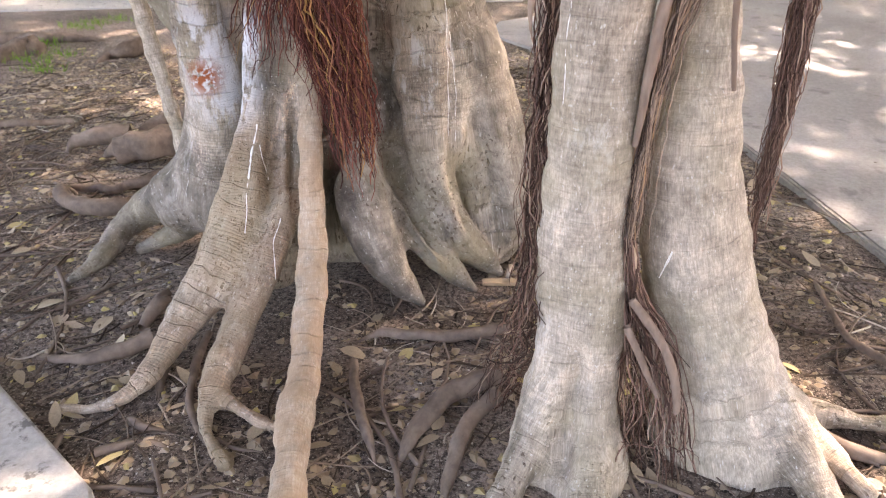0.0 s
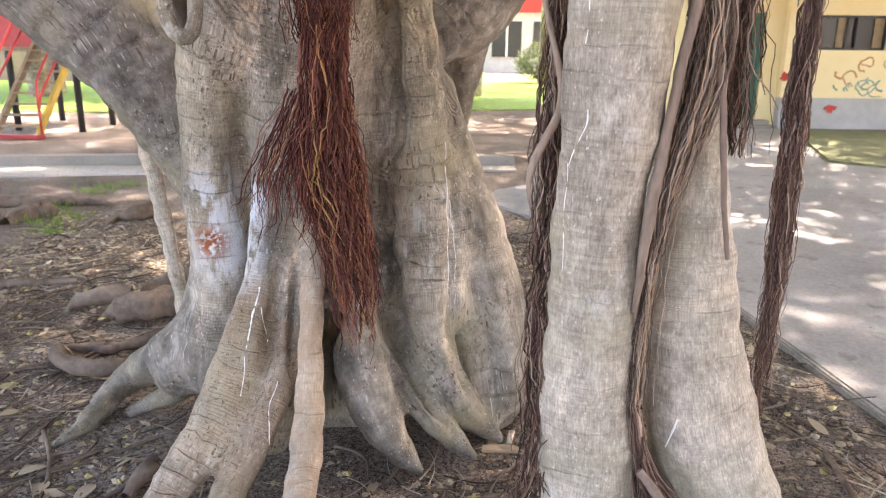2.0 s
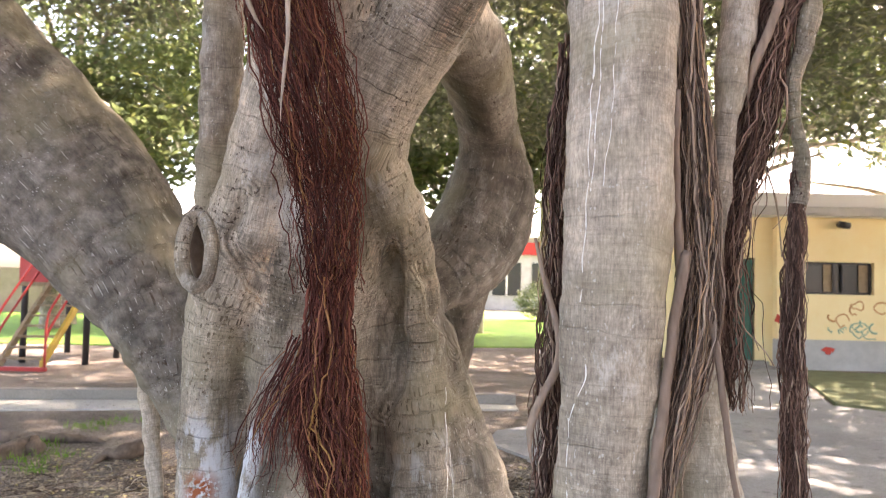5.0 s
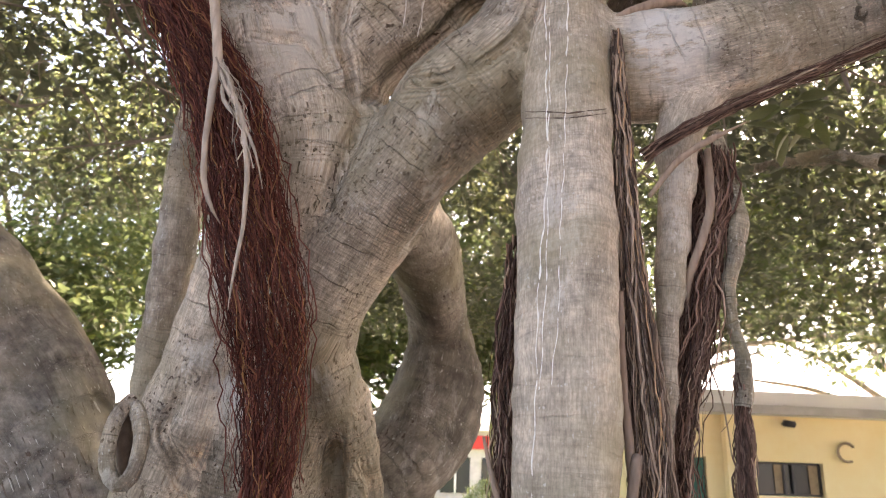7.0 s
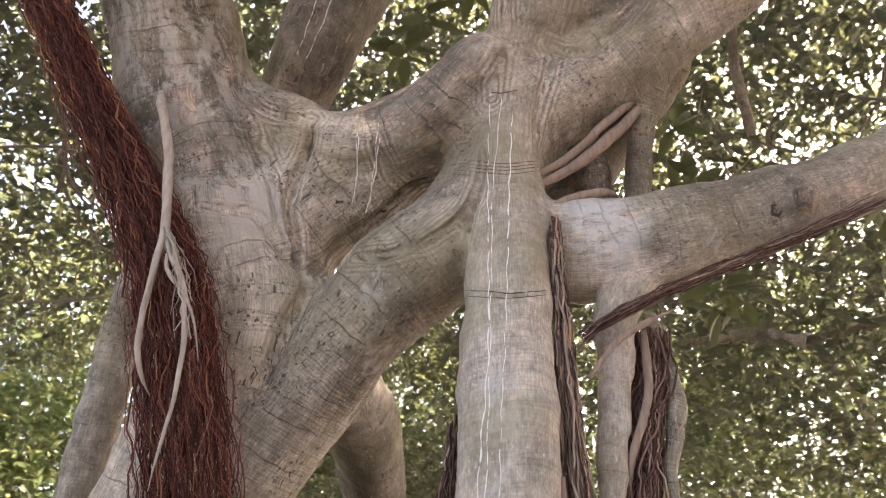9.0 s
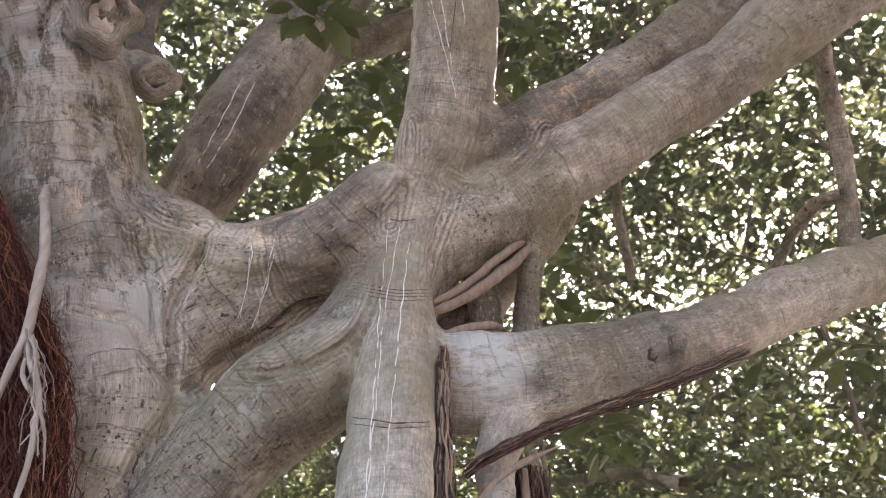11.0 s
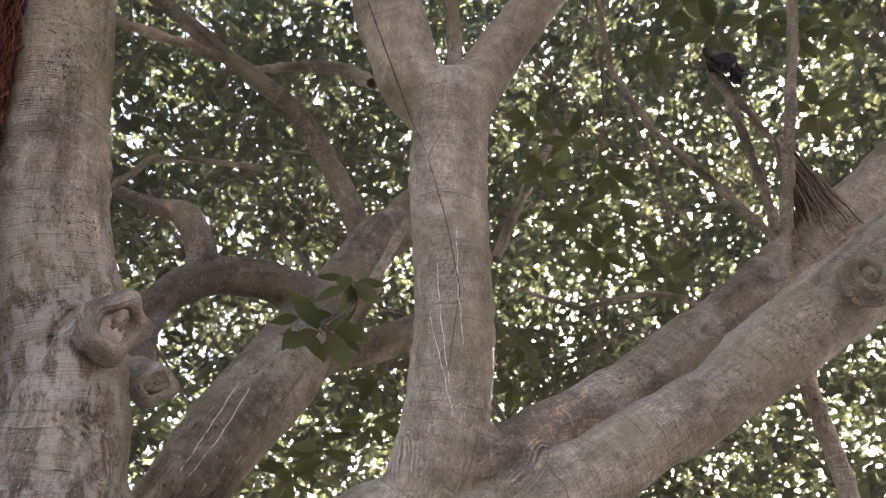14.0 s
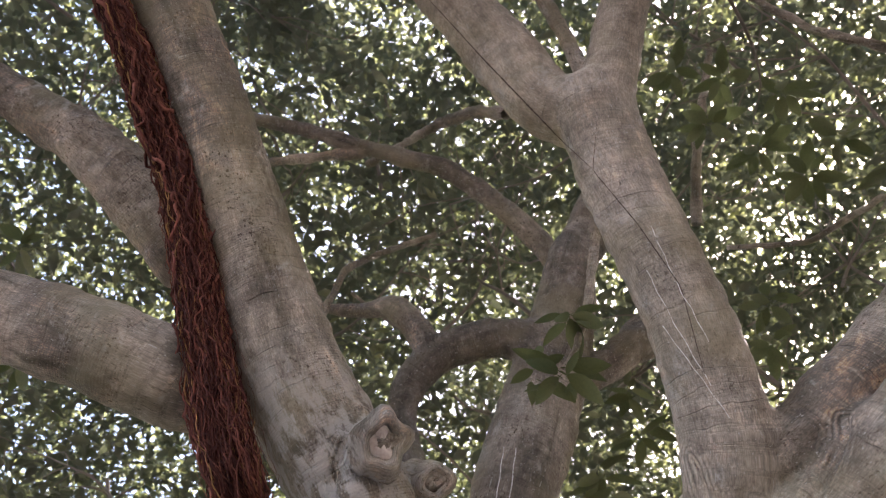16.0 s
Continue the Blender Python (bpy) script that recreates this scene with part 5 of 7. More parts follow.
solid_root("loop_hollow", loop_hollow, ROOT_BARK, "rough dark bark inside the root loop", 10, 2, 0.15, taper=True)
solid_root("root_loop", ring_root, BARK, "smooth grey root grown into a closed loop", 14, 3, 0.03)
for path in (surf_a, surf_b, surf_c, surf_d, surf_e, surf_f, surf_g, surf_h, surf_i, surf_j, surf_k, surf_l, surf_m, surf_n, surf_o, surf_p, surf_q, surf_r, surf_s):
    solid_root("surface_root", path, ROOT_BARK, "grey-brown root snaking over the soil", 10, 4, 0.08, 0.03)
FOOT_ROOTS = [
    [(-0.89, 2.26, 0.012, 0.017), (-0.88, 2.07, 0.012, 0.016), (-0.85, 1.89, 0.012, 0.014), (-0.79, 1.76, 0.012, 0.013), (-0.67, 1.61, 0.012, 0.011)],
    [(-1.14, 2.55, 0.014, 0.020), (-1.18, 2.43, 0.014, 0.017), (-1.15, 2.28, 0.014, 0.013)],
    [(-1.01, 1.79, 0.008, 0.012), (-0.94, 1.75, 0.008, 0.010), (-0.84, 1.72, 0.008, 0.008)],
    [(-0.74, 1.86, 0.008, 0.012), (-0.68, 1.84, 0.008, 0.011), (-0.60, 1.81, 0.008, 0.009), (-0.53, 1.73, 0.008, 0.008)],
    [(-0.70, 1.70, 0.006, 0.009), (-0.63, 1.64, 0.006, 0.007), (-0.55, 1.66, 0.006, 0.006)],
    [(-1.05, 1.63, 0.012, 0.017), (-0.97, 1.67, 0.012, 0.015), (-0.92, 1.69, 0.012, 0.013), (-0.81, 1.64, 0.012, 0.011)],
    [(-0.98, 2.06, 0.009, 0.013), (-0.96, 1.89, 0.009, 0.008)],
    [(-1.55, 2.43, 0.008, 0.012), (-1.46, 2.53, 0.008, 0.010), (-1.38, 2.66, 0.008, 0.008)],
    [(-1.62, 2.28, 0.006, 0.009), (-1.58, 2.45, 0.006, 0.006)],
    [(-0.91, 2.23, 0.007, 0.010), (-0.88, 2.02, 0.007, 0.008), (-0.86, 1.90, 0.007, 0.007)],
    [(1.17, 1.81, 0.021, 0.030), (1.26, 1.78, 0.021, 0.025), (1.40, 1.74, 0.021, 0.019)],
    [(1.15, 1.69, 0.017, 0.024), (1.21, 1.64, 0.017, 0.020), (1.31, 1.60, 0.017, 0.016)],
]
for path in FOOT_ROOTS:
    solid_root("surface_root", path, ROOT_BARK, "thin grey-brown root at the foot of the tree", 8, 3, 0.10, 0.015)
for path in (branch_a, branch_b, branch_c, branch_d, branch_e, branch_f, branch_g, branch_h, branch_i, branch_j, branch_k, branch_l, twig_leafy):
    solid_root("branch", path, BARK, "thin grey-brown branch", 7)

# dried white sap that ran down the bark
SKIN = BVHTree.FromPolygons([tuple(p) for p in verts.tolist()], quads.tolist())


EYE_PLACE = Vector((0.0, -0.05, 1.75))


def knot(aim, size, lean, hollow):
    """A ring of bark grown round the scar of a lost branch."""
    place, normal, _, _ = SKIN.ray_cast(EYE_PLACE, (Vector(aim) - EYE_PLACE).normalized())
    if place is None:
        place, normal, _, _ = SKIN.find_nearest(aim)
    out = (normal + Vector(lean)).normalized()
    side = out.cross(Vector((0.2, 0.1, 1.0))).normalized()
    up = side.cross(out)
    rng = np.random.RandomState(int(1000 * size))
    sides, wob = 28, rng.uniform(-0.10, 0.10, 5)
    def ring_of(profile):
        v = []
        for rad, lift in profile:
            for k in range(sides):
                a = 2 * math.pi * k / sides
                s = size * rad * (1 + sum(w * math.sin((m + 1) * a + 7 * w * 10) for m, w in enumerate(wob)))
                p = place + side * (0.85 * s * math.cos(a)) + up * (s * math.sin(a)) + out * (size * (lift + 0.10 * math.sin(2 * a + wob[0] * 30)))
                v.append(tuple(p))
        i = np.arange(len(profile) - 1)[:, None] * sides
        j = np.arange(sides)[None]
        f = np.stack([i + j, i + (j + 1) % sides, i + sides + (j + 1) % sides, i + sides + j], -1).reshape(-1, 4)
        return np.array(v), f
    v, f = ring_of(((1.5, -0.7), (1.28, -0.1), (1.12, 0.18), (0.95, 0.30), (0.78, 0.26), (0.66, 0.10), (0.60, -0.12), (0.58, -0.3)))
    me = mesh_from("knot", v, f, BARK)
    layer = me.attributes.new("fold", "FLOAT", "POINT")
    layer.data.foreach_set("value", np.ones(len(v), np.float32))
    layer = me.attributes.new("grain", "FLOAT_VECTOR", "POINT")
    layer.data.foreach_set("vector", np.c_[v[:, :2], np.repeat(np.arange(8) * 0.02, sides)].astype(np.float32).ravel())
    collar = put("knot", me, fig, "swollen ring of bark round an old branch scar")
    v, f = ring_of(((0.66, -0.02 - 0.3 * hollow), (0.45, 0.05 - 0.5 * hollow), (0.2, 0.02 - 0.6 * hollow), (0.01, 0.03 - 0.7 * hollow)))
    v = v + 0.08 * size * np.stack([lumps(v, ((0.04, 0.6), (0.015, 0.5)), s) for s in (4, 5, 6)], 1)
    put("scar", mesh_from("scar", v, f, HOLLOW if hollow > 0.5 else SCAR), collar, "dark rotten hollow" if hollow > 0.5 else "weathered pale cut face")


for aim, size, lean, hollow in (((-0.75, 1.78, 4.13), 0.10, (0.35, -0.5, -0.15), 0.1), ((-0.58, 2.08, 4.20), 0.068, (0.25, -0.8, -0.3), 1.0),
                                ((2.20, 0.70, 4.60), 0.085, (0.1, -0.5, -0.1), 0.9), ((1.48, 1.80, 3.15), 0.030, (0, -0.4, 0.1), 0.8), ((1.36, 1.80, 3.08), 0.018, (0, -0.4, 0.1), 0.7),
                                ((0.18, 2.20, 3.37), 0.022, (0, -0.4, 0), 0.2), ((0.17, 2.20, 2.79), 0.016, (0, -0.4, 0), 0.6), ((1.72, 0.87, 4.75), 0.016, (0, -0.3, 0), 0.7)):
    knot(aim, size, lean, hollow)


def sap_streak(*points):
    q = smooth_path(points, 0.012, 2)
    rng = np.random.RandomState(int(1000 * abs(points[0][0]) + 77 * abs(points[0][2])))
    q[:, 0] += 0.0022 * np.sin(np.arange(len(q)) * rng.uniform(0.4, 0.7)) + 0.0004 * np.cumsum(rng.normal(0, 1, len(q)))
    rows = []
    for x, y, z, r in q:
        place, normal, _, _ = SKIN.ray_cast(EYE_PLACE, (Vector((x, y, z)) - EYE_PLACE).normalized())
        if place is not None:
            rows.append((*(place + normal * (0.001 if rng.uniform() < 0.85 else -0.004)), 0.8 * r * rng.uniform(0.25, 1.15)))
    if len(rows) < 4:
        return
    q = np.array(rows)
    q[:, :3] = 0.5 * q[:, :3] + 0.25 * np.roll(q[:, :3], 1, 0) + 0.25 * np.roll(q[:, :3], -1, 0)
    q = q[1:-1]
    v, f = tube_arrays(q, 6, 0.15, len(rows))
    put("sap_streak", mesh_from("sap_streak", v, f, SAP), fig, "white streak of dried sap")


sap_streak((0.40, 1.85, 3.50, 0.003), (0.39, 1.85, 3.08, 0.003), (0.37, 1.75, 2.47, 0.003), (0.34, 1.72, 2.15, 0.003), (0.32, 1.66, 1.85, 0.002), (0.31, 1.66, 1.61, 0.002))
sap_streak((0.44, 1.85, 3.49, 0.002), (0.41, 1.85, 3.11, 0.002), (0.39, 1.80, 2.66, 0.002), (0.37, 1.75, 2.19, 0.002), (0.34, 1.70, 1.87, 0.002))
sap_streak((0.48, 1.86, 3.42, 0.002), (0.46, 1.85, 3.09, 0.004), (0.43, 1.80, 2.67, 0.002), (0.40, 1.75, 2.31, 0.002), (0.38, 1.70, 2.06, 0.001), (0.35, 1.66, 1.88, 0.002))
sap_streak((0.32, 1.66, 1.49, 0.003), (0.32, 1.66, 1.44, 0.003), (0.30, 1.66, 1.40, 0.002), (0.28, 1.65, 1.34, 0.002))
sap_streak((0.28, 1.65, 1.37, 0.002), (0.28, 1.65, 1.20, 0.002), (0.28, 1.65, 1.03, 0.001))
sap_streak((-0.68, 2.55, 0.75, 0.005), (-0.71, 2.48, 0.59, 0.005), (-0.72, 2.42, 0.48, 0.003), (-0.73, 2.38, 0.36, 0.003))
sap_streak((-0.69, 2.55, 0.70, 0.003), (-0.66, 2.50, 0.60, 0.003), (-0.64, 2.45, 0.55, 0.002))
sap_streak((-0.60, 2.42, 0.43, 0.004), (-0.63, 2.38, 0.34, 0.003), (-0.62, 2.30, 0.21, 0.003))
sap_streak((-0.00, 2.90, 1.25, 0.003), (0.01, 2.90, 1.01, 0.003), (0.02, 2.85, 0.69, 0.003), (0.02, 2.80, 0.56, 0.002))
sap_streak((0.02, 2.90, 1.01, 0.003), (0.05, 2.85, 0.79, 0.003), (0.05, 2.80, 0.57, 0.002))
sap_streak((-0.05, 2.15, 3.48, 0.003), (-0.04, 2.15, 3.31, 0.003), (-0.04, 2.15, 3.15, 0.002))
sap_streak((0.02, 2.10, 3.51, 0.003), (0.02, 2.10, 3.28, 0.003), (0.02, 2.10, 3.08, 0.002))
sap_streak((-0.06, 2.17, 3.53, 0.003), (-0.04, 2.25, 3.35, 0.003), (-0.05, 2.27, 3.22, 0.002))
sap_streak((0.03, 2.15, 3.48, 0.003), (0.03, 2.21, 3.32, 0.004), (0.01, 2.24, 3.17, 0.003))
sap_streak((-0.29, 2.40, 4.76, 0.004), (-0.34, 2.46, 4.44, 0.004), (-0.38, 2.47, 4.15, 0.003))
sap_streak((-0.23, 2.41, 4.76, 0.004), (-0.28, 2.47, 4.43, 0.004), (-0.34, 2.48, 4.14, 0.003))
sap_streak((0.01, 2.55, 4.65, 0.005), (-0.08, 2.65, 4.41, 0.005), (-0.17, 2.66, 4.11, 0.003))
sap_streak((0.05, 2.52, 4.68, 0.004), (-0.04, 2.61, 4.46, 0.004))
sap_streak((0.40, 1.42, 4.32, 0.003), (0.50, 1.56, 4.22, 0.003), (0.61, 1.71, 4.08, 0.003))
sap_streak((0.42, 1.15, 4.68, 0.003), (0.50, 1.35, 4.46, 0.003), (0.57, 1.48, 4.25, 0.003))
sap_streak((0.39, 1.32, 4.61, 0.003), (0.46, 1.46, 4.40, 0.003), (0.56, 1.61, 4.15, 0.003))
sap_streak((0.61, 1.68, 0.70, 0.007), (0.60, 1.68, 0.66, 0.006), (0.58, 1.67, 0.60, 0.003))


def crease_shade(r, *points):
    """A thin dark line laid on the bark along some places, painting the shade of a fold."""
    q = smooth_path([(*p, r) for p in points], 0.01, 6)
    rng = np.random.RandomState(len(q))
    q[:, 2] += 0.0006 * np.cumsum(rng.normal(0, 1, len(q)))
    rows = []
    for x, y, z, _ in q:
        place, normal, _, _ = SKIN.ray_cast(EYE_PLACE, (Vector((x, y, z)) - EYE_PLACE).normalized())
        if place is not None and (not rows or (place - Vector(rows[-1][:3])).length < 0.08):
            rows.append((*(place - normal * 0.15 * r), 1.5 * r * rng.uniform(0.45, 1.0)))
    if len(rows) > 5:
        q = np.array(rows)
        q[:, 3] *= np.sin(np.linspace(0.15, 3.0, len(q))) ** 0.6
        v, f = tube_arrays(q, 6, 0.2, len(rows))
        put("crease_shade", mesh_from("crease_shade", v, f, CREASE_SHADE), fig, "dark line painting the shade of a bark fold")


crease_shade(0.0022, (0.31, 1.80, 2.67), (0.44, 1.80, 2.67), (0.58, 1.80, 2.70))
crease_shade(0.0016, (0.31, 1.80, 2.65), (0.44, 1.80, 2.65), (0.57, 1.80, 2.68))
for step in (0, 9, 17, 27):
    crease_shade(0.0016, Vector((0.29, 1.85, 3.18)) + Vector((0, 0, -0.0016 * step)), Vector((0.44, 1.85, 3.18)) + Vector((0, 0, -0.0016 * step)), Vector((0.59, 1.85, 3.22)) + Vector((0, 0, -0.0016 * step)))
crease_shade(0.0030, (0.40, 1.85, 3.49), (0.44, 1.85, 3.49), (0.50, 1.85, 3.52))
crease_shade(0.0024, (0.27, 0.83, 5.16), (0.23, 1.04, 5.09), (0.41, 1.27, 4.97), (0.57, 1.52, 4.81), (0.63, 1.86, 4.58))
crease_shade(0.0040, (-0.52, 0.27, 5.77), (-0.23, 0.64, 5.73), (0.11, 1.04, 5.63), (0.26, 1.19, 5.57))


# ---------------------------------------------------------------- leaves
def leaf_shape():
    """A leaf 1 long along y, folded a little along its rib and drooping at the tip."""
    v = np.array([(0, 0, 0), (-0.22, 0.48, 0.06), (0.22, 0.48, 0.06), (0, 1.0, -0.10)], float)
    f = np.array([(0, 3, 1), (0, 2, 3)])
    return v, f


def leaf_mass(name, centres, per, size, material, parent, seed, label="", spread=0.9):
    """Rosettes of leaves at the tips of twigs, all in one mesh."""
    rng = np.random.RandomState(seed)
    lv, lf = leaf_shape()
    c = np.repeat(np.asarray(centres, float), per, 0)
    n = len(c)
    turn = rng.uniform(0, 2 * np.pi, n)
    lift = rng.normal(0.05, 0.5, n)
    y = np.stack([np.cos(turn) * np.cos(lift), np.sin(turn) * np.cos(lift), np.sin(lift)], 1)
    up = np.stack([rng.normal(0, 0.55, n), rng.normal(0, 0.55, n), np.ones(n)], 1)
    x = np.cross(y, up)
    x /= np.linalg.norm(x, axis=1, keepdims=True) + 1e-9
    z = np.cross(x, y)
    s = size * rng.uniform(0.55, 1.2, n)
    c = c + y * (s * 0.25)[:, None] + rng.normal(0, spread * size * 0.5, (n, 3))
    v = c[:, None] + s[:, None, None] * (lv[None, :, 0:1] * x[:, None] + lv[None, :, 1:2] * y[:, None] + lv[None, :, 2:3] * z[:, None])
    f = lf[None] + (np.arange(n) * len(lv))[:, None, None]
    me = mesh_from(name, v.reshape(-1, 3), f.reshape(-1, 3), material)
    return put(name, me, parent, label, kind="stuff")


def clumped(count, sampler, seed, wave=1.6, cut=0.0):
    """Places from a sampler, kept where a field of soft random hills is high, so that they leave gaps."""
    rng = np.random.RandomState(seed)
    out = np.zeros((0, 3))
    while len(out) < count:
        p = sampler(rng, count)
        keep = lumps(p, ((wave, 0.8), (wave * 0.4, 0.5)), seed) > cut + rng.normal(0, 0.25, len(p))
        out = np.concatenate([out, p[keep]])
    return out[:count]


EYE = np.array([0.0, -0.1, 1.75])


def dome(near, far, low, high, left, right):
    """Places between two distances from the standing point, within some heights and turns, in degrees."""
    def sampler(rng, n):
        d = (rng.uniform(near ** 2.2, far ** 2.2, n)) ** (1 / 2.2)
        e = np.arcsin(rng.uniform(math.sin(radians(low)), math.sin(radians(high)), n))
        a = np.radians(rng.uniform(left, right, n))
        return EYE + d[:, None] * np.stack([np.sin(a) * np.cos(e), np.cos(a) * np.cos(e), np.sin(e)], 1)
    return sampler


for first, last, low, seed, dense in ((-115, -12, 24, 21, 1.1), (-12, 115, 14, 27, 1.7)):
    leaf_mass("crown", clumped(3000, dome(7.0, 12.5, low, 90, first, last), seed, 2.1, 0.40), 9, 0.19, LEAF, fig, seed + 10, "broad crown of leathery dark green leaves")
    leaf_mass("crown", clumped(int(10500 * dense), dome(11.0, 18.0, low - 7 if low > 20 else low - 4, 90, first, last), seed + 3, 2.0, -0.15), 8, 0.175, LEAF, fig, seed + 13, "broad crown of leathery dark green leaves")
    leaf_mass("crown", clumped(int(7500 * dense), dome(16.0, 24.0, 20, 90, first, last), seed + 2, 2.4, -0.35), 8, 0.30, LEAF_SUNLIT, fig, seed + 12, "outer crown of green leaves, brightened in colour as if sunlit")
# crown carried on unseen behind the standing point, its density set to shape light
leaf_mass("crown", clumped(4500, dome(7.0, 13.0, 42, 90, 115, 245), 22, 1.5, -0.3), 8, 0.20, LEAF, fig, 32, "broad crown of leathery dark green leaves")
# unseen leaves behind and to the right, added to block sky light
leaf_mass("crown", clumped(5000, dome(8.0, 14.0, 8, 55, 100, 205), 25, 1.5, -0.5), 8, 0.27, LEAF, fig, 35, "outer dark green crown leaves, some added unseen to block light")
leaf_mass("crown", clumped(2000, dome(12.0, 20.0, 25, 85, 25, 112), 26, 1.6, -0.1), 8, 0.21, LEAF, fig, 36, "outer dark green crown leaves, some added unseen to block light")


def crown_twigs(count, seed):
    """Thin forked branches that carry the leaves of the crown."""
    rng = np.random.RandomState(seed)
    starts = dome(5.5, 10.0, 22, 85, -100, 95)(rng, count)
    paths = []
    for p in starts:
        out = p - EYE
        out = out / np.linalg.norm(out)
        d = rng.normal(0, 0.8, 3) + 0.3 * out + np.array([0, 0, 0.15])
        d /= np.linalg.norm(d)
        thick, length = rng.uniform(0.010, 0.024), rng.uniform(1.0, 2.6)
        spots = [p]
        for _ in range(4):
            d = d + rng.normal(0, 0.25, 3)
            d /= np.linalg.norm(d)
            spots.append(spots[-1] + d * length / 4)
        paths.append(smooth_path([(*c, thick * (1 - 0.17 * k)) for k, c in enumerate(spots)], 0.12, 2))
        for k in (1, 2, 2, 3, 4):
            e = d + rng.normal(0, 0.7, 3)
            e = e / np.linalg.norm(e) * length * rng.uniform(0.25, 0.5)
            side = rng.normal(0, 0.07, 3)
            paths.append(smooth_path([(*spots[k], thick * 0.5), (*(spots[k] + 0.5 * e + side), thick * 0.38), (*(spots[k] + e), thick * 0.22)], 0.12, 1))
    put("twig_spray", tubes("twig_spray", paths, BRANCH, 5), fig, "thin forked grey-brown twigs of the crown", kind="stuff")


crown_twigs(170, 41)


def leaf_mesh(curl, wide):
    """One leathery leaf, 1 long, with a rib fold, a pointed tip and a short stalk."""
    rows = 7
    v, f = [], []
    for i in range(rows):
        t = i / (rows - 1)
        w = wide * math.sin(math.pi * min(1, 0.04 + 0.96 * t ** 0.85)) ** 0.8
        droop = -curl * t * t
        v += [(-w, t, 0.18 * w + droop), (0, t, droop), (w, t, 0.18 * w + droop)]
    for i in range(rows - 1):
        for k in (0, 1):
            a = 3 * i + k
            f.append((a, a + 1, a + 4, a + 3))
    n = len(v)
    v += [(-0.012, -0.18, 0), (0.012, -0.18, 0), (0.012, 0.03, 0.005), (-0.012, 0.03, 0.005)]
    f.append((n, n + 1, n + 2, n + 3))
    return mesh_from("leaf", np.array(v), np.array(f), LEAF_NEAR)


LEAF_MESHES = [leaf_mesh(0.10, 0.20), leaf_mesh(0.25, 0.22), leaf_mesh(0.02, 0.18)]
leaf_rng = random.Random(8)


def leaf_cluster(place, count, size):
    for k in range(count):
        turn = 360 * k / count + leaf_rng.uniform(-25, 25)
        m = pose(*place, leaf_rng.uniform(-55, 25), leaf_rng.uniform(-30, 30), turn)
        ob = new("leaf", LEAF_MESHES[k % 3])
        ob.parent = fig
        ob.matrix_parent_inverse = fig.matrix_world.inverted()
        ob.matrix_basis = m @ Matrix.Translation((leaf_rng.uniform(-0.03, 0.03), 0.03, leaf_rng.uniform(-0.05, 0.05))) @ Matrix.Scale(size * leaf_rng.uniform(0.7, 1.15), 4)


for place, count, size in (((0.02, 1.83, 4.58), 9, 0.20), ((0.09, 1.76, 4.97), 7, 0.19), ((-0.08, 1.88, 4.67), 5, 0.18),
                           ((0.14, 3.19, 5.00), 9, 0.21), ((0.26, 3.17, 5.29), 9, 0.21), ((0.54, 3.11, 5.58), 8, 0.21), ((0.53, 2.89, 5.75), 7, 0.2),
                           ((1.40, 1.71, 4.66), 6, 0.11), ((1.27, 1.52, 6.99), 9, 0.22), ((1.52, 1.62, 6.66), 9, 0.22), ((1.77, 1.73, 6.41), 9, 0.22),
                           ((1.38, 1.21, 7.05), 9, 0.22), ((1.69, 1.30, 6.82), 8, 0.22), ((1.95, 1.50, 6.43), 9, 0.22), ((1.08, 1.20, 7.34), 8, 0.22),
                           ((2.13, 1.60, 6.07), 8, 0.21), ((2.05, 0.12, 7.21), 9, 0.22), ((1.84, 0.07, 7.50), 9, 0.22), ((2.28, -0.08, 7.12), 9, 0.22), ((1.81, 0.45, 7.48), 8, 0.22),
                           ((2.45, -0.09, 6.82), 8, 0.22), ((2.65, 0.33, 6.46), 9, 0.22), ((2.65, -0.20, 6.71), 8, 0.22), ((1.45, 2.46, 6.05), 8, 0.2), ((1.45, 2.67, 5.91), 7, 0.2),
                           ((1.85, 3.09, 4.20), 8, 0.2), ((1.76, 3.08, 4.60), 8, 0.2), ((1.85, 3.09, 3.40), 7, 0.18), ((1.96, 3.00, 3.43), 6, 0.18), ((1.95, 3.20, 3.56), 7, 0.18),
                           ((2.88, 2.31, 3.69), 8, 0.18), ((3.08, 3.06, 4.15), 8, 0.2), ((1.86, 3.28, 4.32), 7, 0.18), ((-3.20, 1.48, 5.70), 9, 0.22), ((-3.10, 1.99, 5.22), 8, 0.2)):
    leaf_cluster(place, count, size)


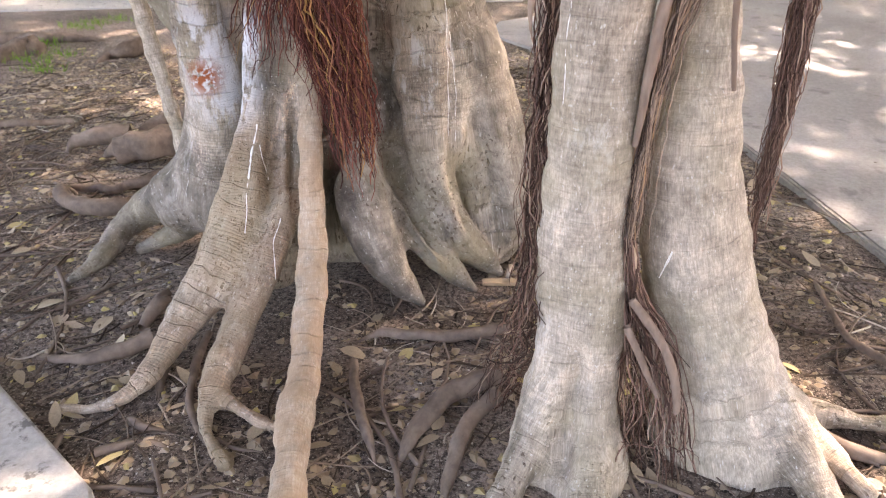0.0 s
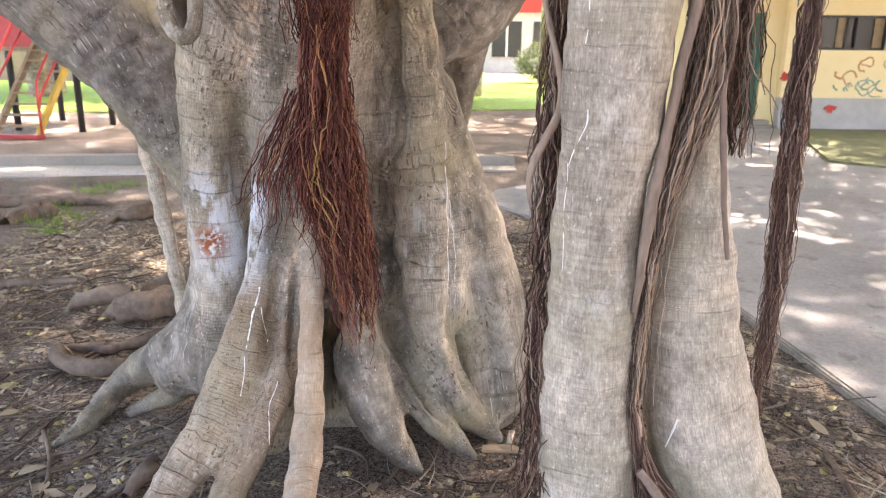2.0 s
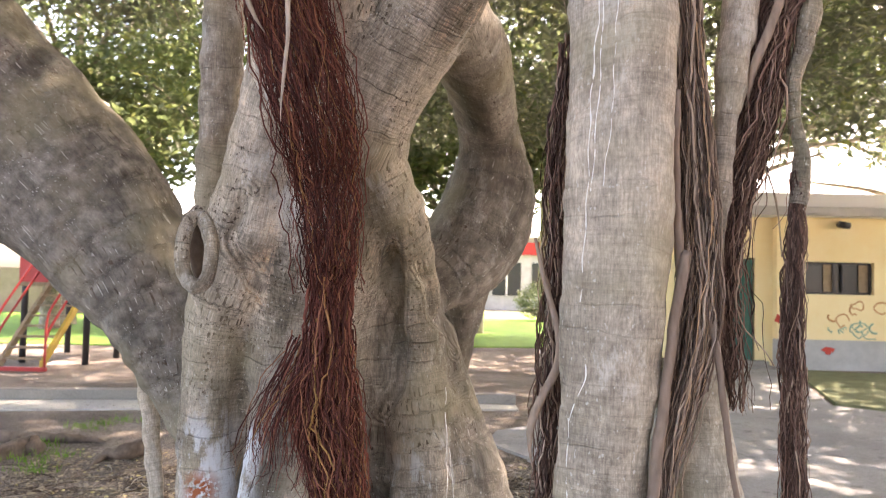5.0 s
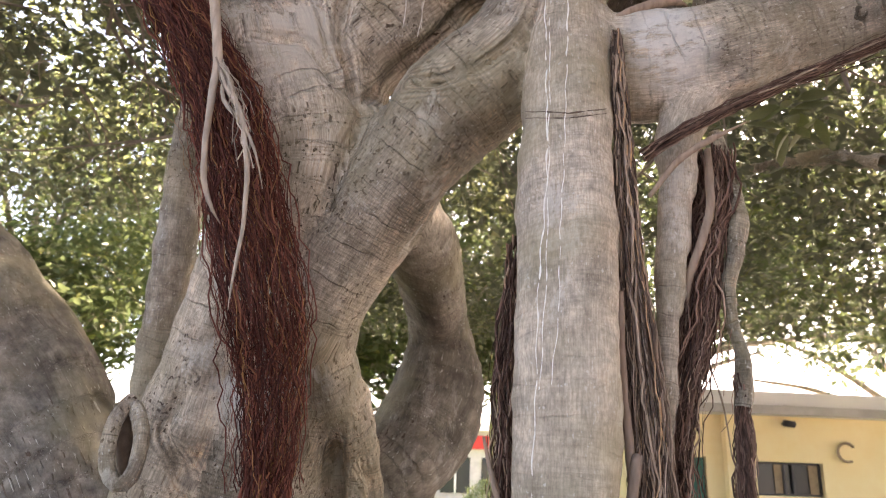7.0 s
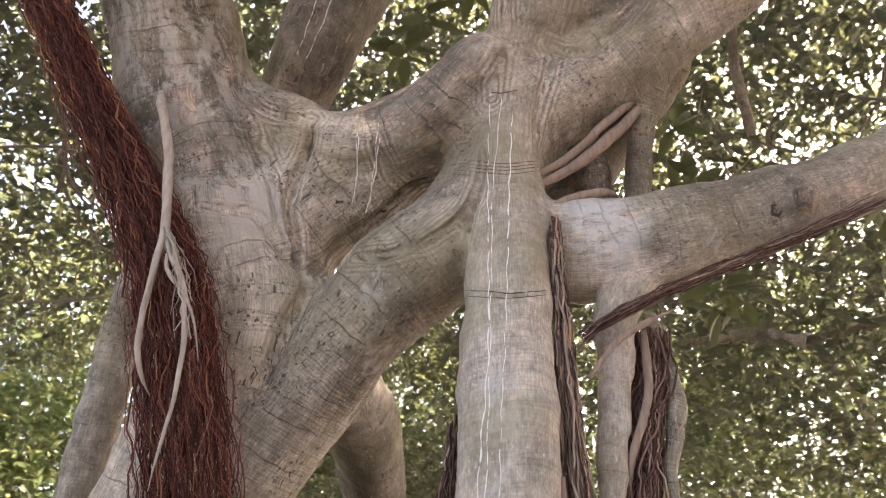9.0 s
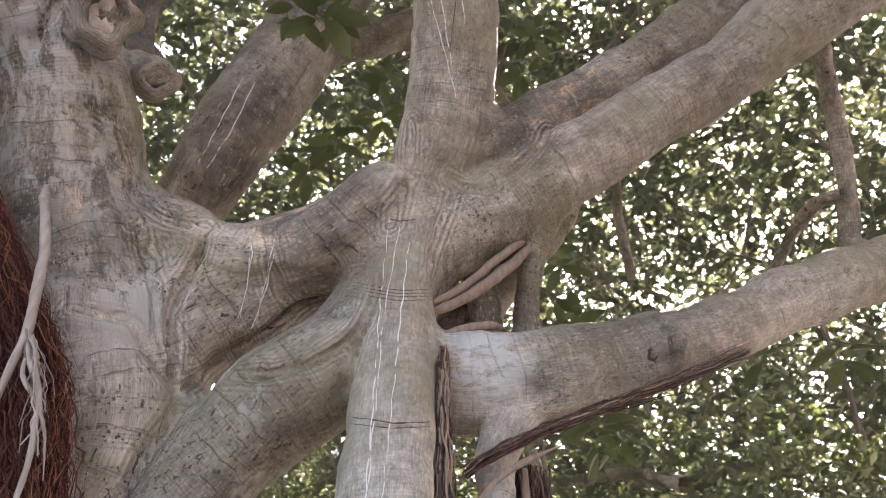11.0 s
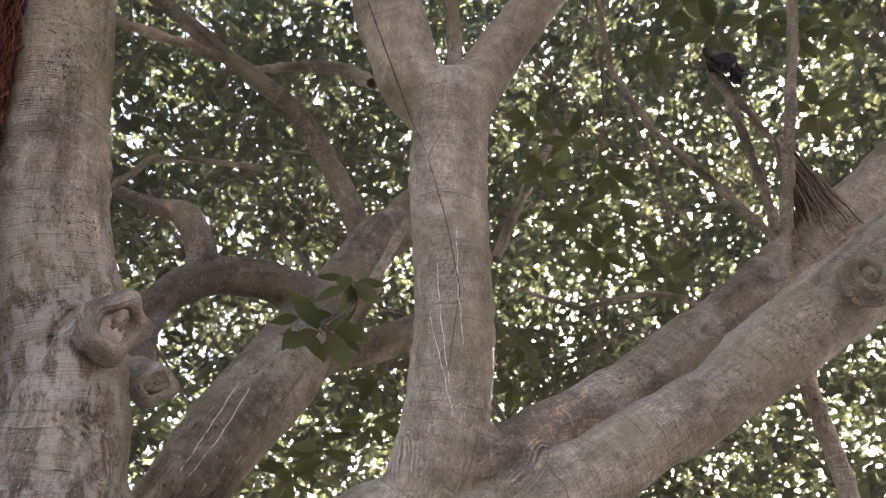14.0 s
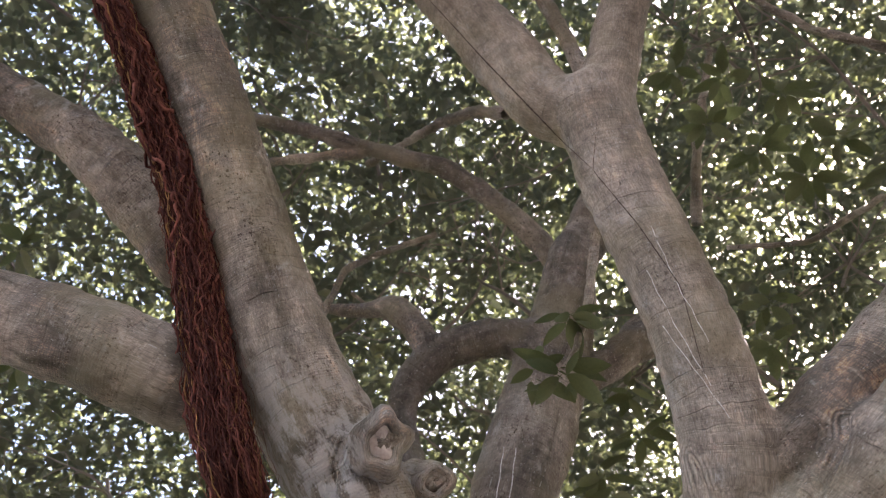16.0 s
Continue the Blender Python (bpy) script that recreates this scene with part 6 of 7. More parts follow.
# ---------------------------------------------------------------- ground
def ground_sheet():
    """One sheet of soil, fine near the tree and coarse to the horizon."""
    def line(fine, step, edge):
        inner = np.arange(-fine, fine + step / 2, step)
        outer = fine + np.cumsum(step * 1.25 ** np.arange(1, 60))
        outer = outer[outer < edge]
        return np.r_[-outer[::-1], inner, outer, edge] if outer[-1] < edge else np.r_[-outer[::-1], inner, outer]
    x = line(2.6, 0.03, 900.0)
    y = line(2.4, 0.03, 900.0) + 2.2
    gx, gy = np.meshgrid(x, y, indexing="ij")
    p = np.stack([gx.ravel(), gy.ravel(), np.zeros(gx.size)], 1)
    fade = np.exp(-((np.hypot(p[:, 0], p[:, 1] - 2.4) / 4.5) ** 4))
    p[:, 2] = fade * (lumps(p, ((0.9, 0.012), (0.3, 0.006), (0.1, 0.003)), 7)) - 0.012
    ny = len(y)
    i, j = np.meshgrid(np.arange(len(x) - 1), np.arange(ny - 1), indexing="ij")
    a = (i * ny + j).ravel()
    return mesh_from("ground", p, np.stack([a, a + ny, a + ny + 1, a + 1], 1), SOIL)


put("ground", ground_sheet(), None, "bare brown soil strewn with dry leaves and twigs", "ground", "structure")


def slab_from(name, outline, z0, z1, material, label, category, parent=None, bevel=0.01):
    bm = bmesh.new()
    low = [bm.verts.new((x, y, z0)) for x, y in outline]
    face = bm.faces.new(low)
    made = bmesh.ops.extrude_face_region(bm, geom=[face])
    top = [v for v in made["geom"] if isinstance(v, bmesh.types.BMVert)]
    for v in top:
        v.co.z = z1
    bmesh.ops.recalc_face_normals(bm, faces=bm.faces)
    edges = [e for e in bm.edges if all(abs(v.co.z - z1) < 1e-6 for v in e.verts)]
    if bevel:
        bmesh.ops.bevel(bm, geom=edges, offset=bevel, segments=2, affect="EDGES")
    ob = part(name, bm, material, parent)
    return tagged(ob, label, category, kind="structure")


slab_from("pavement", [(2.03, -6), (2.03, 2.9), (1.90, 4.4), (0.85, 6.9), (0.45, 7.6), (0.6, 8.2), (3.2, 10.2), (4.2, 12.6), (5.2, 15.9), (7.0, 15.9), (6.9, 14.4), (5.6, 10.5), (7.5, 8.9), (16, 3.0), (16, -6)],
          -0.2, 0.012, PAVING, "grey worn concrete paving with dappled shade", "paving")
slab_from("pavement_edging", [(1.99, -6), (1.99, 2.9), (1.86, 4.42), (0.80, 6.9), (0.83, 6.92), (1.895, 4.43), (2.025, 2.9), (2.025, -6)], -0.2, 0.02, KERB, "narrow concrete edging strip along the paving", "kerb")
slab_from("slab", [(-3.2, 3.0), (-1.50, 1.93), (-0.98, 1.46), (-0.6, 0.6), (-3.2, -2)], -0.2, 0.05, SLAB, "pale spotted concrete slab at the edge of the soil", "slab")
slab_from("path", [(-30, 5.6), (-5.5, 8.75), (-3.0, 9.2), (1.0, 9.6), (1.0, 10.0), (-3.8, 9.75), (-6, 9.5), (-30, 7)], -0.2, 0.006, SLAB, "pale paved path beside the kerb", "path")
slab_from("kerb", [(-30, 7.0), (-6, 9.52), (-3.8, 9.77), (1.0, 10.02), (1.0, 10.2), (-3.85, 9.98), (-6.05, 9.72), (-30, 7.3)], -0.2, 0.13, KERB, "low weathered stone kerb", "kerb")
slab_from("grass", [(-60, 17.5), (-8, 17.2), (2.0, 19.0), (4.6, 19.5), (4.6, 42), (-60, 42)], -0.2, 0.01, GRASS, "bright sunlit lawn", "lawn", None, 0)
slab_from("verge", [(5.7, 10.6), (6.95, 14.3), (7.2, 14.9), (16, 12.6), (16, 4.5), (7.6, 9.0)], -0.2, 0.03, DULL_GRASS, "narrow worn strip of dull grass before the house", "verge", None, 0)


# ---------------------------------------------------------------- the yellow house
def house():
    h = base("house", 9.5, 15.5, 0, "single-storey yellow plastered house with a flat white roof edge", "house")
    x0, x1, ground_z = 5.2, 24.0, -0.2
    # front wall round a door and a window
    box_part("wall", h, YELLOW, x0, 6.0, 15.5, 15.75, ground_z, 3.2)
    box_part("wall", h, YELLOW, 6.0, 6.62, 15.5, 15.75, 2.32, 3.2)
    box_part("wall", h, YELLOW, 6.62, 7.0, 15.5, 15.75, ground_z, 3.2)
    box_part("wall", h, YELLOW, 7.0, 7.6, 15.3, 15.7, 0.62, 3.2)
    box_part("wall", h, YELLOW, 7.6, 9.05, 15.3, 15.7, 0.62, 1.58)
    box_part("wall", h, YELLOW, 7.6, 9.05, 15.3, 15.7, 2.26, 3.2)
    box_part("wall", h, YELLOW, 9.05, x1, 15.3, 15.7, 0.62, 3.2)
    box_part("plinth", h, GREY_PLASTER, 7.0, x1, 15.26, 15.7, ground_z - 0.2, 0.62, 0.01, "stained pale grey plinth")
    box_part("wall", h, YELLOW, x0, x1, 21.0, 21.25, ground_z, 3.2)
    box_part("wall", h, YELLOW, x0, x0 + 0.25, 15.75, 21.0, ground_z, 3.2)
    box_part("wall", h, YELLOW, x1 - 0.25, x1, 15.75, 21.0, ground_z, 3.2)
    roof = box_part("roof", h, WHITE, x0 - 0.3, x1 + 0.3, 15.0, 21.5, 3.34, 3.68, 0.02, "pale flat roof edge")
    box_part("gutter", h, GREY_PLASTER, x0 - 0.35, x1 + 0.3, 14.85, 15.0, 3.2, 3.38, 0.03, "grey gutter")
    box_part("soffit", h, WHITE, x0 - 0.3, x1 + 0.3, 15.0, 21.5, 3.2, 3.336, 0)
    door = box_part("door", h, GREEN_PAINT, 6.02, 6.60, 15.56, 15.62, 0.1, 2.30, 0.01, "dark green metal door")
    for k in range(5):
        box_part("bar", door, GREEN_PAINT, 6.06 + 0.12 * k, 6.085 + 0.12 * k, 15.53, 15.556, 0.2, 2.2)
    box_part("doorstep", h, KERB, 5.8, 6.9, 15.0, 15.5, -0.2, 0.06, 0.01, "grey stone step")
    box_part("doorstep", h, KERB, 5.9, 6.8, 15.2, 15.5, 0.06, 0.15, 0.01, "grey stone step")
    w = box_part("window", h, DARK_METAL, 7.6, 9.05, 15.42, 15.46, 2.21, 2.26, 0, "sliding window with a dark frame, half open")
    for a, b in ((1.58, 1.63),):
        box_part("frame", w, DARK_METAL, 7.6, 9.05, 15.42, 15.46, a, b)
    for a in (7.6, 8.22, 8.42, 9.0):
        box_part("frame", w, DARK_METAL, a, a + 0.05, 15.40, 15.46, 1.63, 2.21)
    box_part("pane", w, WOOD, 8.05, 8.22, 15.44, 15.45, 1.63, 2.21, 0, "dull pane")
    box_part("pane", w, WOOD, 8.80, 9.0, 15.44, 15.45, 1.63, 2.21, 0, "dull pane")
    box_part("pane", w, GLASS_DARK, 7.65, 9.0, 15.47, 15.48, 1.63, 2.21, 0, "dark glass")
    lamp = rod("lamp", h, DARK_METAL, (8.3, 15.30, 3.05), (8.3, 15.1, 3.05), 0.05, "small dark wall lamp")
    rod("lamp_head", lamp, DARK_METAL, (8.2, 15.1, 3.05), (8.42, 15.1, 3.02), 0.07)
    hook = [(9.55 + 0.2 * math.cos(a), 15.2, 2.5 + 0.2 * math.sin(a), 0.03) for a in np.linspace(0.6, 5.2, 9)]
    q = smooth_path(hook, 0.05, 1)
    v, f = tube_arrays(q, 6)
    put("bracket", mesh_from("bracket", v, f, WOOD), h, "rusty curved bracket on the wall")
    return h


house()


def graffiti():
    """Faded loops and blots sprayed on the plaster."""
    g = base("graffiti", 8.5, 15.29, 1.0, "faded red and turquoise spray-paint scribbles on the wall", "graffiti")
    rng = np.random.RandomState(5)
    red = plain_material("spray_red", (0.55, 0.08, 0.06), 0.8, 0, 0.6, 12)
    pink = plain_material("spray_pink", (0.62, 0.33, 0.16), 0.8, 0, 0.6, 12)
    teal = plain_material("spray_teal", (0.27, 0.42, 0.33), 0.8, 0, 0.6, 12)
    for k in range(26):
        x, z = rng.uniform(7.9, 11.5), rng.uniform(0.85, 1.42)
        if k % 3 == 1:
            x, z = rng.uniform(8.1, 9.2), rng.uniform(0.78, 1.0)
        a = np.linspace(rng.uniform(0, 3), rng.uniform(4, 7), 9)
        s = rng.uniform(0.06, 0.2)
        q = np.stack([x + s * np.cos(a), np.full(9, 15.292), z + 0.7 * s * np.sin(a) + rng.normal(0, 0.02, 9), np.full(9, rng.uniform(0.01, 0.022))], 1)
        v, f = tube_arrays(q, 4)
        v[:, 1] = 15.297 + (v[:, 1] - 15.292) * 0.1
        put("stroke", mesh_from("stroke", v, f, (pink, teal, red)[k % 3 if k % 6 else 0]), g)
    for x, z, s in ((7.07, 1.05, 0.10), (8.05, 0.42, 0.10), (7.25, 1.0, 0.05)):
        bm = bmesh.new()
        bmesh.ops.create_circle(bm, cap_ends=True, segments=14, radius=s, matrix=Matrix.LocRotScale((x, 15.25 if z < 0.6 else 15.294, z), Euler((radians(90), 0, 0)), (1.3, 0.8, 1)))
        for vert in bm.verts:
            vert.co.x += rng.normal(0, 0.02)
            vert.co.z += rng.normal(0, 0.02)
        part("blot", bm, red, g)


graffiti()


# ---------------------------------------------------------------- playground
def climbing_tower():
    t = base("climbing_tower", -7.2, 13.4, 0, "playground tower with red panels, posts and a steep ladder stair", "play tower")
    for x, y in ((-8.03, 15.47), (-6.66, 13.49), (-6.63, 14.7), (-7.9, 13.6)):
        rod("post", t, DARK_METAL, (x, y, -0.1), (x, y, 2.6), 0.06, "dark round post", 10)
    box_part("platform", t, WOOD, -8.0, -6.6, 13.5, 15.4, 1.42, 1.5, 0.01, "wooden platform")
    box_part("panel", t, RED_PAINT, -7.95, -6.7, 13.46, 13.50, 1.5, 2.3, 0.01, "red panel")
    box_part("panel", t, RED_PAINT, -6.66, -6.62, 13.55, 14.65, 1.5, 2.3, 0.01, "red panel")
    # stair from the ground up to the platform
    foot, head = Vector((-7.2, 12.33, 0.0)), Vector((-6.95, 13.45, 1.45))
    for side, m in ((-0.36, WOOD), (0.36, YELLOW_PAINT)):
        bm = bmesh.new()
        a, b = foot + Vector((side, 0, 0)), head + Vector((side, 0, 0))
        for p, q in ((a, b),):
            vs = [bm.verts.new(p + Vector((dx, 0, dz))) for dx, dz in ((-0.03, 0), (0.03, 0), (0.03, 0.16), (-0.03, 0.16))]
            ve = [bm.verts.new(q + Vector((dx, 0, dz))) for dx, dz in ((-0.03, 0), (0.03, 0), (0.03, 0.16), (-0.03, 0.16))]
            for k in range(4):
                bm.faces.new((vs[k], vs[(k + 1) % 4], ve[(k + 1) % 4], ve[k]))
            bm.faces.new(vs[::-1])
            bm.faces.new(ve)
        bmesh.ops.recalc_face_normals(bm, faces=bm.faces)
        part("stringer", bm, m, t, "yellow stringer" if side > 0 else "worn wooden stringer")
    for k in range(8):
        c = foot.lerp(head, (k + 0.6) / 8.2)
        box_part("tread", t, WOOD, c.x - 0.33, c.x + 0.33, c.y - 0.07, c.y + 0.09, c.z + 0.08, c.z + 0.115, 0.005)
    box_part("foot_bar", t, RED_PAINT, foot.x - 0.45, foot.x + 0.45, foot.y - 0.05, foot.y + 0.05, 0.0, 0.07, 0.01, "red foot bar")
    for side in (-0.42, 0.42):
        for lift in (0.62, 0.95):
            q = [(foot.x + side, foot.y, 0.0, 0.022), (foot.x + side, foot.y, lift, 0.022), (head.x + side, head.y, head.z + lift - 0.05, 0.022)]
            v, f = tube_arrays(smooth_path(q, 0.12, 2), 8)
            put("handrail", mesh_from("handrail", v, f, RED_PAINT), t, "red tubular handrail")
    return t


climbing_tower()


# ---------------------------------------------------------------- far things
def far_tree(x, y, height, spread, lean, seed, leaves, label):
    rng = np.random.RandomState(seed)
    t = base("tree", x, y, 0, label, "tree", "trees round the yard")
    paths = [smooth_path([(x, y, -0.1, 0.3), (x + 0.3 * lean, y, height * 0.25, 0.24), (x + lean, y, height * 0.55, 0.16), (x + 1.3 * lean, y, height * 0.9, 0.05)], 0.4, 2)]
    trunk = tubes("trunk", paths, BARK, 10, 0.05)
    put("trunk", trunk, t, "grey trunk")
    for k in range(7):
        a, e = rng.uniform(0, 6.28), rng.uniform(0.1, 0.9)
        s = np.array([x + 0.5 * lean, y, height * rng.uniform(0.28, 0.5)])
        d = np.array([math.cos(a) * math.cos(e), math.sin(a) * math.cos(e), math.sin(e)]) * spread
        put("limb", tubes("limb", [smooth_path([(*s, 0.12), (*(s + 0.5 * d + (0, 0, 0.3)), 0.08), (*(s + d), 0.03)], 0.4, 2)], BARK, 6, 0.05), t)
    def sampler(r, n):
        p = r.normal(0, 1, (n, 3))
        p /= np.linalg.norm(p, axis=1, keepdims=True)
        p *= r.uniform(0.35, 1.0, (n, 1)) ** 0.5
        return np.array([x + lean, y, height * 0.74]) + p * np.array([spread, spread, height * 0.31])
    leaf_mass("crown", clumped(leaves, sampler, seed, 2.0, 0.0), 7, 0.36, LEAF_FAR, t, seed + 1, "uneven crown of olive green leaves", 1.4)
    return t


for k, (x, y, height, spread, lean) in enumerate(((-15, 28, 14, 6.5, 1), (-12.5, 24, 15, 6.5, 0), (-8, 27, 15, 6, 0), (-8.5, 33, 15, 7, 0), (-21, 23, 13, 6.5, 0), (10, 28, 14, 6.5, 0), (4.5, 33, 13, 6, 0), (1.0, 24, 12, 5.5, 0.5), (7.5, 22, 12, 6.0, 0), (12.5, 14.0, 10, 5.0, -1), (16, 22, 12, 6, 0), (-20, 10, 11, 6, 0), (14, 6, 10, 5, 1), (-12, 22, 8, 4.0, 0.3), (-3.5, 29, 12, 5.0, 0), (0.5, 22, 8, 3.2, 0))):
    far_tree(x, y, height, spread, lean, 60 + 3 * k, 1300, "tall leafy tree at the edge of the yard")


def bush(x, y, r, height, seed):
    t = base("bush", x, y, 0, "clipped bright green bush on the lawn's edge", "bush")
    rng = np.random.RandomState(seed)
    stems = [smooth_path([(x, y, -0.05, 0.03), (x + 0.5 * r * math.cos(a), y + 0.5 * r * math.sin(a), height * 0.6, 0.015)], 0.2, 0) for a in np.linspace(0, 5.5, 7)]
    put("stem", tubes("stem", stems, BARK, 5), t, kind="stuff")
    p = rng.normal(0, 1, (900, 3))
    p /= np.linalg.norm(p, axis=1, keepdims=True)
    p *= rng.uniform(0.6, 1, (900, 1)) * np.array([r, r, height * 0.5])
    leaf_mass("crown", p + np.array([x, y, height * 0.52]), 6, 0.12, LEAF_FAR, t, seed, "dense small green leaves", 0.8)


bush(4.3, 33.0, 1.1, 1.7, 71)


def far_building():
    b = base("building", 3.5, 46, 0, "low grey building with a red fascia far behind the lawn", "building")
    box_part("wall", b, GREY_PLASTER, -8, 16, 46, 52, -0.2, 4.6, 0.02)
    box_part("fascia", b, RED_PAINT, -8.1, 16.1, 45.8, 46.0, 3.5, 4.3, 0.02, "red fascia band")
    box_part("roof", b, WHITE, -8.3, 16.3, 45.6, 52.3, 4.6, 5.0, 0.02, "white roof slab")
    for k in range(9):
        w = box_part("window", b, GLASS_DARK, -7 + 2.5 * k, -5.2 + 2.5 * k, 45.93, 45.99, 0.9, 3.0, 0.01, "dark window")
        box_part("frame", w, WHITE, -6.15 + 2.5 * k, -6.05 + 2.5 * k, 45.9, 45.93, 0.9, 3.0)


far_building()


def boundary_wall():
    w = base("garden_wall", -20, 32, 0, "low pinkish boundary wall behind the playground", "wall")
    stone = plain_material("pink_plaster", (0.42, 0.31, 0.25), 0.9, 0, 0.5, 2)
    for k in range(8):
        x = -44 + 5.2 * k
        box_part("panel", w, stone, x, x + 5.0, 31, 31.2, -0.1, 1.9, 0.02)
        box_part("pier", w, stone, x + 5.0, x + 5.2, 30.9, 31.3, -0.1, 2.1, 0.02)


boundary_wall()


# ---------------------------------------------------------------- litter on the soil
GROUND_SKIN = BVHTree.FromObject(bpy.data.objects["ground"], bpy.context.evaluated_depsgraph_get())


def soil_at(x, y):
    hit = GROUND_SKIN.ray_cast((x, y, 1.0), (0, 0, -1))
    return hit[0].z if hit[0] is not None else 0.0


def clear(x, y):
    """True where bare soil lies under the open, with neither wood nor paving over it."""
    hit = SKIN.ray_cast((x, y, 0.6), (0, 0, -1))
    wood = hit[0] is not None and hit[0].z > soil_at(x, y) - 0.01
    paving = x > 1.8 + max(0.0, 4.4 - y) * 0.09 - max(0.0, y - 4.4) * 0.42
    slab = x < -0.95 and y < 1.47 - 0.9 * (x + 0.98)
    return not (wood or paving or slab)


DRY = leaf_material("dry_leaves", (0.26, 0.18, 0.115), (0.43, 0.34, 0.235), (0.56, 0.46, 0.18), 0.1)
YELLOW_LEAF = leaf_material("yellow_leaves", (0.42, 0.31, 0.10), (0.48, 0.39, 0.19), (0.46, 0.36, 0.10), 0.1)
TWIG = root_material("twigs", (0.11, 0.08, 0.06), (0.34, 0.27, 0.21), (0.50, 0.44, 0.36), 0.9)
litter_rng = random.Random(4)


def fallen_leaf(x, y, size, material, turn, mesh):
    ob = new("fallen_leaf", mesh)
    ob.matrix_world = pose(x, y, soil_at(x, y) + 0.012, litter_rng.uniform(-14, 14), litter_rng.uniform(-25, 25), turn) @ Matrix.Scale(size, 4)
    return tagged(ob, "dry yellow fallen leaf lying on the soil" if material is YELLOW_LEAF else "curled dry brown leaf lying on the soil", "leaf", "fallen leaves")


def dry_mesh(material, curl, wide):
    me = leaf_mesh(curl, wide)
    me.materials.clear()
    me.materials.append(material)
    return me


DRY_MESHES = [(m, dry_mesh(m, c, w)) for m in (DRY, YELLOW_LEAF) for c, w in ((0.12, 0.24), (-0.2, 0.2), (0.3, 0.26))]
for x, y, _ in ((-0.13, 2.07, 0.00), (-0.61, 1.71, 0.00), (-0.62, 1.53, 0.00), (-0.03, 1.73, 0.00), (-0.01, 1.70, 0.00), (-1.51, 2.05, -0.00), (-1.16, 1.80, 0.00), (-1.23, 1.81, 0.00), (-0.98, 2.23, 0.00),
             (-0.12, 1.85, 0.00), (-0.36, 1.58, 0.00), (-0.47, 2.93, 0.00), (-1.47, 3.18, 0.00), (-1.19, 2.80, 0.00), (-0.35, 1.71, 0.00), (-0.68, 2.04, 0.00), (-0.64, 2.39, 0.00), (-0.64, 2.09, -0.00), (-1.02, 1.57, 0.00), (-1.10, 1.57, 0.00),
             (0.62, 1.52, 0.00), (0.69, 1.54, 0.00), (0.59, 1.54, 0.00), (-0.39, 2.10, 0.00), (-1.49, 2.39, 0.00), (-1.39, 2.33, 0.00), (1.22, 2.11, 0.00)):
    m, me = DRY_MESHES[litter_rng.choice((0, 1, 2, 3, 4, 5))]
    fallen_leaf(x, y, litter_rng.uniform(0.07, 0.11), m, litter_rng.uniform(0, 360), me)
count = 0
while count < 270:
    x, y = litter_rng.uniform(-3.2, 1.8), litter_rng.uniform(1.4, 6.0)
    if clear(x, y):
        m, me = DRY_MESHES[litter_rng.choice((0, 0, 1, 1, 2, 2, 2, 5))]
        fallen_leaf(x, y, litter_rng.uniform(0.05, 0.11), m, litter_rng.uniform(0, 360), me)
        count += 1


def scatter(count, x0, x1, y0, y1, seed):
    r = random.Random(seed)
    out = []
    while len(out) < count:
        x, y = r.uniform(x0, x1), r.uniform(y0, y1)
        if clear(x, y):
            out.append((x, y, soil_at(x, y)))
    return out


def scattered_twigs(spots, seed, length, thin=0.0012, thick=0.005, material=None, name="twig_litter", label="thin dry twigs and rootlets strewn over soil"):
    r = random.Random(seed)
    paths = []
    for x, y, z in spots:
        a, n = r.uniform(0, 6.28), r.uniform(*length)
        t = r.uniform(thin, thick)
        bend = r.uniform(-1.0, 1.0)
        pts = [(x + n * k * math.cos(a + bend * k), y + n * k * math.sin(a + bend * k), z + t * 0.7 + r.uniform(0, 0.01), t * (1 - 0.4 * k)) for k in (0, 0.35, 0.7, 1.0)]
        paths.append(smooth_path(pts, n / 6, 1))
    tagged(new(name, tubes(name, paths, material or TWIG, 5, 0.1)), label, "twigs", kind="stuff")


scattered_twigs(scatter(230, -3.0, 1.8, 1.4, 4.6, 11), 12, (0.25, 0.8), 0.003, 0.011, ROOT_BARK, "rootlet_litter", "thin grey-brown surface rootlets crossing the soil")
scattered_twigs(scatter(3000, -3.6, 1.8, 1.35, 6.5, 1), 2, (0.05, 0.35))


def chips(name, spots, sizes, material, seed, label, category):
    """Small flat irregular bits in one mesh."""
    rng = np.random.RandomState(seed)
    p = np.array(spots)
    n, k = len(p), 6
    a = np.linspace(0, 2 * np.pi, k, endpoint=False)[None] + rng.uniform(-0.4, 0.4, (n, k))
    s = rng.uniform(*sizes, (n, 1)) * rng.uniform(0.5, 1.3, (n, k))
    ring = np.stack([p[:, 0:1] + s * np.cos(a), p[:, 1:2] + s * np.sin(a), p[:, 2:3] + rng.uniform(0.0, 0.3, (n, k)) * s], -1)
    top = np.stack([p[:, 0], p[:, 1], p[:, 2] + s.mean(1) * 0.7], -1)[:, None]
    v = np.concatenate([ring, top], 1)
    i = np.arange(k)
    f = np.stack([i, (i + 1) % k, np.full(k, k)], 1)[None] + (np.arange(n) * (k + 1))[:, None, None]
    tagged(new(name, mesh_from(name, v.reshape(-1, 3), f.reshape(-1, 3), material, False)), label, category, kind="stuff")


STONE = root_material("stones", (0.28, 0.24, 0.20), (0.45, 0.41, 0.36), (0.62, 0.58, 0.52), 0.9)
chips("gravel", scatter(5000, -3.6, 1.9, 1.3, 6.0, 3), (0.002, 0.008), STONE, 5, "small pale stones scattered over the soil", "gravel")
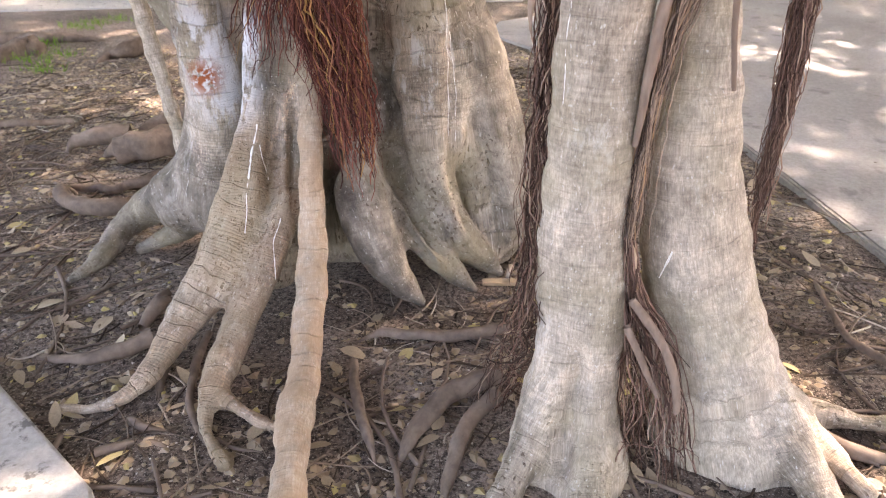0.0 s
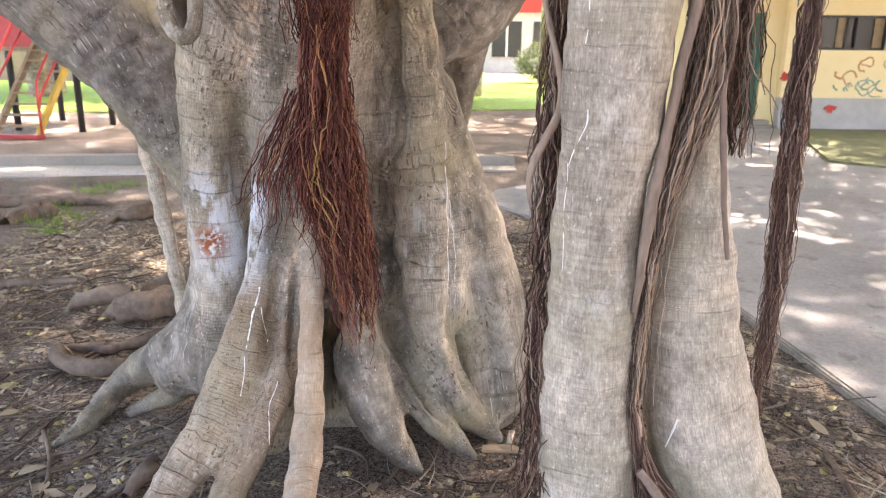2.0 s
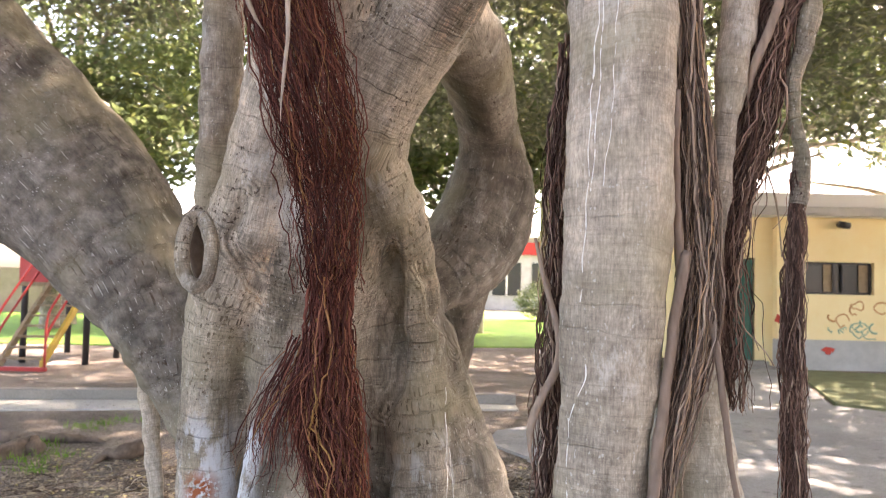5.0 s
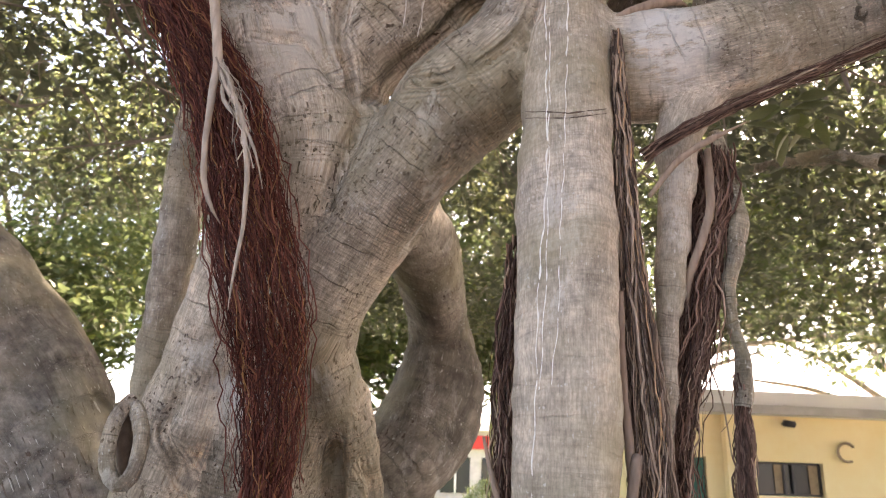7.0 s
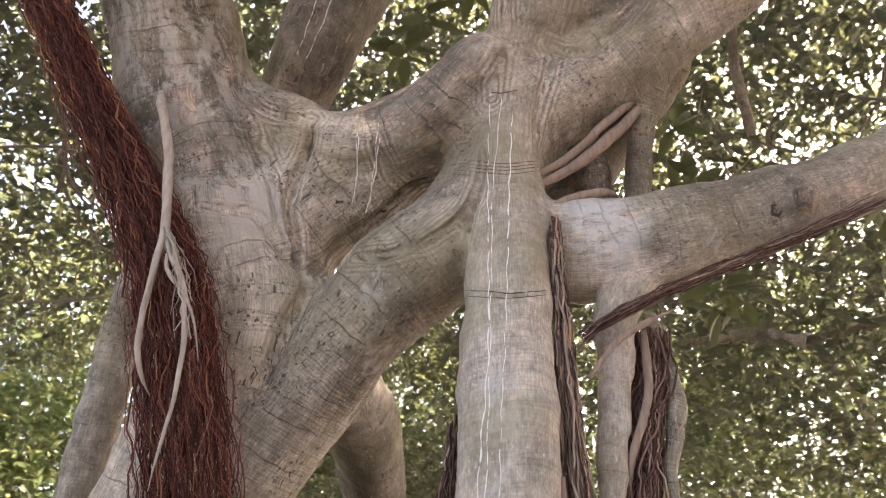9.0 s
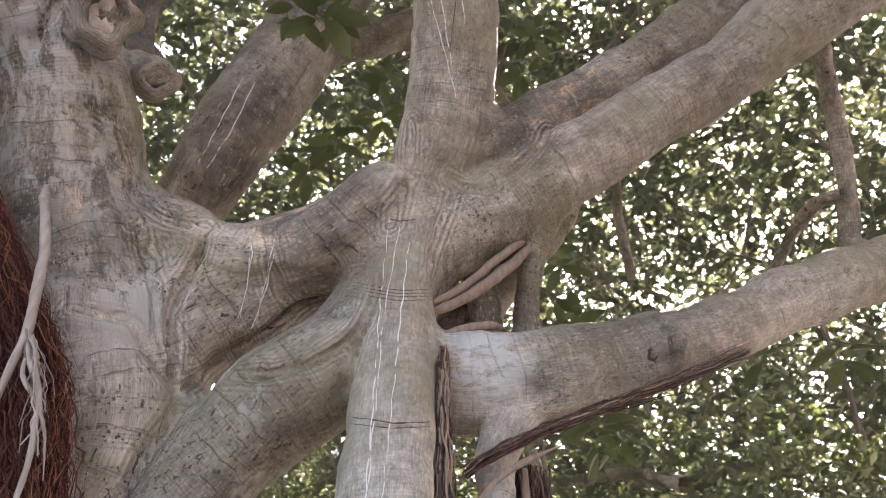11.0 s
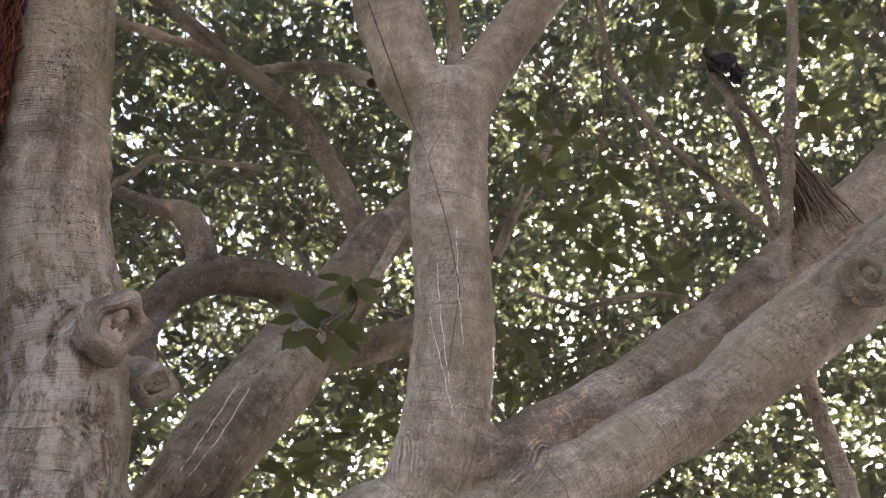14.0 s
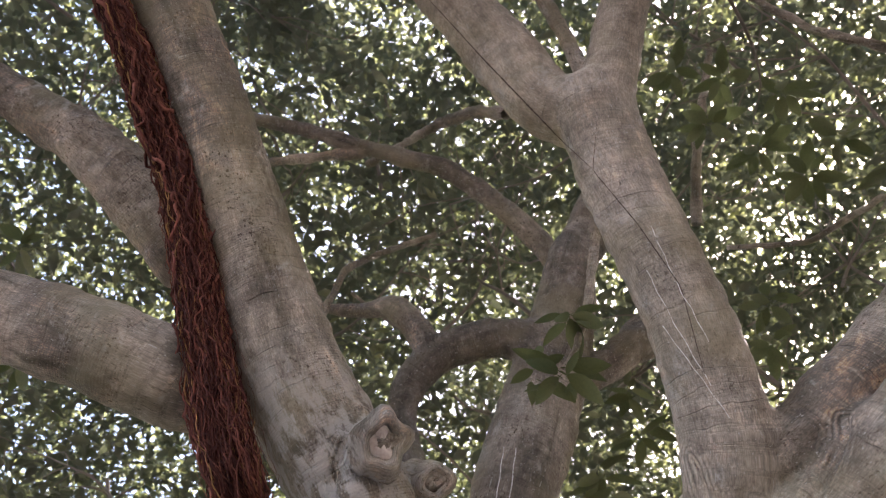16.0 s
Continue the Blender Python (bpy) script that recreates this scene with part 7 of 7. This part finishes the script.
chips("gravel", scatter(60, -2.4, 1.6, 1.4, 4.0, 4), (0.010, 0.018), STONE, 6, "small pale stones scattered over the soil", "gravel")
chips("leaf_crumbs", scatter(8000, -3.6, 1.9, 1.3, 7.0, 5), (0.006, 0.024), DRY, 7, "crumbled dry leaf bits over the soil", "leaf litter")


def plank():
    x, y, _ = (0.24, 2.61, 0.03)
    t = base("plank", x, y, 0.0, "short weathered board lying across the roots", "plank")
    box_part("board", t, WOOD, x - 0.075, x + 0.075, y - 0.02, y + 0.03, 0.022, 0.034, 0.004)
    rod("pipe", t, plain_material("rusty_pipe", (0.42, 0.34, 0.27), 0.6, 0.2, 0.6, 20), (x + 0.035, y + 0.01, 0.050), (x + 0.05, y + 0.06, 0.075), 0.013, "short pale pipe end")


plank()


def grass_tufts(spots, seed):
    """Low tufts of narrow blades."""
    rng = np.random.RandomState(seed)
    v, f = [], []
    for x, y in spots:
        for _ in range(60):
            a, r, tall = rng.uniform(0, 6.28), rng.uniform(0, 0.16), rng.uniform(0.04, 0.11)
            p = np.array([x + r * math.cos(a) * 1.6, y + r * math.sin(a), -0.02])
            lean = np.array([rng.normal(0, 0.4), rng.normal(0, 0.4), 1.0]) * tall
            w = np.array([math.cos(a + 1), math.sin(a + 1), 0]) * 0.004
            n = len(v)
            v += [p - w, p + w, p + 0.6 * lean + 0.7 * w, p + 0.6 * lean - 0.7 * w, p + lean + 0.02 * np.array([math.cos(a), math.sin(a), -0.5])]
            f += [(n, n + 1, n + 2), (n, n + 2, n + 3), (n + 3, n + 2, n + 4)]
    tagged(new("grass", mesh_from("grass", np.array(v), np.array(f), GRASS, False)), "sparse tufts of green grass on bare soil", "grass", kind="stuff")


grass_tufts([(-3.69, 6.46, 0.00)[:2], (-3.56, 6.72, 0.00)[:2], (-3.87, 7.14, 0.00)[:2], (-3.88, 7.90, 0.00)[:2], (-3.80, 8.15, 0.00)[:2], (-3.46, 6.16, 0.00)[:2], (-3.66, 8.35, 0.00)[:2]], 4)


def rag(x, y, z):
    """A crumpled piece of thin plastic hanging over a branch."""
    rng = np.random.RandomState(9)
    n = 11
    a, c = np.meshgrid(np.linspace(-1, 1, n), np.linspace(-1, 1, n), indexing="ij")
    p = np.stack([0.15 * a + 0.03 * c, 0.05 * np.abs(c) ** 1.5, -0.17 * np.abs(c) ** 1.3 + 0.05 * a], -1).reshape(-1, 3)
    p += 0.05 * np.stack([lumps(p, ((0.16, 0.7), (0.07, 0.4)), s) for s in (1, 2, 3)], 1) + rng.normal(0, 0.004, p.shape)
    i, j = np.meshgrid(np.arange(n - 1), np.arange(n - 1), indexing="ij")
    k = (i * n + j).ravel()
    f = np.stack([k, k + n, k + n + 1, k + 1], 1)[rng.uniform(0, 1, len(k)) > 0.08]
    plastic = plain_material("dark_plastic", (0.035, 0.03, 0.038), 0.4, 0, 0.5, 12)
    tagged(new("plastic_rag", mesh_from("plastic_rag", p + np.array([x, y, z]), f, plastic, False)), "torn dark plastic rag caught on a high branch", "rag")


rag(*(2.18, 0.27, 7.10))
